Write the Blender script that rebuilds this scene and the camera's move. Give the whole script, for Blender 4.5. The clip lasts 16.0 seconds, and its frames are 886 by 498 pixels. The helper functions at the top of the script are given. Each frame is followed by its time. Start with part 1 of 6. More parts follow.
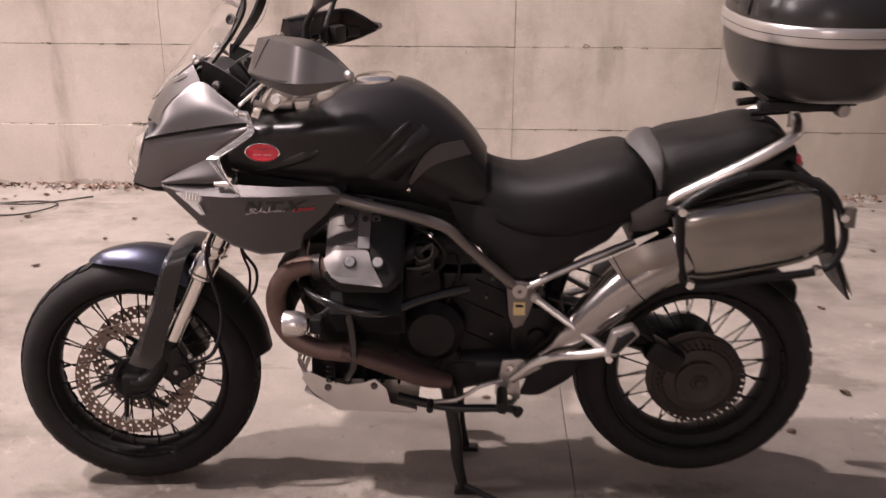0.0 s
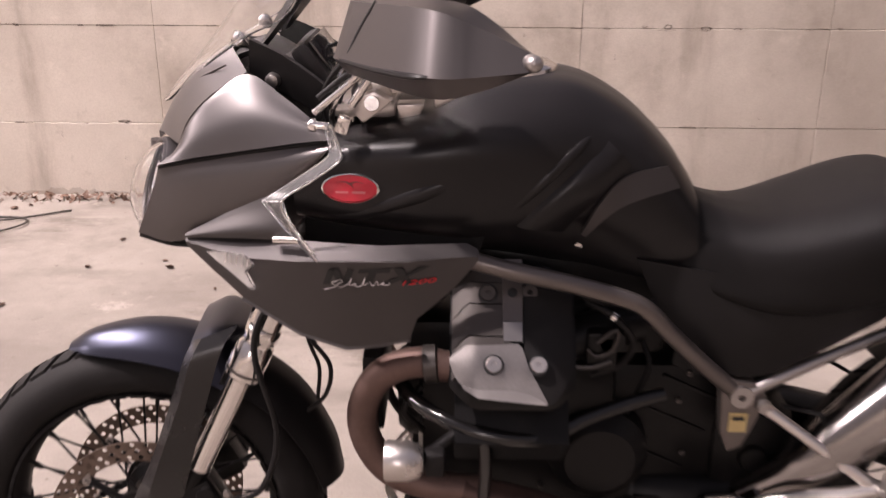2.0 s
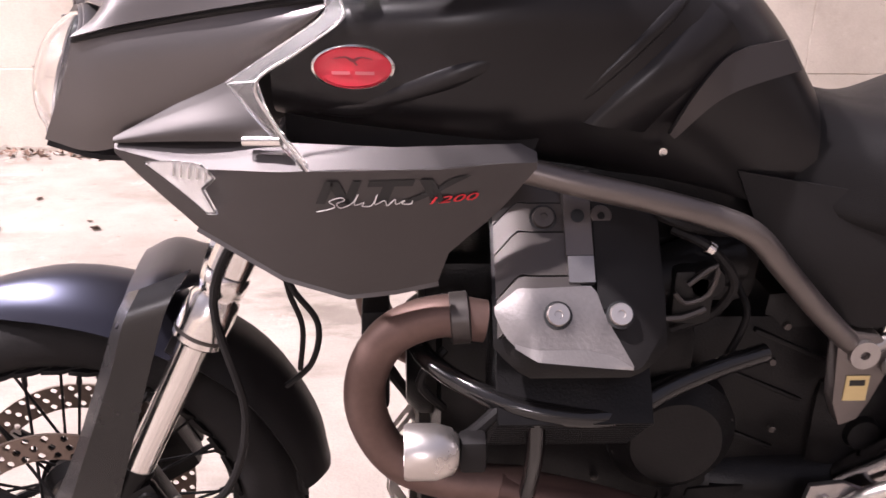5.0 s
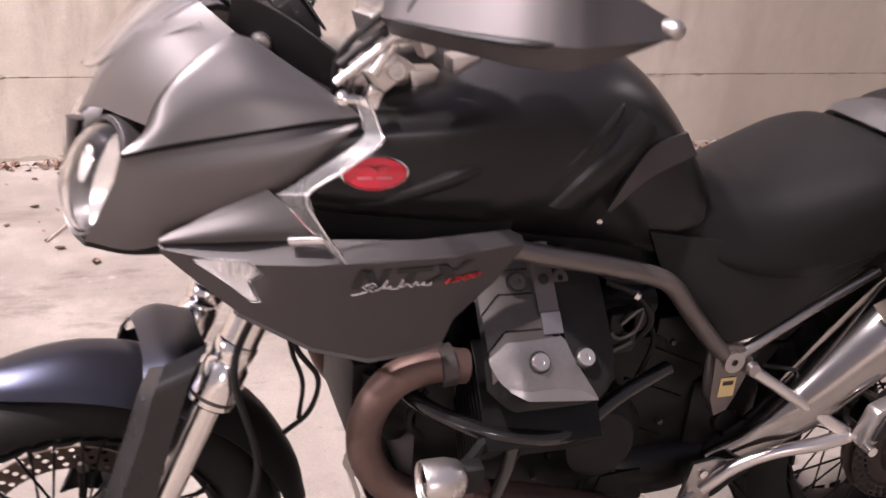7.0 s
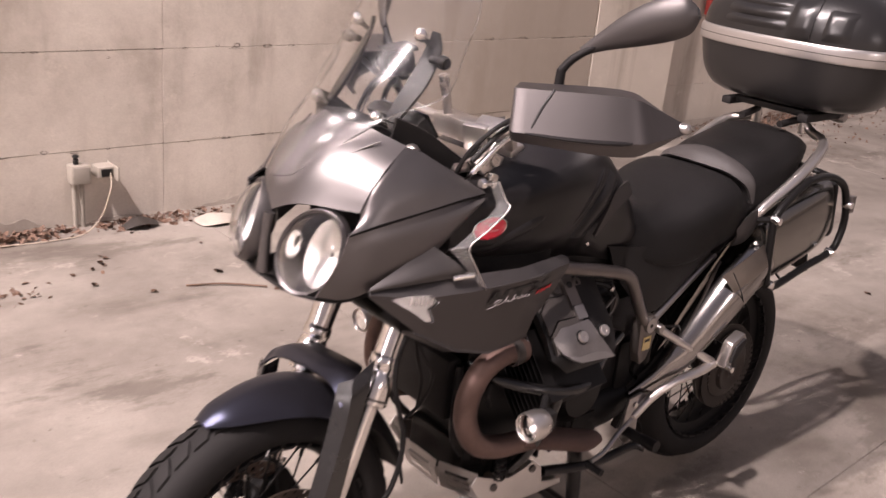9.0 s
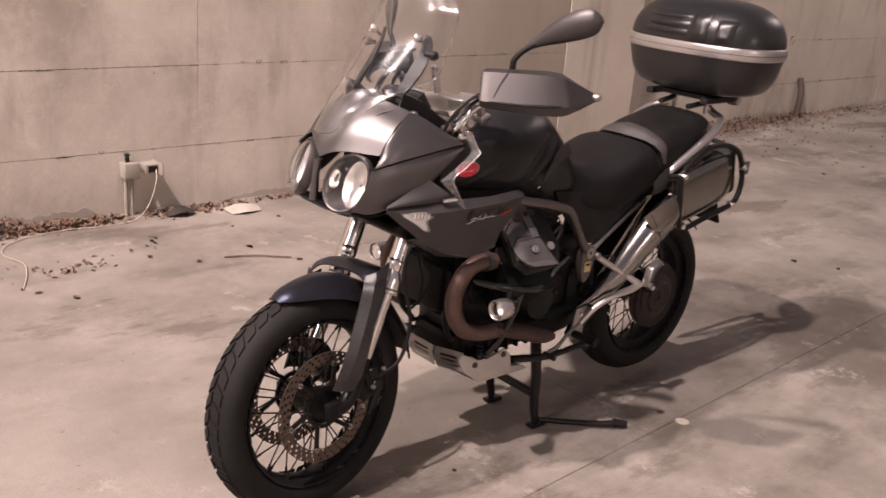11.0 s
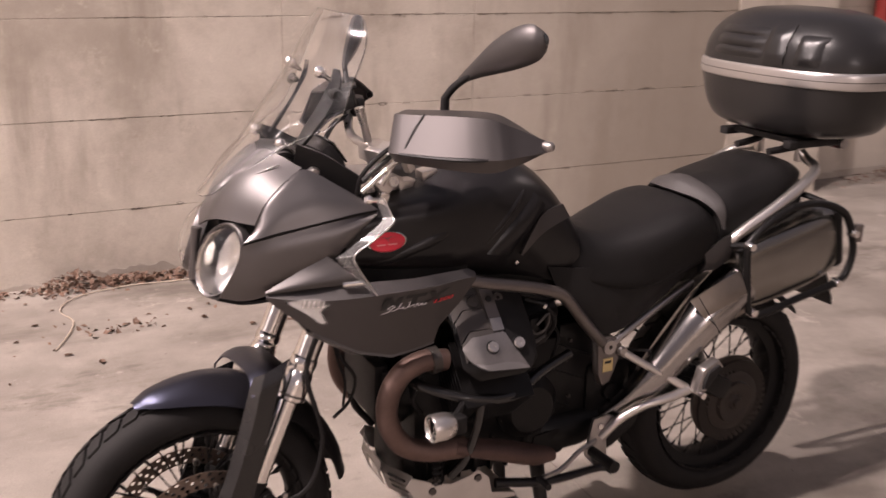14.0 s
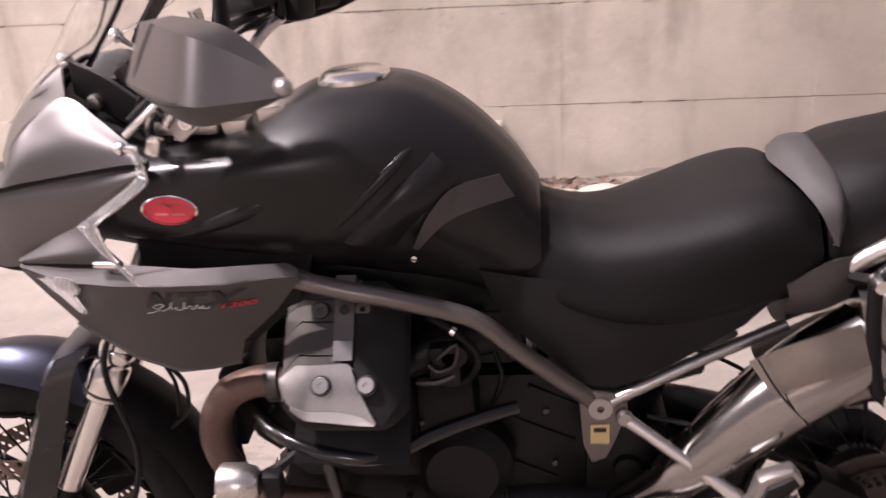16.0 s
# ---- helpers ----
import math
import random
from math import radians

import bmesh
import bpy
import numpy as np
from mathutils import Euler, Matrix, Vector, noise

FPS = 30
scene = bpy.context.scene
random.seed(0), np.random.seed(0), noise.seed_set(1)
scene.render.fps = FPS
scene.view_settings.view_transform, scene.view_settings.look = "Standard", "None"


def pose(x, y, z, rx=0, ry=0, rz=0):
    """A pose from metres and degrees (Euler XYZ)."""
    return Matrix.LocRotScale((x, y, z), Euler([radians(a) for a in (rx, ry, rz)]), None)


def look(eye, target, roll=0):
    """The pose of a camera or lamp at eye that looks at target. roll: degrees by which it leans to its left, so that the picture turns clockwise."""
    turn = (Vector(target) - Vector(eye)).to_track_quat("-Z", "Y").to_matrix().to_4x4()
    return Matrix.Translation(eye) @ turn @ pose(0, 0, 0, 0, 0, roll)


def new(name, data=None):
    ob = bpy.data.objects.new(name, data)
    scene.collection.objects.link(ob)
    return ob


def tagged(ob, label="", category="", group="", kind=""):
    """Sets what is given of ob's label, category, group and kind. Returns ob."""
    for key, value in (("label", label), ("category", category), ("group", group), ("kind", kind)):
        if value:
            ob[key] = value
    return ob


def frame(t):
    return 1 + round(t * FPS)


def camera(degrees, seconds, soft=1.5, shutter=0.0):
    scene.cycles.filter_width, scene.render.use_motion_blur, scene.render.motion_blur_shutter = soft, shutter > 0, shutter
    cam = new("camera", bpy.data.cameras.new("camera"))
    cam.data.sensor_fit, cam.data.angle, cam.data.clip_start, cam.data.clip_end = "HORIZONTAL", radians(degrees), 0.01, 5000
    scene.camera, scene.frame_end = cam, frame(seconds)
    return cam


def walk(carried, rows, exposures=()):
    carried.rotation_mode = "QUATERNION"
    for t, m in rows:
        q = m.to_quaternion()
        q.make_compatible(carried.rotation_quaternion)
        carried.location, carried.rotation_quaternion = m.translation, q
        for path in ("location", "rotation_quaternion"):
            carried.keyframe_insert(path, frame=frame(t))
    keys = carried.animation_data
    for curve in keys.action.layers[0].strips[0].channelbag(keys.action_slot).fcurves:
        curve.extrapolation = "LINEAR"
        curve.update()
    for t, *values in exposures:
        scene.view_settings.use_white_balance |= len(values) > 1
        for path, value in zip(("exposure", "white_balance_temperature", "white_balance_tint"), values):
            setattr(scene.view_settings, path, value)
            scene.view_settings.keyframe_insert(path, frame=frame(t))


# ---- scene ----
cam = camera(50.0, 16.0, 1.5, 0.7)
PATH = [
    (0, (0.923, -2.363, 1.579), (0.844, -0.494, 0.872), 0.1),
    (0.5, (0.859, -2.151, 1.559), (0.768, -0.286, 0.841), 0.3),
    (1, (0.738, -1.978, 1.522), (0.669, -0.122, 0.78), 0.2),
    (1.5, (0.597, -1.766, 1.476), (0.616, 0.093, 0.737), 0.8),
    (2, (0.561, -1.512, 1.422), (0.524, 0.349, 0.69), 0.2),
    (2.5, (0.528, -1.26, 1.32), (0.477, 0.618, 0.633), -0.7),
    (3, (0.471, -1.137, 1.211), (0.498, 0.753, 0.559), 0.4),
    (3.5, (0.46, -1.121, 1.195), (0.511, 0.746, 0.478), 0.9),
    (4, (0.454, -1.131, 1.195), (0.508, 0.727, 0.459), 0.9),
    (4.5, (0.452, -1.145, 1.194), (0.509, 0.707, 0.439), 0.9),
    (7, (0.103, -1.247, 1.392), (0.728, 0.468, 0.575), 4.7),
    (7.5, (-0.087, -1.281, 1.483), (0.713, 0.367, 0.681), 5.6),
    (8, (-0.321, -1.199, 1.531), (0.804, 0.239, 0.714), 6.2),
    (8.5, (-0.57, -1.266, 1.556), (0.669, 0.121, 0.82), 6.2),
    (11, (-1.375, -2.044, 1.627), (-0.1, -0.645, 0.983), 4.8),
    (11.5, (-1.366, -2.184, 1.636), (-0.127, -0.731, 1.039), 4.4),
    (12, (-1.334, -2.215, 1.641), (-0.118, -0.729, 1.078), 4.1),
    (12.5, (-1.23, -2.191, 1.625), (-0.052, -0.682, 1.046), 4.1),
    (13, (-1.065, -2.095, 1.6), (0.078, -0.57, 0.993), 3.8),
    (13.5, (-0.757, -1.991, 1.596), (0.307, -0.424, 0.954), 2.9),
    (14, (-0.362, -1.94, 1.575), (0.498, -0.235, 0.98), 1.1),
    (14.5, (-0.047, -1.776, 1.55), (0.644, -0.015, 0.899), 0.7),
    (15, (0.261, -1.688, 1.5), (0.743, 0.121, 0.797), -1.9),
    (15.5, (0.646, -1.623, 1.488), (0.773, 0.231, 0.748), -3.3),
    (16, (0.912, -1.431, 1.462), (0.738, 0.399, 0.674), -3.3),
]
EXPOSURES = [(0, 0.38, 6450, 10), (1.0, 0.46, 6430, 10), (1.5, 0.42, 6400, 10), (2.5, 0.54, 6350, 10), (3.0, 0.79, 6200, 10), (3.5, 1.18, 6000, 10), (4.7, 1.23, 6000, 10), (7, 0.86, 6100, 10), (7.5, 0.73, 6150, 10), (8, 0.73, 6200, 10), (8.7, 0.59, 6400, 10), (11, 0.22, 6800, 11), (13, 0.16, 6850, 11), (14.5, 0.43, 6500, 10), (16, 0.7, 6150, 10)]
walk(cam, [(t, look(eye, target, roll)) for t, eye, target, roll in PATH], EXPOSURES)

# ---- light: a lamp high ahead of the motorcycle, weaker lamps round the yard, an added soft fill, a faint night sky ----
world = bpy.data.worlds.new("night")
scene.world = world
world.use_nodes = True
night_sky = world.node_tree
rise = night_sky.nodes.new("ShaderNodeSeparateXYZ")
way_up = night_sky.nodes.new("ShaderNodeTexCoord")
night_sky.links.new(way_up.outputs["Generated"], rise.inputs[0])
glow = night_sky.nodes.new("ShaderNodeValToRGB")
glow.color_ramp.elements[0].position, glow.color_ramp.elements[0].color = 0.05, (0.95, 0.74, 0.70, 1)
glow.color_ramp.elements[1].position, glow.color_ramp.elements[1].color = 0.75, (0.61, 0.555, 0.68, 1)
night_sky.links.new(rise.outputs[2], glow.inputs[0])
night_sky.links.new(glow.outputs[0], night_sky.nodes["Background"].inputs[0])
night_sky.nodes["Background"].inputs[1].default_value = 0.27


def lamp(name, place, power, radius, colour):
    data = bpy.data.lights.new(name, "POINT")
    data.energy, data.shadow_soft_size, data.color = power, radius, colour
    ob = new(name, data)
    ob.location = place
    return ob


LAMP = (1.0, 0.845, 0.84)
lamp("lamp_main", (-5.2, -1.23, 11.0), 6200, 0.17, LAMP)
lamp("lamp_wall", (-7.55, 2.05, 11.0), 7600, 0.17, LAMP)
lamp("lamp_far", (-18.6, -2.5, 10.6), 4500, 0.45, LAMP)
# unseen soft fill added behind the viewpoint to lift the wall and near sides
lamp("lamp_fill", (-1.0, -15.0, 6.0), 650, 1.0, LAMP)
lamp("lamp_right", (9.5, 0.0, 5.0), 140, 0.4, (1.0, 0.84, 0.82))



# ---- materials ----
def material(name, colour, rough=0.5, metal=0.0, vary=0.15, scale=9.0, fine=90.0, bump=0.0, coat=0.0, rvary=0.1, gloss=0.5):
    m = bpy.data.materials.new(name)
    m.use_nodes = True
    nt = m.node_tree
    b = nt.nodes["Principled BSDF"]
    co = nt.nodes.new("ShaderNodeTexCoord")
    big = nt.nodes.new("ShaderNodeTexNoise")
    big.inputs["Scale"].default_value, big.inputs["Detail"].default_value = scale, 6
    small = nt.nodes.new("ShaderNodeTexNoise")
    small.inputs["Scale"].default_value, small.inputs["Detail"].default_value = fine, 3
    for n in (big, small):
        nt.links.new(co.outputs["Object"], n.inputs["Vector"])
    mix = nt.nodes.new("ShaderNodeMix")
    mix.data_type = "RGBA"
    mix.inputs[6].default_value = (*[c * (1 - vary) for c in colour], 1)
    mix.inputs[7].default_value = (*[min(1, c * (1 + vary)) for c in colour], 1)
    add = nt.nodes.new("ShaderNodeMath")
    add.operation = "MULTIPLY_ADD"
    add.inputs[1].default_value = 0.35
    nt.links.new(small.outputs[0], add.inputs[0])
    scaled = nt.nodes.new("ShaderNodeMath")
    scaled.operation = "MULTIPLY_ADD"
    scaled.inputs[1].default_value, scaled.inputs[2].default_value = 1.3, -0.32
    nt.links.new(big.outputs[0], scaled.inputs[0])
    nt.links.new(scaled.outputs[0], add.inputs[2])
    nt.links.new(add.outputs[0], mix.inputs[0])
    nt.links.new(mix.outputs[2], b.inputs["Base Color"])
    ramp = nt.nodes.new("ShaderNodeMapRange")
    ramp.inputs[3].default_value, ramp.inputs[4].default_value = max(0.02, rough - rvary), min(1, rough + rvary)
    nt.links.new(big.outputs[0], ramp.inputs[0])
    nt.links.new(ramp.outputs[0], b.inputs["Roughness"])
    b.inputs["Metallic"].default_value = metal
    b.inputs["Coat Weight"].default_value = coat
    b.inputs["Specular IOR Level"].default_value = gloss
    b.inputs["Coat Roughness"].default_value = 0.08
    if bump:
        bn = nt.nodes.new("ShaderNodeBump")
        bn.inputs["Strength"].default_value, bn.inputs["Distance"].default_value = bump, 0.002
        nt.links.new(small.outputs[0], bn.inputs["Height"])
        nt.links.new(bn.outputs[0], b.inputs["Normal"])
    return m


def concrete(name, light, dark, stain, streak, worn=0.0, dark_span=None):
    """Cast concrete: cloudy tone, darker stains, drawn-out streaks, pits and a fine sand grain."""
    m = bpy.data.materials.new(name)
    m.use_nodes = True
    nt = m.node_tree
    b = nt.nodes["Principled BSDF"]
    geo = nt.nodes.new("ShaderNodeNewGeometry")

    def tex(scale, detail=6, stretch=(1, 1, 1), rough=0.6):
        mp = nt.nodes.new("ShaderNodeMapping")
        mp.inputs["Scale"].default_value = stretch
        nt.links.new(geo.outputs["Position"], mp.inputs[0])
        n = nt.nodes.new("ShaderNodeTexNoise")
        n.inputs["Scale"].default_value, n.inputs["Detail"].default_value, n.inputs["Roughness"].default_value = scale, detail, rough
        nt.links.new(mp.outputs[0], n.inputs["Vector"])
        return n.outputs[0]

    def ramp(src, a, z, lo=0.0, hi=1.0):
        n = nt.nodes.new("ShaderNodeMapRange")
        n.interpolation_type = "SMOOTHSTEP"
        for i, v in enumerate((a, z, lo, hi)):
            n.inputs[i + 1].default_value = v
        nt.links.new(src, n.inputs[0])
        return n.outputs[0]

    def mix(fac, a, z):
        n = nt.nodes.new("ShaderNodeMix")
        n.data_type = "RGBA"
        nt.links.new(fac, n.inputs[0])
        for i, v in ((6, a), (7, z)):
            if isinstance(v, tuple):
                n.inputs[i].default_value = (*v, 1)
            else:
                nt.links.new(v, n.inputs[i])
        return n.outputs[2]

    tone = mix(ramp(tex(1.3, 8), 0.3, 0.7), dark, light)
    tone = mix(ramp(tex(3.1, 8, streak), 0.50, 0.74, 0, 0.75), tone, stain)
    tone = mix(ramp(tex(0.55, 10, (1, 1, 1), 0.7), 0.48, 0.68, 0, 0.7), tone, stain)
    tone = mix(ramp(tex(14, 6), 0.62, 0.78, 0, 0.35), tone, stain)
    tone = mix(ramp(tex(7.5, 9, (1, 1, 1), 0.75), 0.56, 0.7, 0, 0.3), tone, tuple(min(0.9, c * 1.25) for c in light))
    if worn:
        tone = mix(ramp(tex(0.9, 12, (0.6, 1.3, 1), 0.72), 0.53, 0.60, 0, 0.42 * worn), tone, stain)
        tone = mix(ramp(tex(2.4, 12, (1, 1, 1), 0.78), 0.57, 0.64, 0, 0.40 * worn), tone, tuple(min(0.9, c * 1.35) for c in light))
        tone = mix(ramp(tex(28, 4), 0.66, 0.74, 0, 0.5 * worn), tone, stain)
    if dark_span:
        # one wide darker tone with a ragged edge that grows along the wall towards the pilaster
        axes = nt.nodes.new("ShaderNodeSeparateXYZ")
        nt.links.new(geo.outputs["Position"], axes.inputs[0])
        reach = nt.nodes.new("ShaderNodeMath")
        reach.operation = "MULTIPLY_ADD"
        reach.inputs[1].default_value = 2.2
        nt.links.new(tex(0.9, 8, (1, 1, 0.5), 0.65), reach.inputs[0])
        nt.links.new(axes.outputs[0], reach.inputs[2])
        grow = ramp(reach.outputs[0], dark_span[0] + 1.1, dark_span[1] + 1.1, 0, 0.9)
        ends = nt.nodes.new("ShaderNodeMath")
        ends.operation = "MULTIPLY"
        nt.links.new(grow, ends.inputs[0])
        nt.links.new(ramp(axes.outputs[0], dark_span[1] + 0.6, dark_span[1] + 1.2, 1, 0.25), ends.inputs[1])
        tone = mix(ends.outputs[0], tone, stain)
    grain = tex(160, 3)
    tone = mix(ramp(grain, 0.35, 0.7, 0, 0.18), tone, stain)
    nt.links.new(tone, b.inputs["Base Color"])
    nt.links.new(ramp(tex(2.2, 6), 0.3, 0.7, 0.62, 0.9), b.inputs["Roughness"])
    b.inputs["Specular IOR Level"].default_value = 0.3
    h1 = nt.nodes.new("ShaderNodeBump")
    h1.inputs["Strength"].default_value, h1.inputs["Distance"].default_value = 0.35, 0.003
    nt.links.new(grain, h1.inputs["Height"])
    h2 = nt.nodes.new("ShaderNodeBump")
    h2.inputs["Strength"].default_value, h2.inputs["Distance"].default_value = 0.4, 0.012
    nt.links.new(tex(6, 8), h2.inputs["Height"])
    nt.links.new(h1.outputs[0], h2.inputs["Normal"])
    nt.links.new(h2.outputs[0], b.inputs["Normal"])
    return m


def glass(name, colour, rough=0.03, weight=1.0, ior=1.45):
    m = bpy.data.materials.new(name)
    m.use_nodes = True
    b = m.node_tree.nodes["Principled BSDF"]
    b.inputs["Base Color"].default_value = (*colour, 1)
    b.inputs["Transmission Weight"].default_value = weight
    b.inputs["Roughness"].default_value, b.inputs["IOR"].default_value = rough, ior
    return m


M_WALL = concrete("cast_concrete", (0.64, 0.575, 0.50), (0.52, 0.465, 0.40), (0.29, 0.245, 0.20), (1.2, 1.2, 0.25), 0.0, (1.3, 3.5))
M_PILASTER = concrete("smooth_concrete", (0.555, 0.495, 0.425), (0.49, 0.435, 0.37), (0.31, 0.265, 0.215), (1.5, 1.5, 0.12))
M_FLOOR = concrete("floor_concrete", (0.285, 0.252, 0.220), (0.175, 0.152, 0.131), (0.095, 0.078, 0.064), (0.45, 1.0, 1.0), 1.5)
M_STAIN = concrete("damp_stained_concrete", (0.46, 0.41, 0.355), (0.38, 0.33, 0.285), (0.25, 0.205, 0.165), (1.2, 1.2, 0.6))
M_FLOORJOINT = material("floor_joint_dirt", (0.125, 0.108, 0.092), 0.95, 0, 0.3, 30)
M_WIRE = material("dark_wire", (0.03, 0.024, 0.02), 0.6, 0, 0.2, 30)
M_JOINT = material("joint_dirt", (0.27, 0.232, 0.195), 0.9, 0, 0.45, 3, 40)
M_TANK = material("satin_black_paint", (0.0115, 0.0104, 0.0108), 0.31, 0, 0.1, 5, 400, 0.03, 0.0, 0.04, 0.30)
# black mudguard paint; a reflection's blue sheen is put into base and specular tint
M_FENDER = material("satin_black_blue_sheen", (0.0100, 0.0094, 0.0112), 0.32, 0, 0.1, 5, 400, 0.02, 0.0, 0.03, 0.5)
M_FENDER.node_tree.nodes["Principled BSDF"].inputs["Specular Tint"].default_value = (0.62, 0.67, 1.0, 1)
M_GREY = material("graphite_metallic_paint", (0.075, 0.069, 0.068), 0.44, 0.75, 0.08, 6, 700, 0.02, 0.0, 0.03, 0.35)
M_BEAK = material("dark_graphite_paint", (0.130, 0.120, 0.119), 0.38, 0.85, 0.08, 6, 700, 0.02, 0.0, 0.03)
M_HANDGUARD = material("satin_hand_guard_paint", (0.100, 0.091, 0.090), 0.37, 0.85, 0.08, 6, 700, 0.02, 0.0, 0.03)
M_EMBLEM = material("pale_red_enamel", (0.64, 0.16, 0.19), 0.3, 0, 0.05)
M_PLASTIC = material("black_plastic", (0.013, 0.012, 0.012), 0.5, 0, 0.2, 12, 500, 0.15, 0, 0.1, 0.16)
M_GUARD = material("satin_guard_plastic", (0.013, 0.012, 0.012), 0.26, 0, 0.15, 12, 500, 0.04, 0, 0.05, 0.6)
M_RUBBER = material("tyre_rubber", (0.015, 0.0138, 0.0135), 0.68, 0, 0.3, 14, 260, 0.2, 0, 0.1, 0.14)
M_SEAT = material("seat_vinyl", (0.0092, 0.0085, 0.0085), 0.46, 0, 0.15, 10, 900, 0.4, 0, 0.1, 0.13)
M_SEATGREY = material("grey_seat_vinyl", (0.034, 0.030, 0.029), 0.60, 0, 0.12, 10, 900, 0.4)
M_ENGINE = material("black_engine_paint", (0.0065, 0.006, 0.006), 0.36, 0.0, 0.3, 20, 300, 0.25, 0, 0.12, 0.2)
M_ALU = material("cast_aluminium", (0.38, 0.355, 0.34), 0.32, 0.92, 0.15, 15, 350, 0.08)
M_GUARDPLATE = material("weathered_cast_aluminium", (0.27, 0.25, 0.24), 0.38, 0.9, 0.3, 18, 240, 0.18, 0, 0.12)
M_BRUSHED = material("brushed_aluminium", (0.62, 0.58, 0.55), 0.3, 0.95, 0.1, 8, 250, 0.05)
M_CHROME = material("polished_steel", (0.80, 0.765, 0.735), 0.19, 1.0, 0.06, 8, 200, 0.0, 0, 0.05)
M_COVER = material("grey_head_cover", (0.075, 0.066, 0.061), 0.38, 0.5, 0.12, 18, 300, 0.06)
M_FRAME = material("grey_frame_paint", (0.16, 0.14, 0.13), 0.34, 0.7, 0.1, 14, 300, 0.03)
M_COPPER = material("heat_tinted_steel", (0.145, 0.094, 0.080), 0.56, 0.7, 0.35, 12, 120, 0.1)
M_PIPE = material("dark_heat_steel", (0.085, 0.050, 0.042), 0.6, 0.5, 0.4, 12, 120, 0.1)
M_BASH = material("bare_aluminium", (0.55, 0.525, 0.505), 0.36, 0.95, 0.15, 12, 300, 0.05)
M_CRYSTAL = material("crystal_reflector", (0.62, 0.61, 0.60), 0.22, 0.7, 0.05, 60, 200, 0.3)
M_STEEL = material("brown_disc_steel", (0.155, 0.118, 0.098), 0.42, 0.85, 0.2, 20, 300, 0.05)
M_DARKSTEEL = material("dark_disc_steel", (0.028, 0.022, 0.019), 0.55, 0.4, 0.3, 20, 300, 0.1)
M_TANSHIELD = material("tan_heat_shield", (0.25, 0.22, 0.195), 0.34, 0.88, 0.2, 7, 150, 0.03, 0, 0.08)
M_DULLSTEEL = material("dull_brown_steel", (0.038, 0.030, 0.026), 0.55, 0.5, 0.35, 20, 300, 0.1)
M_SHIELD = material("satin_exhaust_steel", (0.35, 0.33, 0.32), 0.16, 1.0, 0.15, 7, 150, 0.0, 0, 0.05)
M_RED = material("red_enamel", (0.62, 0.018, 0.045), 0.25, 0, 0.05, 20, 200, 0, 0.6)
M_REDINK = material("red_lettering", (0.60, 0.02, 0.03), 0.4, 0, 0.05)
M_WHITEINK = material("white_lettering", (0.50, 0.48, 0.465), 0.4, 0, 0.04)
M_BLACKINK = material("black_lettering", (0.005, 0.005, 0.005), 0.45, 0, 0.05)
M_SILVER = material("silver_plastic", (0.52, 0.495, 0.48), 0.30, 0.85, 0.05, 6, 300, 0.0, 0.0, 0.03)
M_SCREEN = glass("clear_acrylic", (0.96, 0.955, 0.95), 0.03)
M_SCREEN.node_tree.nodes["Principled BSDF"].inputs["Coat Weight"].default_value = 0.12
M_SCREEN.node_tree.nodes["Principled BSDF"].inputs["Coat Roughness"].default_value = 0.16
M_DEFLECT = glass("hazy_acrylic", (0.93, 0.92, 0.91), 0.10, 0.96)
M_LENS = glass("clear_lens", (0.96, 0.955, 0.95), 0.03)
M_LAMPDARK = material("lamp_housing", (0.05, 0.047, 0.047), 0.3, 0.6, 0.1, 20, 200, 0.0, 0, 0.05)
M_DARKRED = material("dark_red_enamel", (0.16, 0.008, 0.018), 0.35, 0, 0.05)
M_REFLECT = material("reflector_mirror", (0.86, 0.845, 0.825), 0.26, 1.0, 0.03, 30, 60, 0.0, 0, 0.03)
M_DARKGLASS = material("dark_glass", (0.02, 0.02, 0.022), 0.08, 0, 0.05, 10, 100, 0, 0.5, 0.03)
M_CHIP = material("chipped_concrete", (0.15, 0.125, 0.103), 0.95, 0, 0.5, 30)
M_LID = material("satin_black_case", (0.012, 0.0112, 0.0112), 0.30, 0, 0.1, 8, 600, 0.06, 0.0, 0.05, 0.45)
M_CASE = material("glossy_black_case", (0.008, 0.0075, 0.0075), 0.17, 0, 0.1, 8, 600, 0.04, 0.2, 0.05)
M_YELLOW = material("yellow_sticker", (0.62, 0.48, 0.22), 0.5, 0, 0.1, 40)
M_GREYPVC = material("grey_conduit", (0.30, 0.268, 0.228), 0.55, 0, 0.15, 20)
M_CABLE = material("pale_cable", (0.40, 0.33, 0.26), 0.55, 0, 0.2, 30)
M_RUST = material("rusty_pipe", (0.085, 0.062, 0.05), 0.75, 0, 0.4, 20)
M_SILENCER = material("dull_silencer_steel", (0.24, 0.225, 0.205), 0.17, 0.92, 0.25, 4, 60, 0.0, 0, 0.07)
M_RUSTRED = material("red_pipe_paint", (0.30, 0.035, 0.03), 0.5, 0, 0.25, 12)
M_LEAF = material("dry_leaf", (0.135, 0.080, 0.055), 0.8, 0, 0.6, 12, 200, 0.3)

# ---- geometry helpers ----
def V(*p):
    return Vector(p)


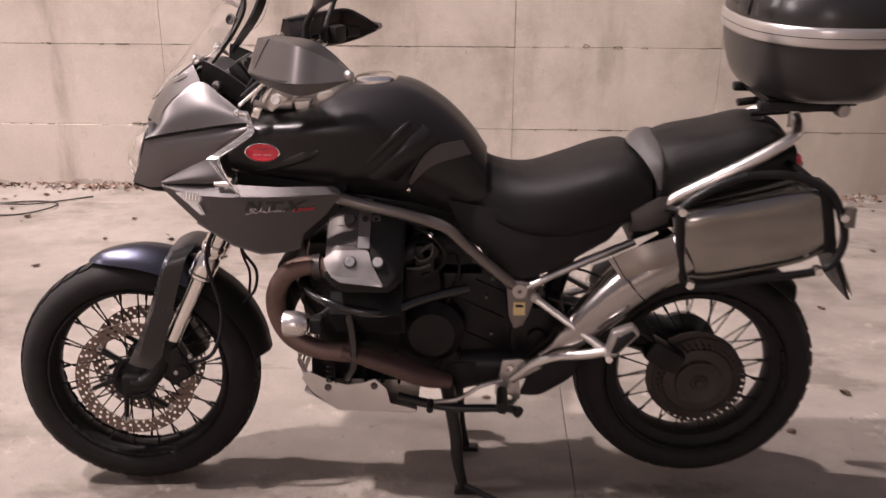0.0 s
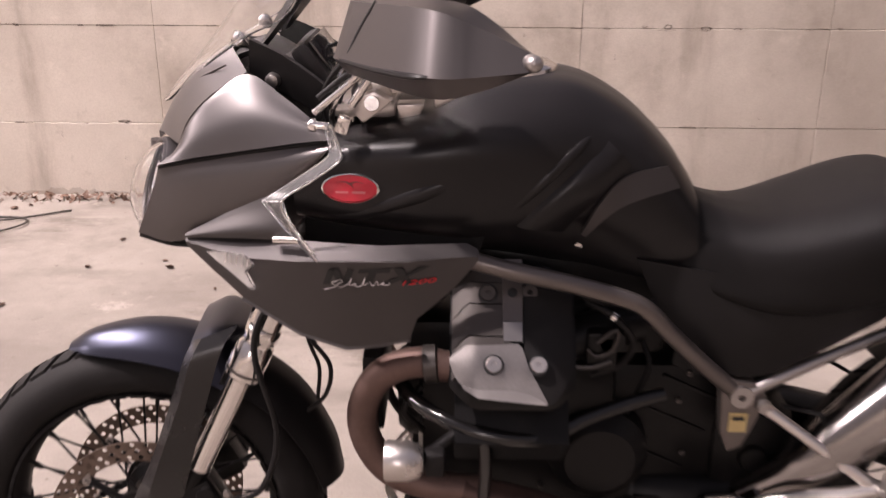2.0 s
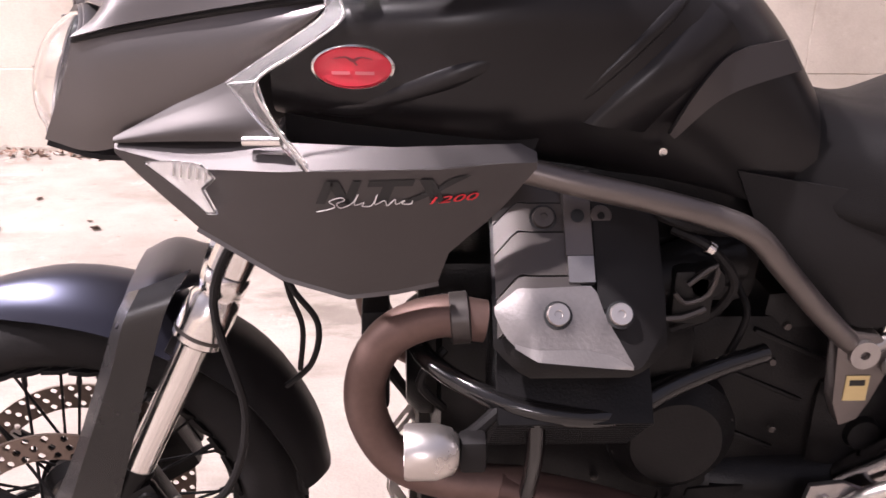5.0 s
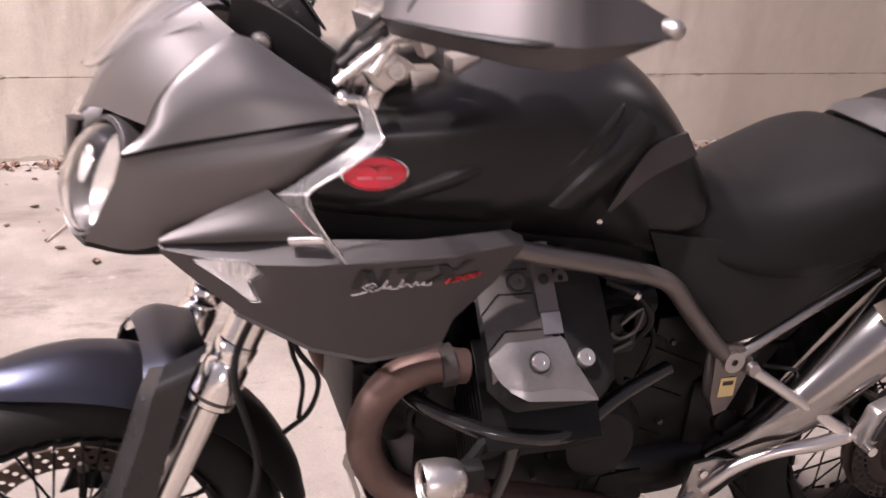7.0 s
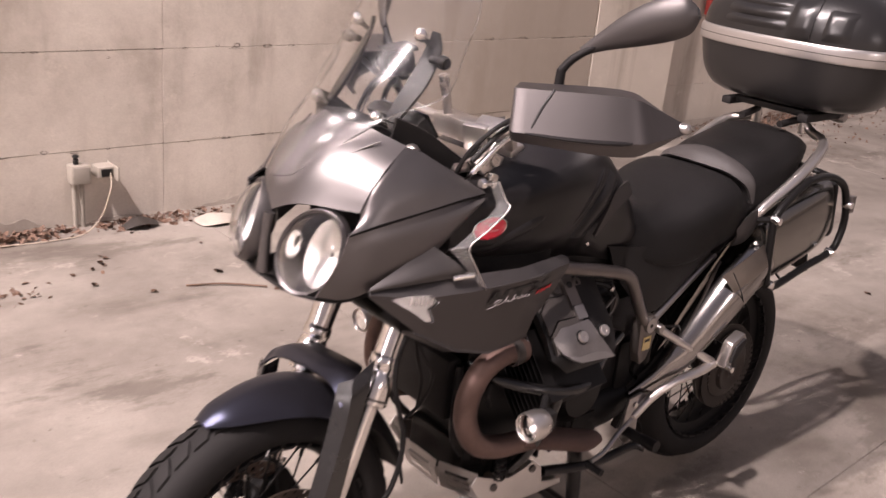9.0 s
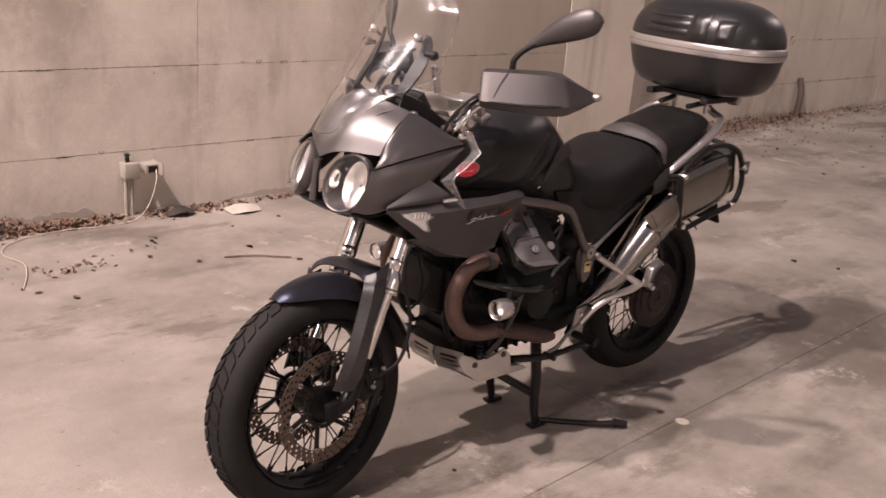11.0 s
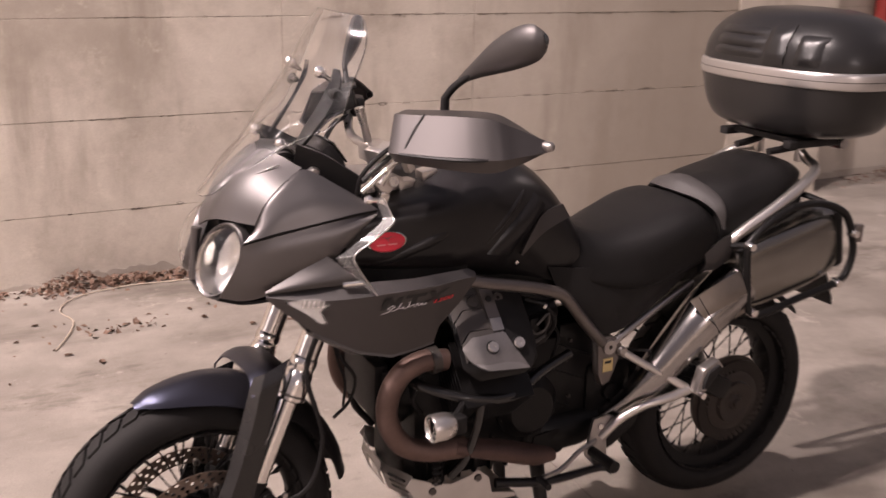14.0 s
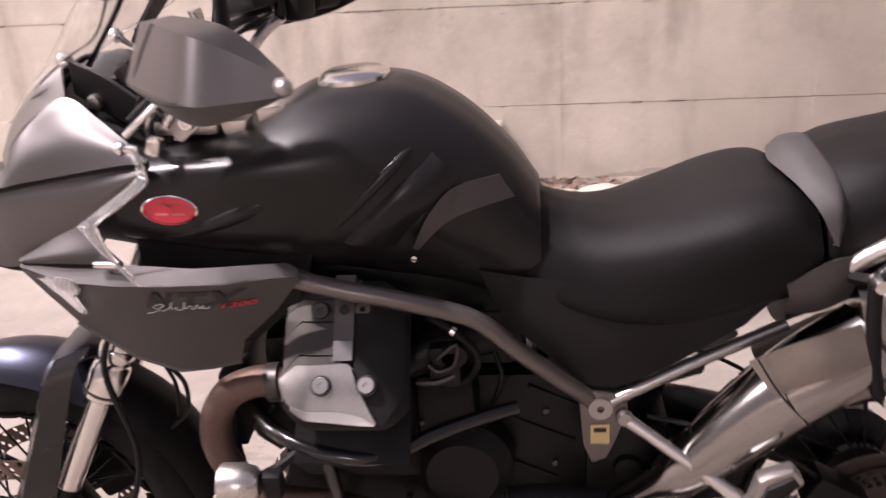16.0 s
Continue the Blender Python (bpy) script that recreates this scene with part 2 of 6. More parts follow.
def spline(points, n):
    """Points along a smooth curve through the given ones, n to each span."""
    p = [Vector(q) for q in points]
    if len(p) < 3 or n < 2:
        return p
    p = [2 * p[0] - p[1], *p, 2 * p[-1] - p[-2]]
    out = []
    for i in range(1, len(p) - 2):
        a, b, c, d = p[i - 1:i + 3]
        for k in range(n):
            t = k / n
            out.append(0.5 * (2 * b + (c - a) * t + (2 * a - 5 * b + 4 * c - d) * t * t + (3 * b - a - 3 * c + d) * t ** 3))
    return out + [p[-2].copy()]


def part(name, bm, mat, parent=None, label="", smooth=40):
    bmesh.ops.recalc_face_normals(bm, faces=bm.faces[:])
    me = bpy.data.meshes.new(name)
    bm.to_mesh(me)
    bm.free()
    me.materials.append(mat)
    if smooth:
        me.polygons.foreach_set("use_smooth", [True] * len(me.polygons))
        me.set_sharp_from_angle(angle=radians(smooth))
    ob = new(name, me)
    if parent:
        ob.parent = parent
    if label:
        tagged(ob, label)
    return ob


def same(name, ob, parent=None, m=None):
    """Another object on the mesh of ob."""
    o = new(name, ob.data)
    if parent:
        o.parent = parent
    if m is not None:
        o.matrix_basis = m
    return o


def flip(bm, middle=0.0):
    """A mirrored copy, for the other side of the machine."""
    c = bm.copy()
    bmesh.ops.scale(c, vec=(1, -1, 1), verts=c.verts[:])
    bmesh.ops.translate(c, vec=(0, 2 * middle, 0), verts=c.verts[:])
    bmesh.ops.reverse_faces(c, faces=c.faces[:])
    return c


def pair(name, bm, mat, parent, label="", smooth=40, middle=0.0):
    other = flip(bm, middle)
    a = part(name, bm, mat, parent, label, smooth)
    b = part(name, other, mat, parent, label, smooth)
    return a, b


def merge(*bms):
    out = bmesh.new()
    for b in bms:
        me = bpy.data.meshes.new("tmp")
        b.to_mesh(me)
        out.from_mesh(me)
        bpy.data.meshes.remove(me)
        b.free()
    return out


def tube(points, r, seg=12, n=5, caps=True, flat=1.0):
    """A round bar along a curve; r a radius or one to each point."""
    rs = r if isinstance(r, (list, tuple)) else [r] * len(points)
    path = spline(points, n)
    rad = [v.x for v in spline([(q, 0, 0) for q in rs], n)]
    bm = bmesh.new()
    t0 = (path[1] - path[0]).normalized()
    ref = Vector((0, 0, 1)) if abs(t0.z) < 0.9 else Vector((1, 0, 0))
    u = t0.cross(ref).normalized()
    rings = []
    for i, p in enumerate(path):
        t = (path[min(i + 1, len(path) - 1)] - path[max(i - 1, 0)]).normalized()
        u = (u - t * u.dot(t)).normalized()
        w = t.cross(u)
        rings.append([bm.verts.new(p + rad[i] * (math.cos(a) * u + flat * math.sin(a) * w)) for a in (2 * math.pi * k / seg for k in range(seg))])
    for a, b in zip(rings, rings[1:]):
        for k in range(seg):
            bm.faces.new((a[k], a[(k + 1) % seg], b[(k + 1) % seg], b[k]))
    if caps:
        bm.faces.new(rings[0][::-1])
        bm.faces.new(rings[-1])
    return bm


def lathe(profile, centre, axis, seg=32, closed=False):
    """A turned body: profile of (radius, place along the axis)."""
    bm = bmesh.new()
    axis = Vector(axis).normalized()
    u = axis.orthogonal().normalized()
    w = axis.cross(u)
    c = Vector(centre)
    rings = []
    for r, a in profile:
        if r < 1e-6:
            rings.append([bm.verts.new(c + axis * a)])
        else:
            rings.append([bm.verts.new(c + axis * a + r * (math.cos(t) * u + math.sin(t) * w)) for t in (2 * math.pi * k / seg for k in range(seg))])
    pairs = list(zip(rings, rings[1:])) + ([(rings[-1], rings[0])] if closed else [])
    for a, b in pairs:
        for k in range(seg):
            j = (k + 1) % seg
            if len(a) == 1 and len(b) == 1:
                continue
            if len(a) == 1:
                bm.faces.new((a[0], b[j], b[k]))
            elif len(b) == 1:
                bm.faces.new((a[k], a[j], b[0]))
            else:
                bm.faces.new((a[k], a[j], b[j], b[k]))
    return bm


def prism(outline, y0, y1, bevel=0.0, tilt=None):
    """A plate: an outline in x and z between two y; tilt(x, z) adds to y."""
    bm = bmesh.new()
    bend = tilt or (lambda x, z: 0.0)
    a = [bm.verts.new((x, y0 + bend(x, z), z)) for x, z in outline]
    b = [bm.verts.new((x, y1 + bend(x, z), z)) for x, z in outline]
    bm.faces.new(a)
    bm.faces.new(b[::-1])
    for i in range(len(a)):
        j = (i + 1) % len(a)
        bm.faces.new((a[j], a[i], b[i], b[j]))
    bmesh.ops.recalc_face_normals(bm, faces=bm.faces[:])
    if bevel:
        bmesh.ops.bevel(bm, geom=bm.edges[:], offset=bevel, segments=2, affect="EDGES", profile=0.6, clamp_overlap=True)
    return bm


def block(centre, size, bevel=0.004, rot=None, seg=2):
    bm = bmesh.new()
    bmesh.ops.create_cube(bm, size=1)
    bmesh.ops.scale(bm, vec=size, verts=bm.verts[:])
    if bevel:
        bmesh.ops.bevel(bm, geom=bm.edges[:], offset=bevel, segments=seg, affect="EDGES", profile=0.6, clamp_overlap=True)
    m = Matrix.Translation(centre)
    if rot:
        m = m @ Euler([radians(a) for a in rot]).to_matrix().to_4x4()
    bmesh.ops.transform(bm, matrix=m, verts=bm.verts[:])
    return bm


def sheet(rows, nu=6, nv=6, thick=0.0):
    """A smooth shell through a few rows of points, given a thickness."""
    lines = [spline(r, nu) for r in rows]
    cols = [spline([l[i] for l in lines], nv) for i in range(len(lines[0]))]
    bm = bmesh.new()
    g = [[bm.verts.new(p) for p in c] for c in cols]
    for i in range(len(g) - 1):
        for j in range(len(g[0]) - 1):
            bm.faces.new((g[i][j], g[i + 1][j], g[i + 1][j + 1], g[i][j + 1]))
    if thick:
        bmesh.ops.recalc_face_normals(bm, faces=bm.faces[:])
        bmesh.ops.solidify(bm, geom=bm.faces[:], thickness=thick)
    return bm


def hull(stations, nu=5, nv=5, mirror=True):
    """A closed body through half rings of (y, z), from the top's middle to the bottom's middle, at several x."""
    half = [spline([(x, y, z) for y, z in ring], nv) for x, ring in stations]
    cols = [spline([h[i] for h in half], nu) for i in range(len(half[0]))]
    bm = bmesh.new()
    rings = []
    for k in range(len(cols[0])):
        left = [c[k] for c in cols]
        ring = [bm.verts.new(p) for p in left]
        ring += [bm.verts.new((p.x, -p.y, p.z)) for p in left[-2:0:-1]]
        rings.append(ring)
    n = len(rings[0])
    for a, b in zip(rings, rings[1:]):
        for i in range(n):
            bm.faces.new((a[i], a[(i + 1) % n], b[(i + 1) % n], b[i]))
    bm.faces.new(rings[0][::-1])
    bm.faces.new(rings[-1])
    return bm


def letters(name, words, size, mat, parent, m, label="", shear=0.0, extrude=0.0006):
    cu = bpy.data.curves.new(name, "FONT")
    cu.body, cu.size, cu.shear, cu.extrude, cu.align_x, cu.align_y = words, size, shear, extrude, "CENTER", "CENTER"
    tmp = new(name, cu)
    me = bpy.data.meshes.new_from_object(tmp)
    bpy.data.objects.remove(tmp)
    me.materials.clear()
    me.materials.append(mat)
    me.transform(m)
    ob = new(name, me)
    ob.parent = parent
    if label:
        tagged(ob, label)
    return ob

# ---- the place: a concrete yard with a panelled wall ----
def slab(name, x0, x1, y0, y1, z0, z1, mat, parent=None, bevel=0.0):
    return part(name, block(((x0 + x1) / 2, (y0 + y1) / 2, (z0 + z1) / 2), (x1 - x0, y1 - y0, z1 - z0), bevel, None, 1), mat, parent, "", 0)


floor = tagged(slab("floor", -40, 60, -40, 30, -0.3, -0.004, M_FLOORJOINT), "stained grey-beige concrete floor slabs with narrow dirty joints", "floor", "", "structure")
WALL_TOP = 3.4
wall_north = tagged(slab("wall_north", -30, 4.09, 2.782, 3.05, -0.3, WALL_TOP, M_JOINT), "stained beige concrete wall cast in panels with chipped joints", "wall", "", "structure")
wall_north_far = tagged(slab("wall_north_far", 4.95, 40, 3.062, 3.3, -0.3, WALL_TOP, M_JOINT), "stained beige concrete wall panels set farther back", "wall", "", "structure")
pilaster = tagged(slab("pilaster", 4.09, 4.95, 2.7675, 3.28, -0.3, WALL_TOP, M_PILASTER, None, 0.0), "smooth pale concrete pilaster between two wall stretches", "pilaster", "", "structure")
tagged(slab("wall_south", -30, 40, -18.4, -18.1, -0.3, WALL_TOP, M_WALL), "plain beige concrete wall closing the yard", "wall", "", "structure")

# floor slabs: one joint runs along the motorcycle, others cross
joint_y = lambda x: -0.425 + 0.044 * x
rnd = random.Random(4)


def floor_slab(x0, x1, south):
    bm = bmesh.new()
    g = 0.0010
    ya, yb = joint_y(x0), joint_y(x1)
    if south:
        pts = [(x0 + g, -30.0), (x1 - g, -30.0), (x1 - g, yb - g), (x0 + g, ya - g)]
    else:
        pts = [(x0 + g, ya + g), (x1 - g, yb + g), (x1 - g, 3.3), (x0 + g, 3.3)]
    low = [bm.verts.new((x, y, -0.05)) for x, y in pts]
    top = [bm.verts.new((x, y, 0.0)) for x, y in pts]
    bm.faces.new(top)
    for i in range(4):
        j = (i + 1) % 4
        bm.faces.new((low[i], low[j], top[j], top[i]))
    bmesh.ops.bevel(bm, geom=[e for e in bm.edges if all(v.co.z == 0 for v in e.verts)], offset=0.0018, segments=1, affect="EDGES")
    return part("slab", bm, M_FLOOR, floor, "", 0)


for a, b in zip((-30.0, -8.4, -3.6, 1.2, 5.9, 10.6), (-8.4, -3.6, 1.2, 5.9, 10.6, 40.0)):
    floor_slab(a, b, False)
for a, b in zip((-30.0, -4.0, 3.4, 9.0), (-4.0, 3.4, 9.0, 40.0)):
    floor_slab(a, b, True)


def panels(parent, xs, zs, y):
    for a, b in zip(xs, xs[1:]):
        for lo, hi in zip(zs, zs[1:]):
            g = 0.0008
            part("panel", block(((a + b) / 2, y + 0.006 + rnd.uniform(-0.0015, 0.0015), (lo + hi) / 2), (b - a - 2 * g, 0.014, hi - lo - 2 * g), 0.002, None, 1), M_WALL, parent, "", 0)


ROWS_Z = (-0.1, 0.348, 0.795, 1.26, 1.72, 2.18, 2.64, 3.4)
panels(wall_north, (-30.0, -16.0, -9.2, -6.5, -4.6, -2.72, -0.82, 1.087, 2.18, 4.08), ROWS_Z, 2.772)
panels(wall_north_far, (4.96, 6.5, 8.1, 10.0, 12.0, 16.0, 24.0, 40.0), ROWS_Z, 3.05)


# chips and tie holes along the joints
def chips(y, x0, x1, count, seed):
    r = random.Random(seed)
    bm = bmesh.new()
    for _ in range(count):
        x, z = r.uniform(x0, x1), r.choice(ROWS_Z[1:5]) + r.gauss(0, 0.004)
        w, hgt = r.uniform(0.006, 0.05), r.uniform(0.0015, 0.006)
        if r.random() < 0.12:
            w, hgt = r.uniform(0.01, 0.03), r.uniform(0.006, 0.014)
        if r.random() < 0.10:
            z, w, hgt = r.uniform(0.1, 2.2), r.uniform(0.004, 0.012), r.uniform(0.004, 0.014)
        k = 7
        ring = []
        for i in range(k):
            a = 2 * math.pi * i / k
            s = r.uniform(0.6, 1.1)
            ring.append(bm.verts.new((x + w * s * math.cos(a), y - 0.0012, z + hgt * s * math.sin(a))))
        mid = bm.verts.new((x, y + 0.003, z))
        for i in range(k):
            bm.faces.new((ring[i], ring[(i + 1) % k], mid))
    return bm


c = part("chipped_edge", chips(2.771, -4.5, 4.0, 330, 3), M_CHIP, wall_north, "dark chipped spots along the panel joints", 0)
c["kind"] = "stuff"
c = part("chipped_edge", chips(3.049, 5.6, 11.5, 180, 8), M_CHIP, wall_north_far, "dark chipped spots along the panel joints", 0)
c["kind"] = "stuff"


# damp patches with ragged tops along the wall foot, and a spalled spot
def patch(x0, x1, y, top, seed):
    r = random.Random(seed)
    bm = bmesh.new()
    n = max(8, int((x1 - x0) / 0.02))
    low, high = [], []
    hgt = top * 0.5
    for i in range(n + 1):
        t = i / n
        hgt = min(top, max(0.015, hgt + r.gauss(0, 0.14 * top)))
        x = x0 + (x1 - x0) * t
        low.append(bm.verts.new((x, y, -0.01)))
        high.append(bm.verts.new((x + r.uniform(-0.006, 0.006), y, max(0.002, hgt * min(1, 5 * t, 5 * (1 - t))))))
    for i in range(n):
        bm.faces.new((low[i], low[i + 1], high[i + 1], high[i]))
    bmesh.ops.recalc_face_normals(bm, faces=bm.faces[:])
    if sum(f.normal.y for f in bm.faces) > 0:
        bmesh.ops.reverse_faces(bm, faces=bm.faces[:])
    bmesh.ops.solidify(bm, geom=bm.faces[:], thickness=0.002)
    return bm


for a, b, top, sd in ((-2.6, -1.75, 0.09, 1), (-1.55, -0.75, 0.13, 2), (-0.62, -0.1, 0.08, 3), (-0.05, 0.55, 0.12, 4), (0.7, 1.0, 0.06, 5), (1.2, 1.9, 0.07, 6), (2.25, 2.75, 0.17, 7), (3.0, 3.9, 0.08, 8)):
    part("damp_patch", patch(a, b, 2.7665, 0.55 * top, sd), M_STAIN, wall_north, "dark damp patch with a ragged top at the wall foot", 0)
for a, b, top, sd in ((5.1, 6.6, 0.10, 11), (6.9, 8.6, 0.14, 12), (8.8, 11.0, 0.10, 13)):
    part("damp_patch", patch(a, b, 3.0445, 0.55 * top, sd), M_STAIN, wall_north_far, "dark damp patch with a ragged top at the wall foot", 0)

# ---- electric box on its conduits, with the outlet and the cable ----
box_root = tagged(new("electric_box"), "grey plastic junction box on two conduits against the wall", "electric box")
part("box", block((0.665, 2.725, 0.258), (0.085, 0.07, 0.085), 0.006), M_GREYPVC, box_root)
part("lid", block((0.665, 2.687, 0.258), (0.076, 0.006, 0.076), 0.003), M_GREYPVC, box_root)
part("conduit", tube([(0.648, 2.74, 0.215), (0.648, 2.74, 0.0)], 0.011, 10, 1), M_GREYPVC, box_root)
part("conduit", tube([(0.680, 2.74, 0.215), (0.680, 2.74, 0.0)], 0.011, 10, 1), M_GREYPVC, box_root)
part("gland", tube([(0.655, 2.73, 0.30), (0.655, 2.73, 0.325)], 0.012, 10, 1), M_PLASTIC, box_root)
part("knob", lathe([(0, 0.012), (0.013, 0.008), (0.016, 0), (0.0, -0.012)], (0.655, 2.73, 0.335), (0, 0, 1), 10), M_PLASTIC, box_root)
out_root = tagged(new("outlet"), "pale outlet plate jutting from the wall beside the box", "outlet")
part("body", block((0.775, 2.725, 0.262), (0.075, 0.085, 0.05), 0.005), M_GREYPVC, out_root)
part("flap", block((0.812, 2.70, 0.262), (0.008, 0.13, 0.065), 0.003), M_GREYPVC, out_root)
part("socket_face", block((0.775, 2.680, 0.262), (0.05, 0.006, 0.035), 0.002), M_PLASTIC, out_root)
tagged(part("power_cable", tube([(0.79, 2.672, 0.262), (0.77, 2.63, 0.20), (0.72, 2.62, 0.08), (0.63, 2.61, 0.012), (0.46, 2.60, 0.008), (0.25, 2.62, 0.008),
        (0.05, 2.58, 0.008), (-0.06, 2.50, 0.008), (-0.10, 2.38, 0.008), (-0.06, 2.24, 0.008), (-0.09, 2.10, 0.008), (-0.16, 1.93, 0.006)], 0.0028, 8, 6), M_CABLE), "thin pale power cable trailing over the floor", "cable")
tagged(part("loose_wire", tube([(-2.1, 2.30, 0.006), (-1.72, 2.36, 0.006), (-1.50, 2.42, 0.006), (-1.36, 2.40, 0.007), (-1.34, 2.30, 0.012), (-1.46, 2.20, 0.007), (-1.66, 2.18, 0.006), (-1.80, 2.24, 0.006), (-1.68, 2.33, 0.014), (-1.45, 2.36, 0.012), (-1.2, 2.52, 0.006)], 0.0042, 8, 6), M_WIRE), "dark loose wire coiled in a loop on the floor", "wire")
pipe_root = tagged(new("standpipe"), "dark red painted pipe standing by the pilaster", "pipe")
part("pipe", tube([(5.66, 2.985, 0.9), (5.66, 2.985, 3.4)], 0.055, 14, 1), M_RUSTRED, pipe_root)
part("bracket", block((5.66, 3.03, 1.35), (0.16, 0.05, 0.04), 0.006), M_RUSTRED, pipe_root)
tagged(part("drain_stub", tube([(8.1, 2.99, 0.0), (8.1, 2.98, 0.24), (8.12, 3.03, 0.40)], [0.035, 0.035, 0.03], 10, 3), M_RUST), "short rusty drain pipe stub against the wall", "drain pipe")


# ---- dry leaves and litter ----
def leaf_mesh(seed):
    r = random.Random(seed)
    bm = bmesh.new()
    n, ln, w = 5, r.uniform(0.035, 0.06), r.uniform(0.012, 0.022)
    curl = r.uniform(0.2, 0.9)
    rows = []
    for i in range(n):
        t = i / (n - 1)
        half = w * math.sin(math.pi * (0.08 + 0.86 * t)) * r.uniform(0.8, 1.1)
        x = (t - 0.5) * ln
        rows.append([bm.verts.new((x, s * half, 0.004 + curl * (abs(s) * half * 0.7 + 0.35 * (t - 0.5) ** 2 * ln * 2))) for s in (-1, 0, 1)])
    for a, b in zip(rows, rows[1:]):
        for k in range(2):
            bm.faces.new((a[k], a[k + 1], b[k + 1], b[k]))
    bmesh.ops.solidify(bm, geom=bm.faces[:], thickness=0.0008)
    return bm


LEAVES = [part("fallen_leaf", leaf_mesh(i), M_LEAF, None, "", 0) for i in range(6)]
SPOTS = [(1.356, -0.30), (0.46, -0.17), (1.09, 1.71), (0.9, 1.05), (2.0, 0.75), (2.15, 0.5), (1.9, 0.25), (1.35, 0.55), (0.95, 0.42), (2.3, 1.2)]
r = random.Random(11)
while len(SPOTS) < 125:
    SPOTS.append((r.uniform(-1.8, 3.6), 2.65 - abs(r.gauss(0, 0.55))) if r.random() < 0.62 else (r.uniform(3.5, 9.5), r.uniform(-0.2, 2.6)))
for i, (x, y) in enumerate(SPOTS):
    ob = LEAVES[i] if i < 6 else same("fallen_leaf", LEAVES[i % 6])
    ob.matrix_basis = pose(x, y, 0.0, 0, 0, r.uniform(0, 360)) @ Matrix.Scale(r.uniform(0.3, 0.85), 4)
    tagged(ob, "dry curled brown leaf lying on the concrete floor", "leaf", "scattered leaves")


def litter(name, spots, seed, label):
    """Heaps of broken leaves and soil."""
    r = random.Random(seed)
    bm = bmesh.new()
    for cx, cy, sx, sy, hgt, count in spots:
        for _ in range(int(0.65 * count)):
            x, y = r.gauss(cx, sx), r.gauss(cy, sy)
            fall = math.exp(-((x - cx) / (1.5 * sx)) ** 2 - ((y - cy) / (1.5 * sy)) ** 2)
            z = max(0.003, hgt * fall * r.random())
            s = r.uniform(0.006, 0.022)
            m = pose(x, min(y, 2.745 if x < 5 else 3.03), z, r.uniform(-50, 50), r.uniform(-50, 50), r.uniform(0, 360))
            q = [bm.verts.new(m @ Vector(p)) for p in ((-s, -s * 0.4, 0), (0.1 * s, -s * 0.6, 0.2 * s), (s, 0, 0), (0, s * 0.6, 0.25 * s))]
            bm.faces.new(q)
    ob = part(name, bm, M_LEAF, None, "", 0)
    return tagged(ob, label, "leaf litter", "", "stuff")


litter("leaf_litter", [(0.0, 2.70, 0.10, 0.05, 0.09, 420), (0.25, 2.69, 0.12, 0.04, 0.05, 420), (0.48, 2.70, 0.10, 0.035, 0.04, 220), (0.88, 2.69, 0.09, 0.04, 0.03, 200),
                       (1.05, 2.68, 0.12, 0.05, 0.02, 140), (0.1, 2.1, 0.15, 0.05, 0.01, 70), (1.5, 2.70, 0.35, 0.03, 0.015, 160), (2.6, 2.70, 0.5, 0.03, 0.02, 260),
                       (-0.55, 2.70, 0.25, 0.03, 0.03, 300), (-1.3, 2.70, 0.4, 0.03, 0.03, 330), (-2.3, 2.70, 0.4, 0.03, 0.02, 160)], 5, "broken dry leaves and dirt heaped along the wall foot")
litter("leaf_litter", [(6.2, 2.9, 0.35, 0.10, 0.10, 700), (7.0, 2.9, 0.4, 0.10, 0.10, 700), (7.8, 2.9, 0.4, 0.12, 0.07, 500), (9.0, 2.9, 0.6, 0.12, 0.06, 400), (7.0, 2.4, 0.9, 0.3, 0.01, 160), (3.4, 2.68, 0.4, 0.03, 0.02, 200)], 6,
       "brown leaf heap along the foot of the far wall")
tagged(part("twig", tube([(0.78, 1.90, 0.006), (0.92, 1.84, 0.010), (1.06, 1.74, 0.008)], 0.004, 6, 3), M_LEAF), "thin dry twig lying on the floor", "twig")
tagged(part("paper_scrap", sheet([[(1.16, 2.50, 0.004), (1.24, 2.47, 0.018), (1.34, 2.50, 0.005)], [(1.15, 2.57, 0.010), (1.25, 2.56, 0.035), (1.36, 2.58, 0.012)], [(1.18, 2.63, 0.004), (1.26, 2.64, 0.016), (1.33, 2.64, 0.005)]], 3, 3, 0.002), M_STAIN), "crumpled pale scrap of paper near the wall", "paper scrap")
tagged(part("dark_leaf", sheet([[(0.83, 2.60, 0.006), (0.90, 2.57, 0.030), (0.98, 2.60, 0.008)], [(0.82, 2.64, 0.012), (0.90, 2.65, 0.045), (0.99, 2.64, 0.014)]], 4, 3, 0.003), M_WIRE), "large dark curled leaf at the wall foot", "leaf")
tagged(part("floor_patch", lathe([(0, 0.003), (0.018, 0.003), (0.026, 0.0)], (1.375, -0.385, 0.0), (0, 0, 1), 9), M_PILASTER), "small pale blob of mortar at the floor joint", "mortar blob")

# ---- the motorcycle, on its centre stand ----
bike = tagged(new("motorcycle"), "black and graphite touring motorcycle parked on its centre stand", "motorcycle")
AXF, AXR = V(-0.03, 0, 0.33), V(1.505, 0, 0.362)


def moved(bm, m):
    bmesh.ops.transform(bm, matrix=m, verts=bm.verts[:])
    return bm


# the front end is steered a little to the left and leans with the machine
STEER = Matrix.Translation((0.074, 0, 0.70)) @ Matrix.Rotation(radians(5), 4, "Z") @ Matrix.Rotation(radians(-5), 4, "X") @ Matrix.Translation((-0.06, 0, -0.70))


